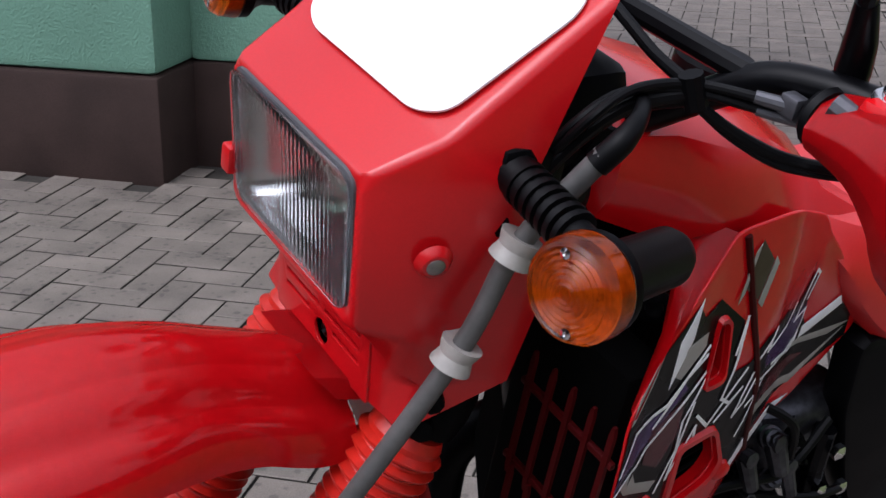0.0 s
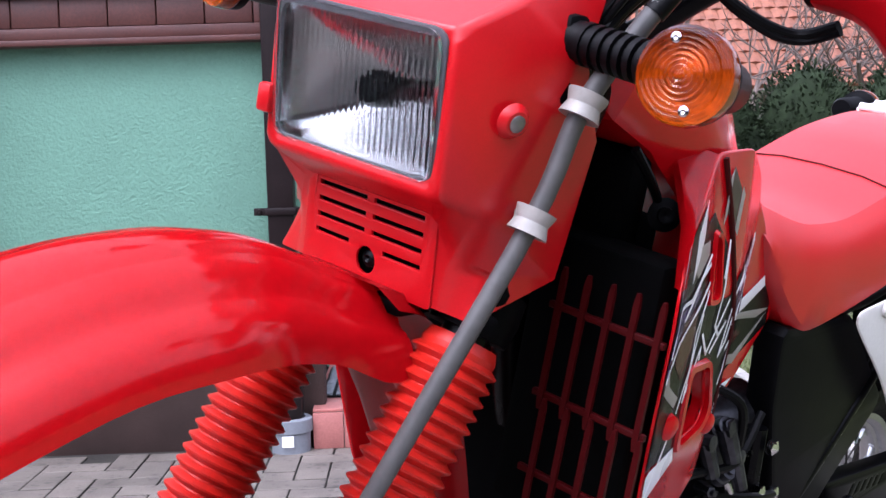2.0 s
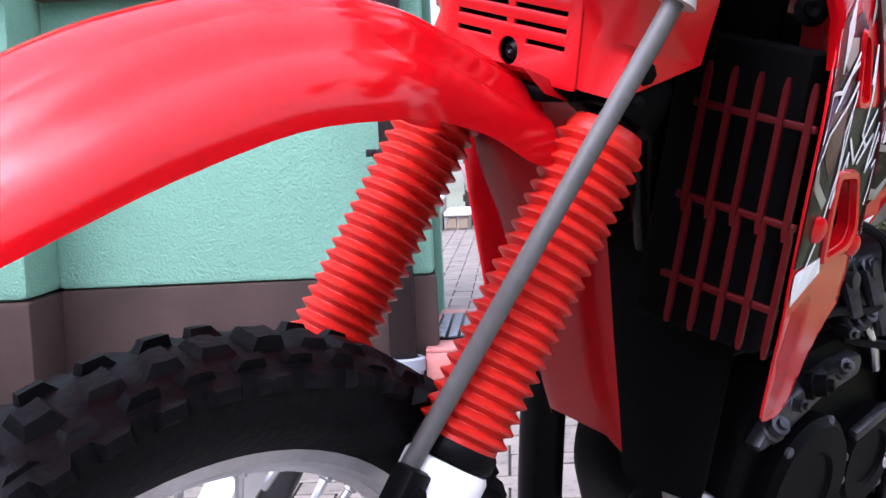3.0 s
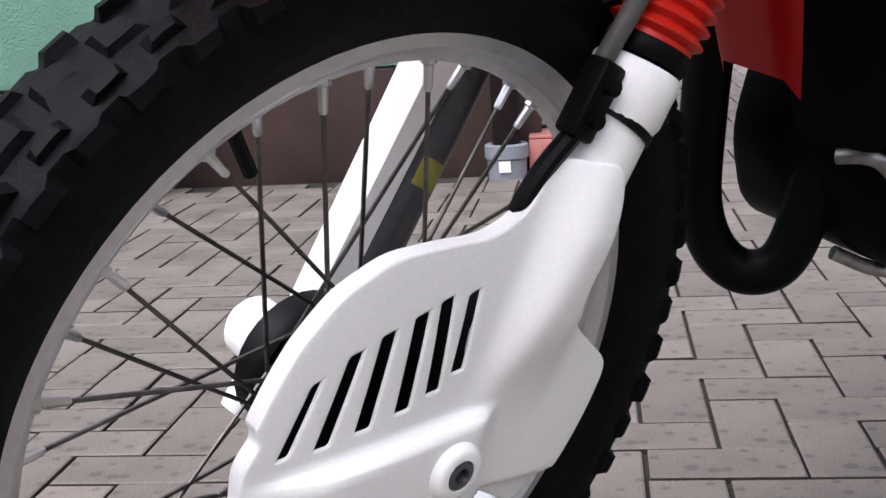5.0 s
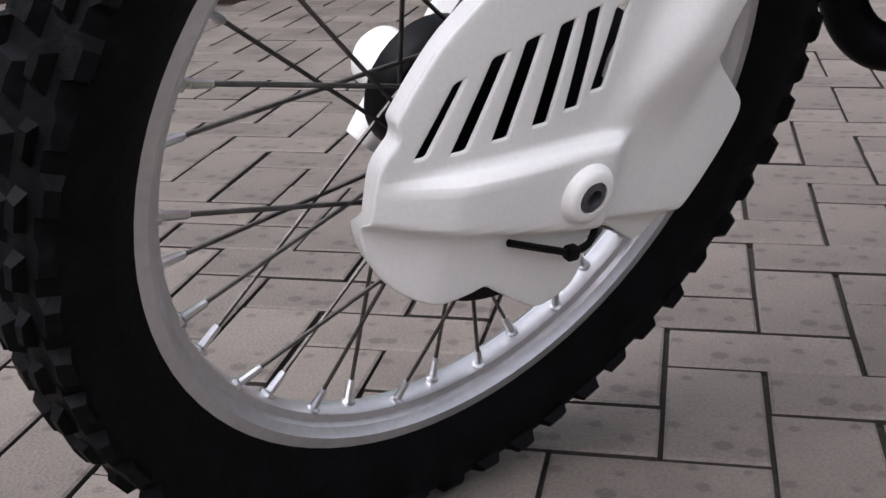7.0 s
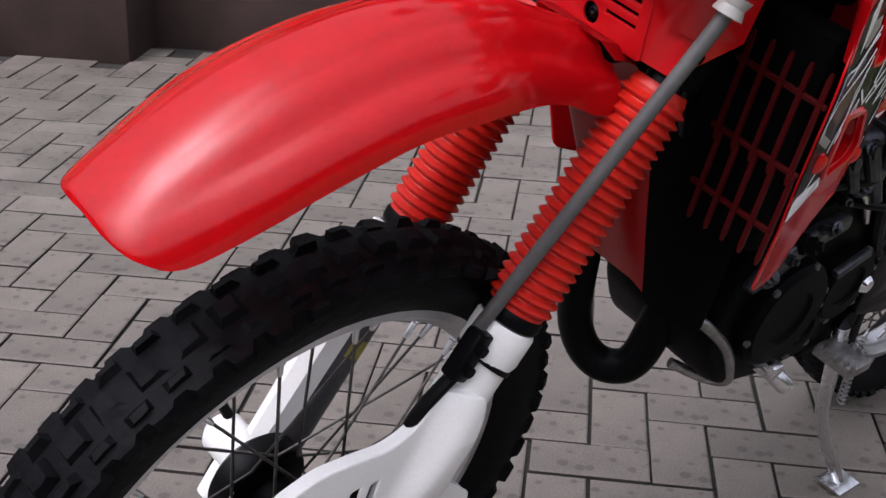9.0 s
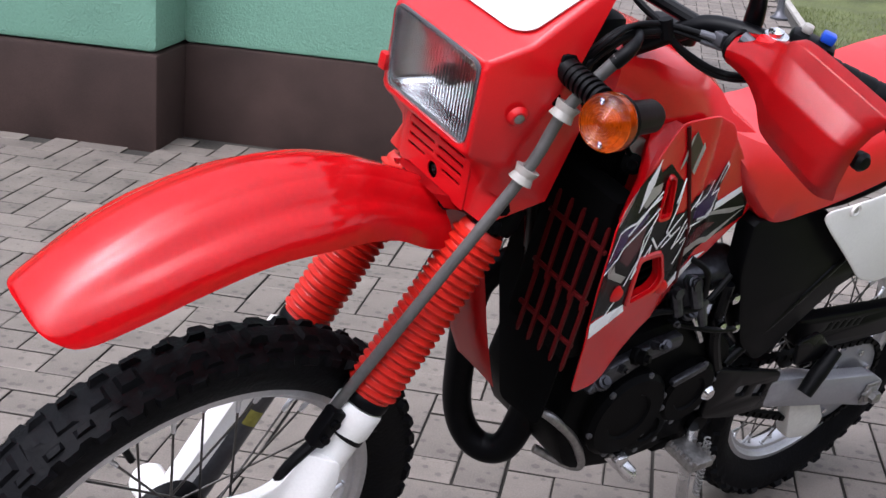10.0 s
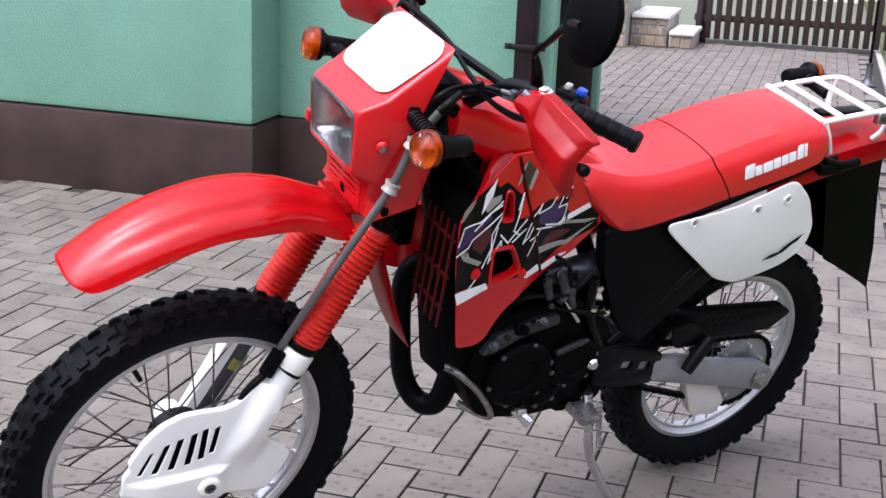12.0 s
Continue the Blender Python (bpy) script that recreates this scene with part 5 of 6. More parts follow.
lathe(bm, [(0, 0), (0.013, 0), (0.014, 0.004), (0.007, 0.006), (0.0065, 0.010), (0.003, 0.010), (0, 0.008)], V(0.434, -0.126, 0.9485), (-0.7, -0.7, 0.1), 20)
tube(bm, [V(0.440, -0.120, 0.949), V(0.412, -0.122, 0.975), V(0.390, -0.115, 1.000)], 0.004, 8)
part("horn_bolt", bm, ENGINE, bike, "dark bolt in a black bracket")
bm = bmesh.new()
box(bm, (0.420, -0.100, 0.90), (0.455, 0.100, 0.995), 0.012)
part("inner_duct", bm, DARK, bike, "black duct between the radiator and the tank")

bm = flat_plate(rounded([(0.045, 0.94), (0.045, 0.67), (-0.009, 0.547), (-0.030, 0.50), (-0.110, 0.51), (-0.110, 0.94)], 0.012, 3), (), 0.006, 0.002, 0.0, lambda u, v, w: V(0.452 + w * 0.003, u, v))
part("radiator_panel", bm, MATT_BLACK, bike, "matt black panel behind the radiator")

# seat
def seat_ring(x, zb, ze, zt, hb, ht):
    return [V(x, y, z) for y, z in ((-hb * 0.9, zb), (-hb, zb + 0.012), (-hb * 1.01, (zb + ze) / 2), (-(hb + ht) / 2 * 1.03, ze - 0.004), (-ht * 1.0, ze + (zt - ze) * 0.42), (-ht * 0.88, ze + (zt - ze) * 0.80), (-ht * 0.5, zt - 0.002), (0, zt), (ht * 0.5, zt - 0.002), (ht * 0.88, ze + (zt - ze) * 0.80), (ht * 1.0, ze + (zt - ze) * 0.42), ((hb + ht) / 2 * 1.03, ze - 0.004), (hb * 1.01, (zb + ze) / 2), (hb, zb + 0.012), (hb * 0.9, zb))]
SEAT = [(0.675, 0.925, 0.935, 0.948, 0.074, 0.060), (0.705, 0.890, 0.912, 0.938, 0.090, 0.074), (0.75, 0.840, 0.888, 0.926, 0.098, 0.086), (0.795, 0.800, 0.874, 0.915, 0.103, 0.093), (0.833, 0.781, 0.871, 0.911, 0.107, 0.098), (0.905, 0.791, 0.876, 0.914, 0.112, 0.102), (0.995, 0.814, 0.893, 0.936, 0.118, 0.105), (1.07, 0.836, 0.916, 0.957, 0.121, 0.106), (1.15, 0.855, 0.938, 0.977, 0.122, 0.106), (1.25, 0.878, 0.958, 0.993, 0.120, 0.104), (1.315, 0.897, 0.966, 0.998, 0.117, 0.10), (1.338, 0.908, 0.958, 0.983, 0.110, 0.092)]
rows = [curve_points([V(*r[:3]) for r in SEAT], 4), curve_points([V(*r[3:]) for r in SEAT], 4)]
bm = bmesh.new()
loft(bm, [seat_ring(a.x, a.y, a.z, b.x, b.y, b.z) for a, b in zip(*rows)])
seat = part("seat", bm, VINYL, bike, "long red vinyl seat with a white maker's name on its side", 40)
# crease across the seat: a thin tube whose dark red paints its shade
bm = bmesh.new()
sr = []
for j in range(15):
    want = 1.080 - 0.062 * (0.0, 0.08, 0.35, 0.70, 0.92, 1.0, 1.0, 1.0)[min(j, 14 - j)]
    pairs = list(zip(*rows))
    k = max(i for i in range(len(pairs) - 1) if pairs[i][0].x <= want)
    f = (want - pairs[k][0].x) / (pairs[k + 1][0].x - pairs[k][0].x)
    na, nb = pairs[k][0].lerp(pairs[k + 1][0], f), pairs[k][1].lerp(pairs[k + 1][1], f)
    sr.append(seat_ring(na.x, na.y, na.z, nb.x, nb.y, nb.z)[j])
tube(bm, sr, 0.0017, 8, 1)
part("piping", bm, RED_SHADED, seat, "crease across the seat with its shade put into the dark red")
for k, (w_, h_) in enumerate(((0.024, 0.030), (0.018, 0.021), (0.026, 0.020), (0.018, 0.021), (0.017, 0.021), (0.018, 0.021), (0.017, 0.030), (0.007, 0.029))):
    x0 = 1.098 + sum((0.027, 0.0215, 0.0285, 0.0215, 0.020, 0.0215, 0.020)[:k])
    zb = 0.890 + (x0 - 1.098) * 0.245
    bm = flat_plate(rounded([(x0, zb), (x0 + w_, zb + w_ * 0.245), (x0 + w_ - 0.006, zb + h_ + w_ * 0.245), (x0 - 0.006, zb + h_)], 0.003, 2), (), 0.001, 0.0003, 0.0, lambda u, v, w: V(u, -0.1245 - w * 0.0005 + 0.007 * max(0, (v - 0.90) / 0.05), v))
    part("name_block", bm, STICKER, seat, "white block of the printed maker's name")

# white side panels
PANEL2 = [(0.918, 0.800), (0.960, 0.762), (1.095, 0.656), (1.166, 0.634), (1.290, 0.664), (1.348, 0.692), (1.358, 0.748), (1.315, 0.824), (1.252, 0.876), (1.09, 0.832)]
def PANEL_Y(x, z):
    return -0.124 - 0.016 * max(0, 1 - ((x - 1.13) / 0.2) ** 2) * max(0, 1 - ((z - 0.76) / 0.14) ** 2)


for s in (-1, 1):
    bm = flat_plate(rounded(PANEL2, 0.024, 4), (), 0.006, 0.0025, 0.02, on_side(None, PANEL_Y, 1 if s < 0 else -1))
    panel = part("side_panel", bm, WHITE, bike, "white plastic side panel with a small black model flash", 50)
    for x, z in ((0.985, 0.806), (1.149, 0.822), (1.236, 0.836)):
        y0 = -PANEL_Y(x, z)
        bm = bmesh.new()
        lathe(bm, [(0.0118, 0.0), (0.0116, 0.0042), (0.0088, 0.0044), (0.0080, 0.0015), (0.0075, 0.0012), (0, 0.0012)], V(x, s * y0, z), (0, s, 0), 20)
        part("fixing_recess", bm, WHITE, panel)
        bm = bmesh.new()
        lathe(bm, [(0, 0.0013), (0.0052, 0.0013), (0.0050, 0.0030), (0, 0.0034)], V(x, s * y0, z), (0, s, 0), 14)
        part("panel_screw", bm, CLIP, panel, "grey panel screw")
    bm = flat_plate([(1.215, 0.688), (1.24, 0.70), (1.262, 0.703), (1.285, 0.72), (1.332, 0.738), (1.318, 0.722), (1.30, 0.716), (1.275, 0.70), (1.25, 0.692)], (), 0.0006, 0.0001, 0.02, lambda u, v, w: V(u, (1 if s < 0 else -1) * (-0.1275 - 0.016 * max(0, 1 - ((u - 1.13) / 0.2) ** 2) * max(0, 1 - ((v - 0.76) / 0.14) ** 2) - w * 0.0003), v))
    part("model_flash", bm, INK, panel, "small black jagged model flash")

# black plate over the air box, frame and engine
bm = flat_plate(rounded([(0.79, 0.79), (0.83, 0.782), (0.957, 0.785), (1.132, 0.652), (1.02, 0.56), (0.955, 0.50), (0.89, 0.55), (0.86, 0.60), (0.81, 0.70)], 0.015, 3), (), 0.05, 0.008, 0.0, lambda u, v, w: V(u, -0.085 - w * 0.018, v))
part("air_box", bm, BLACK, bike, "matt black air box cover under the seat")
FRAME = {
    "down_tube": ([(0.40, 0, 0.94), (0.455, 0, 0.75), (0.515, 0, 0.60), (0.55, 0, 0.48), (0.60, 0, 0.40)], 0.019),
    "backbone": ([(0.41, 0, 0.99), (0.55, 0, 0.93), (0.75, 0, 0.80), (0.86, 0, 0.62), (0.86, 0, 0.42)], 0.02),
}
for nm, (pts, r) in FRAME.items():
    bm = bmesh.new()
    tube(bm, [V(*p) for p in pts], r, 14)
    part(nm, bm, PAINT, bike, "black painted frame tube")
for s in (-1, 1):
    for nm, pts, r in (("cradle_tube", [(0.545, s * 0.02, 0.46), (0.60, s * 0.055, 0.395), (0.72, s * 0.07, 0.36), (0.86, s * 0.07, 0.38), (0.875, s * 0.07, 0.45)], 0.012),
                       ("seat_rail", [(0.72, s * 0.06, 0.84), (0.95, s * 0.095, 0.80), (1.2, s * 0.095, 0.855), (1.40, s * 0.085, 0.90)], 0.010),
                       ("rear_stay", [(0.88, s * 0.09, 0.50), (1.05, s * 0.098, 0.66), (1.25, s * 0.096, 0.845)], 0.010)):
        bm = bmesh.new()
        tube(bm, [V(*p) for p in pts], r, 12)
        part(nm, bm, PAINT, bike, "black painted frame tube")
# crankcase
bm = flat_plate(rounded([(0.535, 0.46), (0.545, 0.55), (0.60, 0.60), (0.70, 0.615), (0.80, 0.585), (0.875, 0.53), (0.885, 0.42), (0.84, 0.36), (0.70, 0.352), (0.58, 0.375)], 0.03, 4), (), 0.19, 0.014, 0.0, lambda u, v, w: V(u, 0.0 - w * 0.095, v))
engine = part("engine", bm, ENGINE, bike, "black single-cylinder two-stroke engine", 40)
for c, r, d in ((V(0.645, -0.094, 0.475), 0.078, 0.026), (V(0.785, -0.094, 0.478), 0.060, 0.02), (V(0.72, -0.094, 0.42), 0.045, 0.016)):
    bm = bmesh.new()
    lathe(bm, [(r, 0), (r, d * 0.7), (r - 0.008, d), (r * 0.55, d), (r * 0.5, d - 0.004), (0, d - 0.004)], c, (0, -1, 0), 36)
    cov = part("side_cover", bm, ENGINE, engine, "round black engine side cover")
    for k in range(6):
        a = math.pi * (2 * k + 0.5) / 6
        bm = bmesh.new()
        lathe(bm, [(0, 0), (0.006, 0), (0.006, 0.004), (0.003, 0.006), (0, 0.006)], c + V((r - 0.004) * math.cos(a), -d * 0.7, (r - 0.004) * math.sin(a)), (0, -1, 0), 10)
        part("cover_bolt", bm, PLATE, cov)
bm = flat_plate(rounded([(0.545, 0.54), (0.57, 0.575), (0.66, 0.60), (0.71, 0.605), (0.715, 0.59), (0.64, 0.575), (0.585, 0.55)], 0.006, 3), (), 0.02, 0.005, 0.0, lambda u, v, w: V(u, -0.10 - w * 0.01, v))
part("case_edge", bm, CAST, engine, "grey worn edge of the crankcase")
bm = bmesh.new()
lathe(bm, [(0, 0), (0.013, 0), (0.014, 0.006), (0.010, 0.012), (0, 0.012)], V(0.834, -0.108, 0.467), (0, -1, 0), 16)
part("pivot_bolt", bm, CHROME, engine, "bright swingarm pivot bolt")
for k in range(9):
    bm = bmesh.new()
    m = Matrix.Translation((0.645 - k * 0.0045, 0, 0.612 + k * 0.0165)) @ Matrix.Rotation(radians(-15), 4, "Y")
    box(bm, (-0.062, -0.075, -0.003), (0.062, 0.075, 0.003), 0.002, m, 1)
    part("cooling_fin", bm, ENGINE, engine, "black cylinder fin")
bm = bmesh.new()
box(bm, (-0.048, -0.06, -0.01), (0.048, 0.06, 0.16), 0.012, Matrix.Translation((0.645, 0, 0.61)) @ Matrix.Rotation(radians(-15), 4, "Y"))
part("cylinder", bm, ENGINE, engine)
bm = bmesh.new()
tube(bm, [V(0.70, -0.03, 0.66), V(0.76, -0.05, 0.67), V(0.83, -0.05, 0.68)], [0.026, 0.03, 0.034], 16)
lathe(bm, [(0, -0.03), (0.026, -0.03), (0.028, 0.0), (0.022, 0.035), (0, 0.035)], V(0.75, -0.06, 0.655), (0, -0.25, -1), 18)
part("carburettor", bm, CAST, engine, "grey carburettor behind the cylinder")
for p, r in ((V(0.700, -0.10, 0.70), 0.012), (V(0.665, -0.098, 0.69), 0.010), (V(0.725, -0.105, 0.665), 0.009)):
    bm = bmesh.new()
    tube(bm, [p, p + V(0.01, -0.012, -0.035)], [r, r * 0.8], 10)
    lathe(bm, [(0, 0), (r * 0.9, 0), (r * 0.9, 0.01), (0, 0.012)], p, (0, -1, 0.2), 8)
    part("pump_fitting", bm, CAST, engine)
for p in (V(0.793, -0.112, 0.664), V(0.83, -0.11, 0.60), V(0.792, -0.11, 0.61)):
    bm = bmesh.new()
    lathe(bm, [(0, 0), (0.009, 0), (0.009, 0.007), (0.004, 0.010), (0, 0.010)], p, (0, -1, 0), 6)
    part("frame_bolt", bm, CHROME, engine, "bright frame bolt")
bm = bmesh.new()
tube(bm, [V(0.79, -0.095, 0.68), V(0.795, -0.10, 0.60), V(0.83, -0.10, 0.53), V(0.86, -0.10, 0.49)], 0.012, 10)
part("frame_gusset", bm, PAINT, engine)
for pts in ([(0.50, -0.06, 0.62), (0.56, -0.085, 0.64), (0.64, -0.10, 0.66), (0.72, -0.11, 0.66), (0.78, -0.10, 0.70)], [(0.70, -0.09, 0.62), (0.77, -0.115, 0.61), (0.83, -0.115, 0.60)], [(0.66, -0.08, 0.75), (0.70, -0.11, 0.73), (0.72, -0.11, 0.68)]):
    bm = bmesh.new()
    tube(bm, [V(*p) for p in pts], 0.005, 8)
    part("fuel_hose", bm, RUBBER, engine, "thin black hose")

bm = bmesh.new()
tube(bm, [V(*p) for p in ((0.717, -0.100, 0.647), (0.744, -0.104, 0.612), (0.772, -0.100, 0.580))], [0.0045, 0.005, 0.006], 10)
part("hose_joint", bm, ZINC, engine, "bright hose joint")
# small castings, nuts and unions on the top of the engine
rnd = random.Random(8)
for x, z, y, r, h in ((0.560, 0.560, -0.112, 0.010, 0.020), (0.590, 0.578, -0.112, 0.007, 0.018), (0.622, 0.592, -0.114, 0.011, 0.022), (0.652, 0.606, -0.114, 0.006, 0.024), (0.672, 0.602, -0.112, 0.008, 0.016), (0.690, 0.632, -0.10, 0.006, 0.02), (0.712, 0.648, -0.105, 0.009, 0.016), (0.735, 0.690, -0.10, 0.007, 0.02), (0.70, 0.700, -0.098, 0.010, 0.018), (0.742, 0.664, -0.105, 0.005, 0.018), (0.676, 0.664, -0.096, 0.008, 0.014)):
    bm = bmesh.new()
    lathe(bm, [(0, -0.012), (r * 1.25, -0.012), (r * 1.25, -0.004), (r, -0.002), (r, h * 0.4), (r * 0.6, h * 0.45), (r * 0.55, h * 0.7), (0, h * 0.7)], V(x, y, z), (rnd.uniform(-0.5, 0.3), -0.8, rnd.uniform(0.1, 0.9)), 6 if r < 0.0075 else 14)
    part("union_nut", bm, CAST if rnd.random() < 0.6 else ENGINE, engine)
bm = bmesh.new()
box(bm, (-0.035, -0.006, -0.006), (0.035, 0.006, 0.006), 0.003, Matrix.Translation((0.755, -0.116, 0.528)) @ Matrix.Rotation(radians(-16), 4, "Y"))
part("case_rib", bm, CAST, engine, "grey worn rib on the crankcase")
for k, (x, z) in enumerate(((0.553, 0.632), (0.566, 0.640), (0.580, 0.646), (0.593, 0.652))):
    bm = bmesh.new()
    box(bm, (x, -0.0795, z), (x + 0.008, -0.0775, z + 0.012))
    part("cast_mark", bm, CAST, engine)

# exhaust
bm = bmesh.new()
tube(bm, [V(0.60, 0.0, 0.68), V(0.50, 0.04, 0.69), V(0.455, 0.075, 0.64), V(0.455, 0.085, 0.56), V(0.470, 0.087, 0.47), V(0.486, 0.084, 0.39), V(0.503, 0.066, 0.340), V(0.523, 0.038, 0.321), V(0.541, 0.010, 0.340), V(0.552, 0.002, 0.40), V(0.560, 0.004, 0.49), V(0.62, 0.06, 0.57), V(0.66, 0.11, 0.58)], [0.02, 0.0215, 0.023, 0.023, 0.023, 0.023, 0.0235, 0.024, 0.024, 0.025, 0.028, 0.033, 0.035], 20, 8)
part("exhaust_pipe", bm, BLACK, bike, "black expansion chamber exhaust looping below the engine")
bm = bmesh.new()
tube(bm, [V(0.66, 0.11, 0.58), V(0.85, 0.15, 0.62), V(1.05, 0.165, 0.72), V(1.20, 0.165, 0.76)], [0.035, 0.05, 0.045, 0.03], 18)
tube(bm, [V(1.18, 0.165, 0.755), V(1.24, 0.165, 0.765), V(1.45, 0.165, 0.80), V(1.52, 0.165, 0.81)], [0.03, 0.038, 0.038, 0.02], 18)
part("silencer", bm, PAINT, bike, "black silencer on the far flank")
bm = bmesh.new()
tube(bm, [V(0.500, -0.045, 0.478), V(0.5117, -0.081, 0.4835), V(0.562, -0.096, 0.438), V(0.600, -0.094, 0.385), V(0.612, -0.087, 0.357), V(0.597, -0.06, 0.350), V(0.565, -0.03, 0.362)], 0.0075, 12)
part("engine_guard", bm, STEEL, bike, "bare steel engine guard bar")
bm = bmesh.new()
box(bm, (0.650, -0.13, 0.37), (0.675, -0.085, 0.395), 0.006)
lathe(bm, [(0, 0), (0.012, 0), (0.013, 0.03), (0.009, 0.036), (0, 0.036)], V(0.665, -0.115, 0.378), (0.55, -1, -0.6), 14)
part("gear_lever", bm, ZINC, bike, "short bright gear lever")

# side stand, its spring and the foot peg
bm = bmesh.new()
tube(bm, [V(0.848, -0.105, 0.385), V(0.872, -0.112, 0.29), V(0.904, -0.12, 0.19), V(0.985, -0.156, 0.058)], [0.012, 0.011, 0.0105, 0.010], 14)
box(bm, (0.960, -0.180, 0.049), (1.018, -0.134, 0.055), 0.002)
stand = part("side_stand", bm, ZINC, bike, "silver side stand carrying the bike")
bm = bmesh.new()
pts = []
for k in range(15 * 8 + 1):
    a = 2 * math.pi * k / 8
    pts.append(V(0.868 + 0.006 * math.cos(a) + 0.034 * k / 120, -0.130 + 0.006 * math.sin(a) - 0.003 * k / 120, 0.372 - 0.135 * k / 120))
tube(bm, pts, 0.0016, 6, 1)
part("stand_spring", bm, STEEL, stand, "coiled stand spring")
bm = bmesh.new()
box(bm, (0.800, -0.165, 0.345), (0.855, -0.10, 0.362), 0.004)
for k in range(6):
    for s in (-1, 1):
        box(bm, (0.827 + s * 0.023 - 0.003, -0.165 + k * 0.011, 0.360), (0.827 + s * 0.023 + 0.003, -0.160 + k * 0.011, 0.368))
part("foot_peg", bm, STEEL, bike, "serrated metal foot peg")
bm = bmesh.new()
box(bm, (0.78, -0.095, 0.335), (0.85, -0.07, 0.375), 0.008)
lathe(bm, [(0, 0), (0.022, 0), (0.022, 0.016), (0, 0.018)], V(0.86, -0.09, 0.385), (0, -1, 0), 18)
part("stand_bracket", bm, ENGINE, bike)

# swingarm, chain and sprockets
for s in (-1, 1):
    bm = flat_plate(rounded([(1.015, 0.440), (1.118, 0.424), (1.20, 0.397), (1.36, 0.366), (1.41, 0.340), (1.412, 0.300), (1.395, 0.288), (1.28, 0.322), (1.02, 0.388)], 0.008, 3), (), 0.03, 0.004, 0.0, lambda u, v, w: V(u, s * 0.10 + s * w * 0.015, v))
    arm = part("swingarm", bm, ARM, bike, "grey aluminium box-section swingarm")
    bm = flat_plate(rounded([(0.84, 0.51), (0.90, 0.492), (1.03, 0.458), (1.02, 0.385), (0.93, 0.39), (0.85, 0.41)], 0.012, 3), [rounded([(0.916, 0.460), (0.953, 0.455), (0.946, 0.428), (0.914, 0.434)], 0.008, 3)[::-1], rounded([(0.970, 0.451), (1.004, 0.444), (1.000, 0.414), (0.965, 0.421)], 0.008, 3)[::-1]], 0.012, 0.003, 0.0, lambda u, v, w: V(u, s * 0.108 + s * w * 0.006, v))
    part("pivot_plate", bm, PAINT, arm, "black pivot plate with two windows")
    bm = flat_plate([(0.905, 0.467), (1.01, 0.452), (1.008, 0.405), (0.905, 0.42)], (), 0.004, 0.001, 0.0, lambda u, v, w: V(u, s * 0.1035 + s * w * 0.002, v))
    part("arm_web", bm, ARM, arm)
bm = bmesh.new()
lathe(bm, [(0, 0), (0.02, 0), (0.02, 0.008), (0.014, 0.012), (0.014, 0.022), (0.007, 0.026), (0, 0.026)], V(1.368, -0.117, 0.328), (0, -1, 0), 6)
box(bm, (1.350, -0.122, 0.305), (1.392, -0.116, 0.352), 0.004)
part("axle_adjuster", bm, STEEL, bike, "rear axle nut and chain adjuster")


def chain_loop():
    r1, r2 = 0.034, 0.098
    c1, c2 = V(0.87, 0, 0.435), V(1.338, 0, 0.328)
    d = (c2 - c1)
    base, dist = math.atan2(d.z, d.x), d.length
    off = math.acos((r1 - r2) / dist)
    pts = []
    n = 18
    for k in range(n + 1):
        a = base + off + (2 * math.pi - 2 * off) * k / n
        pts.append(c1 + V(r1 * math.cos(a), 0, r1 * math.sin(a)))
    m = 24
    for k in range(m + 1):
        a = base - off + 2 * off * k / m
        pts.append(c2 + V(r2 * math.cos(a), 0, r2 * math.sin(a)))
    out = []
    for p, q in zip(pts, pts[1:] + pts[:1]):
        k = max(1, round((q - p).length / 0.0127))
        out += [p.lerp(q, i / k) for i in range(k)]
    return out


loop = chain_loop()
bm = bmesh.new()
for i in range(len(loop)):
    p, q = loop[i], loop[(i + 1) % len(loop)]
    d = q - p
    a = math.atan2(d.z, d.x)
    m = Matrix.Translation(((p + q) / 2) + V(0, -0.07, 0)) @ Matrix.Rotation(-a, 4, "Y")
    wy = 0.006 if i % 2 else 0.0085
    box(bm, (-d.length * 0.62, -wy, -0.0052), (d.length * 0.62, wy, 0.0052), 0.0, m)
part("chain", bm, ENGINE, bike, "dark drive chain", 30)
bm = bmesh.new()
lathe(bm, [(0.052, -0.002), (0.094, -0.002), (0.094, 0.002), (0.052, 0.002), (0.052, -0.002)], V(1.338, -0.07, 0.328), (0, 1, 0), 48)
for k in range(48):
    a = 2 * math.pi * k / 48
    box(bm, (0.092, -0.002, -0.0028), (0.102, 0.002, 0.0028), 0.0, Matrix.Translation((1.338, -0.07, 0.328)) @ Matrix.Rotation(-a, 4, "Y"))
part("rear_sprocket", bm, ARM, bike, "grey rear sprocket")
for k in range(6):
    a = 2 * math.pi * k / 6 + 0.3
    bm = bmesh.new()
    lathe(bm, [(0, 0), (0.006, 0), (0.006, 0.006), (0, 0.007)], V(1.338 + 0.07 * math.cos(a), -0.072, 0.328 + 0.07 * math.sin(a)), (0, -1, 0), 8)
    part("sprocket_bolt", bm, CHROME, bike)
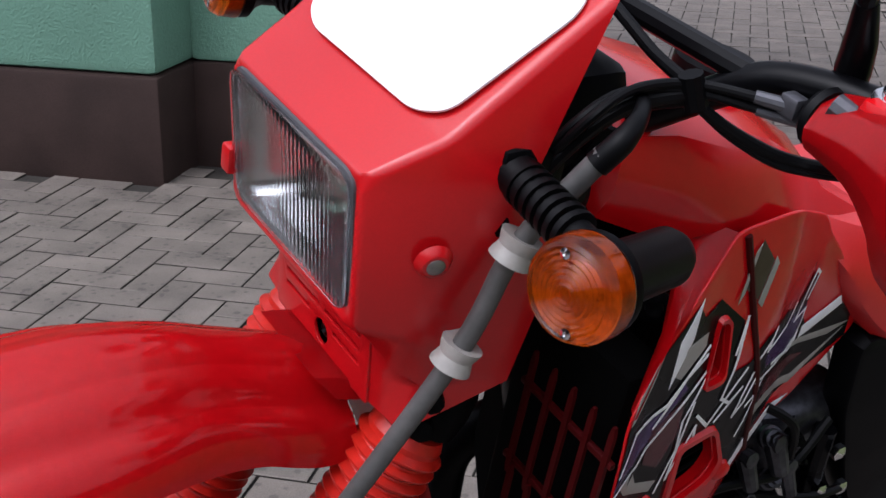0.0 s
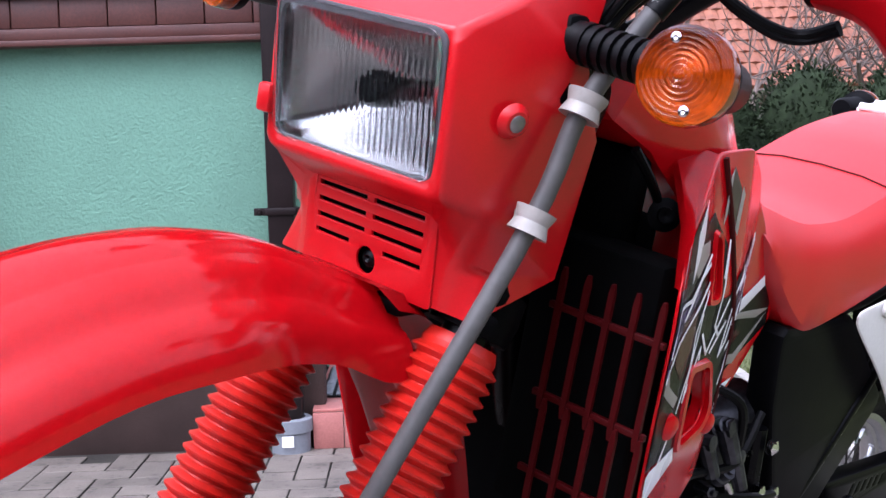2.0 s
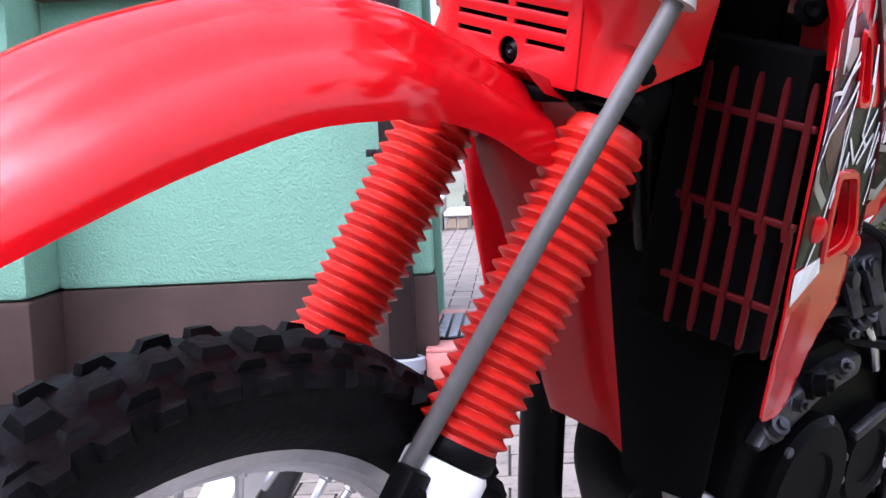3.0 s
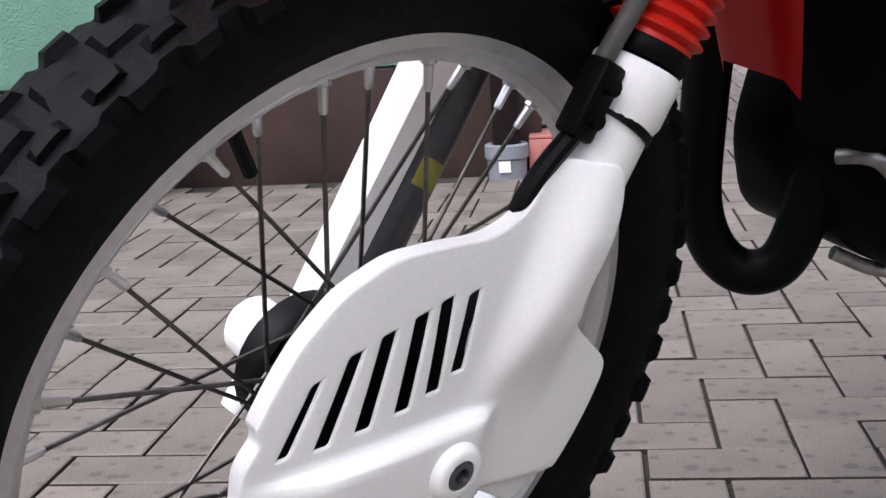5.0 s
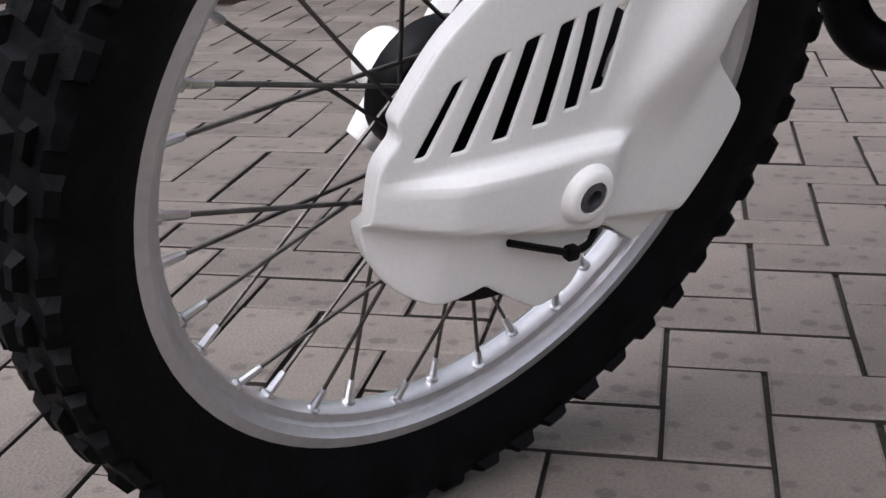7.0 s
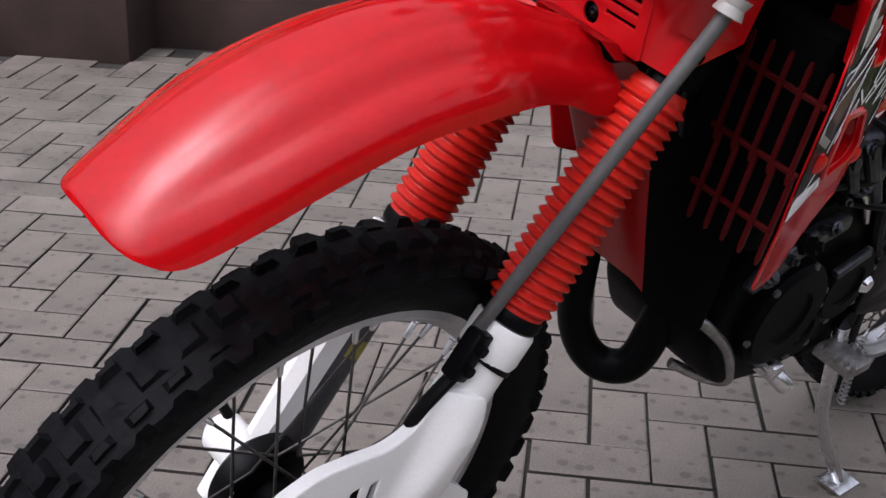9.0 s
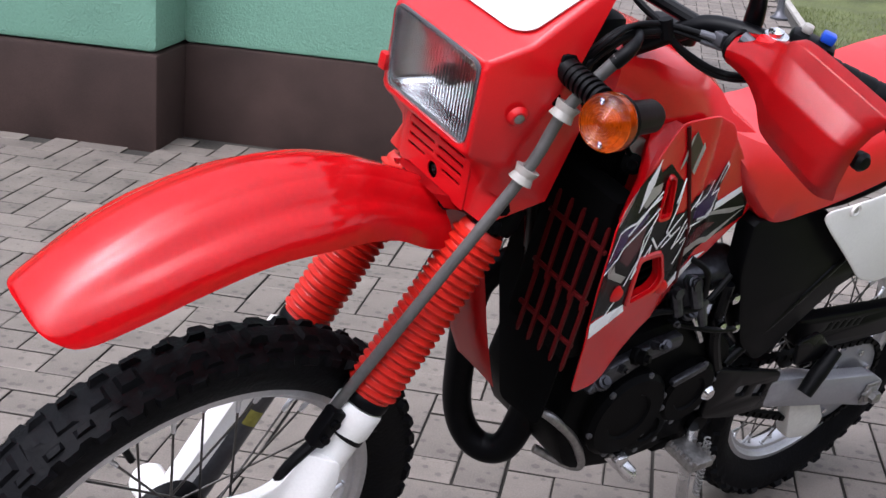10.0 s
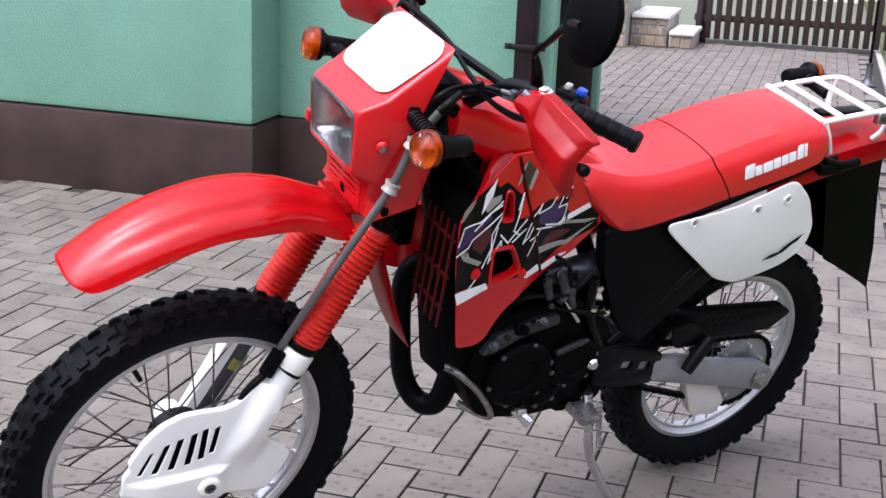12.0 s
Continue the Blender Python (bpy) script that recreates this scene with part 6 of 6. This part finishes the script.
bm = flat_plate(rounded([(1.06, 0.540), (1.127, 0.534), (1.401, 0.508), (1.431, 0.489), (1.378, 0.452), (1.187, 0.460), (1.096, 0.478)], 0.008, 3), [rounded([(1.160 + k * 0.022, 0.521 - k * 0.002), (1.168 + k * 0.022, 0.521 - k * 0.002), (1.158 + k * 0.022, 0.503 - k * 0.002), (1.150 + k * 0.022, 0.503 - k * 0.002)], 0.002, 2)[::-1] for k in range(6)], 0.028, 0.004, 0.0, lambda u, v, w: V(u, -0.075 - w * 0.014, v))
part("chain_guard", bm, BLACK, bike, "black slotted chain guard")
bm = flat_plate(rounded([(1.160, 0.350), (1.241, 0.335), (1.31, 0.248), (1.288, 0.218), (1.214, 0.234)], 0.012, 3), (), 0.03, 0.005, 0.0, lambda u, v, w: V(u, -0.072 - w * 0.015, v))
part("chain_guide", bm, WHITE_WARM, bike, "off-white plastic chain guide")
bm = bmesh.new()
tube(bm, [V(1.095, -0.135, 0.412), V(1.12, -0.13, 0.45), V(1.15, -0.125, 0.488)], [0.014, 0.016, 0.013], 14)
part("passenger_peg", bm, RUBBER, bike, "folded black rubber passenger foot peg")
bm = flat_plate(rounded([(1.04, 0.52), (1.09, 0.53), (1.14, 0.49), (1.13, 0.47), (1.06, 0.47)], 0.01, 3), (), 0.01, 0.003, 0.0, lambda u, v, w: V(u, -0.112 - w * 0.005, v))
part("peg_hanger", bm, PAINT, bike, "black foot peg hanger")
bm = bmesh.new()
tube(bm, [V(1.0, 0, 0.50), V(1.05, 0, 0.66), V(1.08, 0, 0.80)], 0.03, 14)
part("rear_shock", bm, PAINT, bike)

# tail: rear fender, flap, rack, lamp and indicators
bm = bmesh.new()
rows = []
for p in curve_points([V(1.20, 0.875, 0.105), V(1.33, 0.905, 0.105), V(1.45, 0.925, 0.10), V(1.58, 0.938, 0.09), V(1.66, 0.93, 0.075)], 5):
    x, z, hw = p
    rows.append([V(x, f * hw, z - g) for f, g in ((-1, 0.05), (-0.97, 0.03), (-0.85, 0.008), (-0.5, 0.0), (0, -0.003), (0.5, 0.0), (0.85, 0.008), (0.97, 0.03), (1, 0.05))])
loft(bm, rows, False, False)
bmesh.ops.solidify(bm, geom=bm.faces[:], thickness=0.003)
tail = part("rear_fender", bm, RED, bike, "red rear fender under the rack", 45)
bm = bmesh.new()
FLAP = [((1.385, 0.885), (1.56, 0.905)), ((1.42, 0.80), (1.585, 0.82)), ((1.455, 0.71), (1.622, 0.72)), ((1.488, 0.625), (1.655, 0.64)), ((1.53, 0.605), (1.672, 0.58)), ((1.66, 0.535), (1.69, 0.515))]
rows = [[V(xa, -0.082, za), V((xa + xb) / 2, -0.084, (za + zb) / 2), V(xb, -0.082, zb), V(xb + 0.006, -0.04, zb), V(xb + 0.008, 0, zb), V(xb + 0.006, 0.04, zb), V(xb, 0.082, zb), V((xa + xb) / 2, 0.084, (za + zb) / 2), V(xa, 0.082, za)] for (xa, za), (xb, zb) in FLAP]
loft(bm, rows, False, False)
bmesh.ops.solidify(bm, geom=bm.faces[:], thickness=0.004)
part("mud_flap", bm, RUBBER, tail, "long black rubber mud flap")
bm = bmesh.new()
box(bm, (1.64, -0.06, 0.86), (1.68, 0.06, 0.93), 0.01)
part("tail_lamp", bm, AMBER_BACK, tail, "small tail lamp")
rack = None
for nm, pts in (("rack_hoop", [(1.315, -0.09, 0.992), (1.43, -0.094, 1.006), (1.51, -0.090, 1.010), (1.542, -0.068, 1.010), (1.552, 0, 1.010), (1.552, 0.068, 1.010), (1.526, 0.090, 1.009), (1.43, 0.094, 1.002), (1.325, 0.09, 0.993)]),
                ("rack_bar", [(1.315, -0.09, 0.994), (1.31, 0, 1.000), (1.315, 0.09, 0.998)]), ("rack_bar", [(1.372, -0.092, 1.000), (1.372, 0.092, 1.002)]), ("rack_bar", [(1.462, -0.092, 1.008), (1.462, 0.092, 1.008)]),
                ("rack_leg", [(1.320, -0.09, 0.994), (1.345, -0.094, 0.955), (1.37, -0.09, 0.915)]), ("rack_leg", [(1.320, 0.09, 0.994), (1.345, 0.094, 0.955), (1.37, 0.09, 0.915)]), ("rack_leg", [(1.53, -0.088, 1.012), (1.525, -0.085, 0.96), (1.52, -0.07, 0.93)]), ("rack_leg", [(1.53, 0.088, 1.012), (1.525, 0.085, 0.96), (1.52, 0.07, 0.93)])):
    bm = bmesh.new()
    tube(bm, [V(*p) for p in pts], 0.0062, 10)
    ob = part(nm, bm, WHITE, rack or bike, "" if rack else "white tubular luggage rack behind the seat")
    rack = rack or ob
bm = bmesh.new()
box(bm, (1.38, -0.03, 0.972), (1.54, 0.0, 0.982), 0.004)
part("rack_strap", bm, RUBBER, rack, "black strap under the rack")
bm = bmesh.new()
box(bm, (1.47, -0.108, 0.982), (1.55, -0.09, 1.012), 0.004)
part("helmet_lock", bm, ALU, rack, "bright lock bracket")
for s in (-1, 1):
    indicator(V(1.552, s * 0.185, 0.975), s, (1, s * 0.05, 0), (1.53, s * 0.10, 0.965), "rear_indicator")
bm = bmesh.new()
tube(bm, [V(1.35, -0.10, 0.90), V(1.39, -0.115, 0.895), V(1.44, -0.115, 0.90)], 0.011, 10)
box(bm, (1.33, -0.12, 0.875), (1.40, -0.10, 0.898), 0.004)
part("grab_bracket", bm, ENGINE, bike)

# handlebar and controls
def mirrored(pts, s):
    return [V(x, s * y, z) for x, y, z in pts]


bm = bmesh.new()
half = [(0.385, 0.0, 1.075), (0.388, 0.05, 1.075), (0.40, 0.085, 1.085), (0.416, 0.140, 1.132), (0.430, 0.180, 1.158), (0.460, 0.262, 1.164), (0.537, 0.383, 1.144)]
tube(bm, mirrored(half[::-1], -1) + mirrored(half[1:], 1), 0.0112, 14)
bar = part("handlebar", bm, PAINT, bike, "black steel handlebar with a cross brace")
bar.location = BAR_SHIFT
bm = bmesh.new()
tube(bm, [V(0.425, -0.165, 1.150), V(0.408, -0.08, 1.156), V(0.405, 0, 1.156), V(0.408, 0.08, 1.156), V(0.425, 0.165, 1.150)], 0.0085, 10)
part("cross_brace", bm, PAINT, bar)
for s in (-1, 1):
    bm = bmesh.new()
    a, b = V(0.4685, s * 0.2875, 1.161), V(0.5375, s * 0.3845, 1.144)
    d = (b - a).normalized()
    prof = [(0.0115, 0), (0.019, 0), (0.019, 0.004)]
    for k in range(5):
        prof += [(0.0165, 0.006 + k * 0.021), (0.0168, 0.023 + k * 0.021), (0.0158, 0.0245 + k * 0.021), (0.0158, 0.0265 + k * 0.021)]
    prof += [(0.0185, 0.112), (0.019, 0.118), (0.016, 0.124), (0, 0.124)]
    lathe(bm, prof, a, d, 24)
    part("grip", bm, RUBBER, bar, "black rubber handlebar grip")
    bm = bmesh.new()
    m = Matrix.Translation(V(0.483, s * 0.264, 1.160)) @ d.to_track_quat("X", "Z").to_matrix().to_4x4()
    box(bm, (-0.026, -0.017, -0.02), (0.026, 0.017, 0.022), 0.006, m)
    sw = part("switch_box", bm, BLACK, bar, "black switch box with a blue and a grey button")
    bm = bmesh.new()
    box(bm, (0.004, -0.008, 0.022), (0.02, 0.008, 0.034), 0.003, m)
    part("blue_button", bm, BLUE, sw, "blue rocker button")
    bm = bmesh.new()
    box(bm, (-0.018, -0.007, 0.022), (-0.006, 0.007, 0.032), 0.003, m)
    part("grey_button", bm, CLIP, sw)
    bm = bmesh.new()
    tube(bm, mirrored([(0.418, 0.225, 1.165), (0.430, 0.27, 1.155), (0.438, 0.32, 1.148), (0.440, 0.37, 1.142)], s), [0.008, 0.006, 0.005, 0.006], 10)
    part("lever", bm, PLATE, bar, "grey hand lever behind the guard")
    # hand guard: columns from the collar outwards, each from its back rim down to its lower lip
    GUARD = (((0.450, 0.216, 1.163), (0.433, 0.214, 1.164), (0.415, 0.215, 1.158), (0.404, 0.217, 1.146), (0.406, 0.217, 1.138), (0.412, 0.2165, 1.130), (0.424, 0.2165, 1.126)),
             ((0.452, 0.250, 1.170), (0.432, 0.250, 1.172), (0.412, 0.251, 1.166), (0.399, 0.252, 1.152), (0.400, 0.253, 1.140), (0.407, 0.253, 1.126), (0.420, 0.253, 1.120)),
             ((0.430, 0.279, 1.182), (0.411, 0.279, 1.182), (0.402, 0.280, 1.170), (0.391, 0.283, 1.151), (0.394, 0.281, 1.132), (0.404, 0.278, 1.111), (0.418, 0.280, 1.098)),
             ((0.413, 0.306, 1.197), (0.397, 0.304, 1.194), (0.3934, 0.302, 1.178), (0.377, 0.317, 1.149), (0.386, 0.305, 1.120), (0.404, 0.292, 1.096), (0.418, 0.288, 1.081)),
             ((0.417, 0.362, 1.188), (0.401, 0.359, 1.184), (0.396, 0.350, 1.166), (0.378, 0.360, 1.141), (0.381, 0.352, 1.110), (0.392, 0.342, 1.089), (0.410, 0.335, 1.071)),
             ((0.421, 0.418, 1.176), (0.407, 0.417, 1.171), (0.400, 0.402, 1.153), (0.381, 0.402, 1.133), (0.382, 0.399, 1.108), (0.387, 0.392, 1.080), (0.402, 0.3845, 1.064)),
             ((0.424, 0.426, 1.166), (0.413, 0.424, 1.162), (0.411, 0.414, 1.146), (0.403, 0.410, 1.128), (0.406, 0.406, 1.104), (0.411, 0.402, 1.080), (0.425, 0.3965, 1.059)))
    runs = [curve_points([V(x, s * y, z) for x, y, z in line], 5) for line in zip(*GUARD)]
    rows = []
    for col in zip(*runs):
        row = [col[0]]
        for p, q, w in zip(col, col[1:], col[2:]):
            row += [q + (p - q) * 0.10, q + (p - q) * 0.03 + (w - q) * 0.03, q + (w - q) * 0.10]
        rows.append(row + [col[-1]])
    bm = bmesh.new()
    loft(bm, rows, False, False)
    bmesh.ops.solidify(bm, geom=bm.faces[:], thickness=0.004 * s)
    guard = part("hand_guard", bm, RED_COWL, bike, "red plastic hand guard with a recessed panel", 60)
    bm = bmesh.new()
    lathe(bm, [(0.010, -0.003), (0.019, -0.003), (0.020, 0.002), (0.017, 0.006), (0.010, 0.006)], V(0.428, s * 0.213, 1.146), (0.1, -s, 0), 18)
    part("guard_gaiter", bm, RUBBER, guard, "black rubber ring in the guard's mouth")
    bm = bmesh.new()
    box(bm, (0.420, s * 0.249 - 0.015, 1.146), (0.454, s * 0.249 + 0.015, 1.1735), 0.007)
    part("guard_clamp", bm, RED, guard)
    bm = bmesh.new()
    lathe(bm, [(0, 0), (0.0145, 0), (0.0145, 0.002), (0.0085, 0.003), (0.0085, 0.008), (0.004, 0.010), (0, 0.009)], V(0.437, s * 0.2475, 1.1725), (-0.22, 0, 0.97), 20)
    part("guard_bolt", bm, CHROME, guard, "bright bolt with a wide washer")
    bm = bmesh.new()
    lathe(bm, [(0, -0.012), (0.006, -0.012), (0.010, 0.000), (0.0105, 0.008), (0.007, 0.012), (0, 0.0125)], V(0.421, s * 0.4035, 1.1135), (-0.2, s, 0.1), 16)
    part("guard_knob", bm, RUBBER, guard, "black rubber knob")
    # mirror
    bm = bmesh.new()
    tube(bm, mirrored([(0.458, 0.204, 1.158), (0.452, 0.206, 1.175), (0.445, 0.209, 1.195), (0.432, 0.213, 1.223)], s), [0.0095, 0.0115, 0.0105, 0.007], 12)
    tube(bm, mirrored([(0.433, 0.213, 1.220), (0.426, 0.220, 1.236), (0.414, 0.262, 1.268), (0.388, 0.33, 1.322), (0.350, 0.39, 1.350), (0.338, 0.425, 1.360)], s), [0.006, 0.006, 0.0055, 0.007, 0.009, 0.006], 10)
    mir = part("mirror", bm, PAINT, bike, "round black rear-view mirror on a bent stem")
    mir.location = BAR_SHIFT
    bm = bmesh.new()
    lathe(bm, [(0, 0.028), (0.025, 0.026), (0.05, 0.018), (0.064, 0.006), (0.066, -0.004), (0.062, -0.007), (0, -0.007)], V(0.366, s * 0.415, 1.362), (-1, -s * 0.1, 0.15), 36)
    head = part("mirror_head", bm, MATT_BLACK, mir)
    bm = bmesh.new()
    lathe(bm, [(0, 0.0071), (0.054, 0.0071), (0.054, 0.0085), (0, 0.0085)], V(0.366, s * 0.415, 1.362), (1, s * 0.1, -0.15), 36)
    part("mirror_glass", bm, CHROME, head, "silver mirror glass")

# cables
CABLES = [
    ([(0.430, -0.207, 1.150), (0.408, -0.185, 1.150), (0.381, -0.150, 1.147), (0.345, -0.138, 1.142), (0.314, -0.138, 1.126), (0.310, -0.11, 1.08)], 0.0033),
    ([(0.430, -0.205, 1.141), (0.408, -0.180, 1.142), (0.380, -0.149, 1.142), (0.342, -0.132, 1.137), (0.312, -0.128, 1.118), (0.308, -0.10, 1.07)], 0.0035),
    ([(0.384, -0.150, 1.140), (0.350, -0.135, 1.130), (0.322, -0.128, 1.110), (0.306, -0.115, 1.075)], 0.0052),
    ([(0.386, -0.152, 1.136), (0.356, -0.128, 1.122), (0.330, -0.118, 1.098), (0.318, -0.10, 1.06)], 0.0038),
    ([(0.378, -0.150, 1.141), (0.398, -0.166, 1.125), (0.425, -0.187, 1.112), (0.442, -0.205, 1.110), (0.440, -0.232, 1.121)], 0.0042),
    ([(0.384, -0.150, 1.137), (0.402, -0.168, 1.120), (0.428, -0.190, 1.106), (0.444, -0.209, 1.106), (0.442, -0.234, 1.117)], 0.0032),
    ([(0.380, -0.148, 1.146), (0.385, -0.110, 1.148), (0.390, -0.070, 1.156), (0.398, 0.0, 1.169), (0.410, 0.10, 1.169), (0.42, 0.20, 1.162)], 0.0045),
    ([(0.185, 0.13, 0.61), (0.215, 0.128, 0.66), (0.275, 0.125, 0.78), (0.30, 0.11, 0.90)], 0.006),
    ([(0.06, 0.11, 0.40), (0.105, 0.125, 0.48), (0.16, 0.135, 0.58), (0.185, 0.13, 0.61)], 0.0055),
]
for pts, r in CABLES:
    bm = bmesh.new()
    tube(bm, [V(*p) for p in pts], r, 10)
    part("cable", bm, RUBBER, bike, "black control cable").location = BAR_SHIFT if pts[0][2] > 1 else V(0, 0, 0)
bm = bmesh.new()
tube(bm, [V(0.386, -0.154, 1.132), V(0.379, -0.148, 1.153)], 0.0080, 10)
part("cable_band", bm, RUBBER, bike).location = BAR_SHIFT
bm = bmesh.new()
tube(bm, [V(0.404, -0.180, 1.150), V(0.421, -0.201, 1.150)], [0.0042, 0.0050], 10)
box(bm, (-0.006, -0.007, -0.006), (0.006, 0.007, 0.008), 0.002, Matrix.Translation((0.418, -0.198, 1.150)))
tube(bm, [V(0.408, -0.181, 1.141), V(0.434, -0.210, 1.140)], [0.0036, 0.0042], 10)
part("cable_adjuster", bm, PLATE, bike, "steel cable adjuster").location = BAR_SHIFT
bm = bmesh.new()
box(bm, (0.34, -0.085, 1.05), (0.40, 0.085, 1.13), 0.015)
part("instrument_panel", bm, BLACK, bike, "black instrument panel behind the cowl").location = FRONT_SHIFT


# ---- paving stones ----
def paver_mesh(sx, sy):
    """One chamfered concrete paver with its corner at the origin; the joints stay 6 mm wide."""
    g, c, d = 0.0029, 0.0030, 0.03
    bm = bmesh.new()
    rings = []
    for inset, z in ((g, -d), (g, -c * 0.6), (g + c, 0.0)):
        rings.append([V(inset, inset, z), V(sx - inset, inset, z), V(sx - inset, sy - inset, z), V(inset, sy - inset, z)])
    vs = [[bm.verts.new(p) for p in r] for r in rings]
    for a, b in zip(vs, vs[1:]):
        for i in range(4):
            bm.faces.new((a[i], a[(i + 1) % 4], b[(i + 1) % 4], b[i]))
    bm.faces.new(vs[-1])
    me = bpy.data.meshes.new("paver")
    bm.to_mesh(me)
    bm.free()
    me.materials.append(PAVER)
    me.materials.append(JOINT)
    for p in me.polygons[:4]:
        p.material_index = 1
    return me


upright, lying = paver_mesh(0.1, 0.2), paver_mesh(0.2, 0.1)
rnd = random.Random(11)
spots = []
for n in range(-70, 15):
    for k in range(-40, 60):
        for me, sx, sy, dy in ((upright, 0.1, 0.2, 0.0), (lying, 0.2, 0.1, 0.2)):
            x, y = 0.1 * n, -0.1 * n + 0.4 * k + dy
            if -4.2 < x and x + sx < 1.475 and -3.2 < y < 11.0 and not (y + sy > 2.86 and x + sx < -1.38) and not (3.05 < y + sy and y < 4.7 and x < -0.1):
                spots.append(((x + sx / 2 - 0.1) ** 2 + (y + sy / 2 - 0.75) ** 2, x, y, me))
spots.sort(key=lambda s: s[0])
for _, x, y, me in spots[:300]:
    ob = new("paver", me)
    ob.parent = pavement
    ob.location = (x + rnd.uniform(-1, 1) * 0.0012, y + rnd.uniform(-1, 1) * 0.0012, rnd.uniform(-0.0012, 0.0012))
    ob.rotation_euler = (rnd.uniform(-1, 1) * 0.006, rnd.uniform(-1, 1) * 0.006, rnd.uniform(-1, 1) * 0.004)
verts, faces = [], []
for _, x, y, me in spots[300:]:
    base, z = len(verts), rnd.uniform(-0.0012, 0.0012)
    verts += [(v.co.x + x, v.co.y + y, v.co.z + z) for v in me.vertices]
    faces += [[base + i for i in p.vertices] for p in me.polygons]
me = bpy.data.meshes.new("paver_field")
me.from_pydata(verts, [], faces)
me.materials.append(PAVER)
me.materials.append(JOINT)
for i, p in enumerate(me.polygons):
    p.material_index = 1 if i % 9 < 4 else 0
field = new("paver_field", me)
field.parent = pavement
tagged(field, kind="stuff")
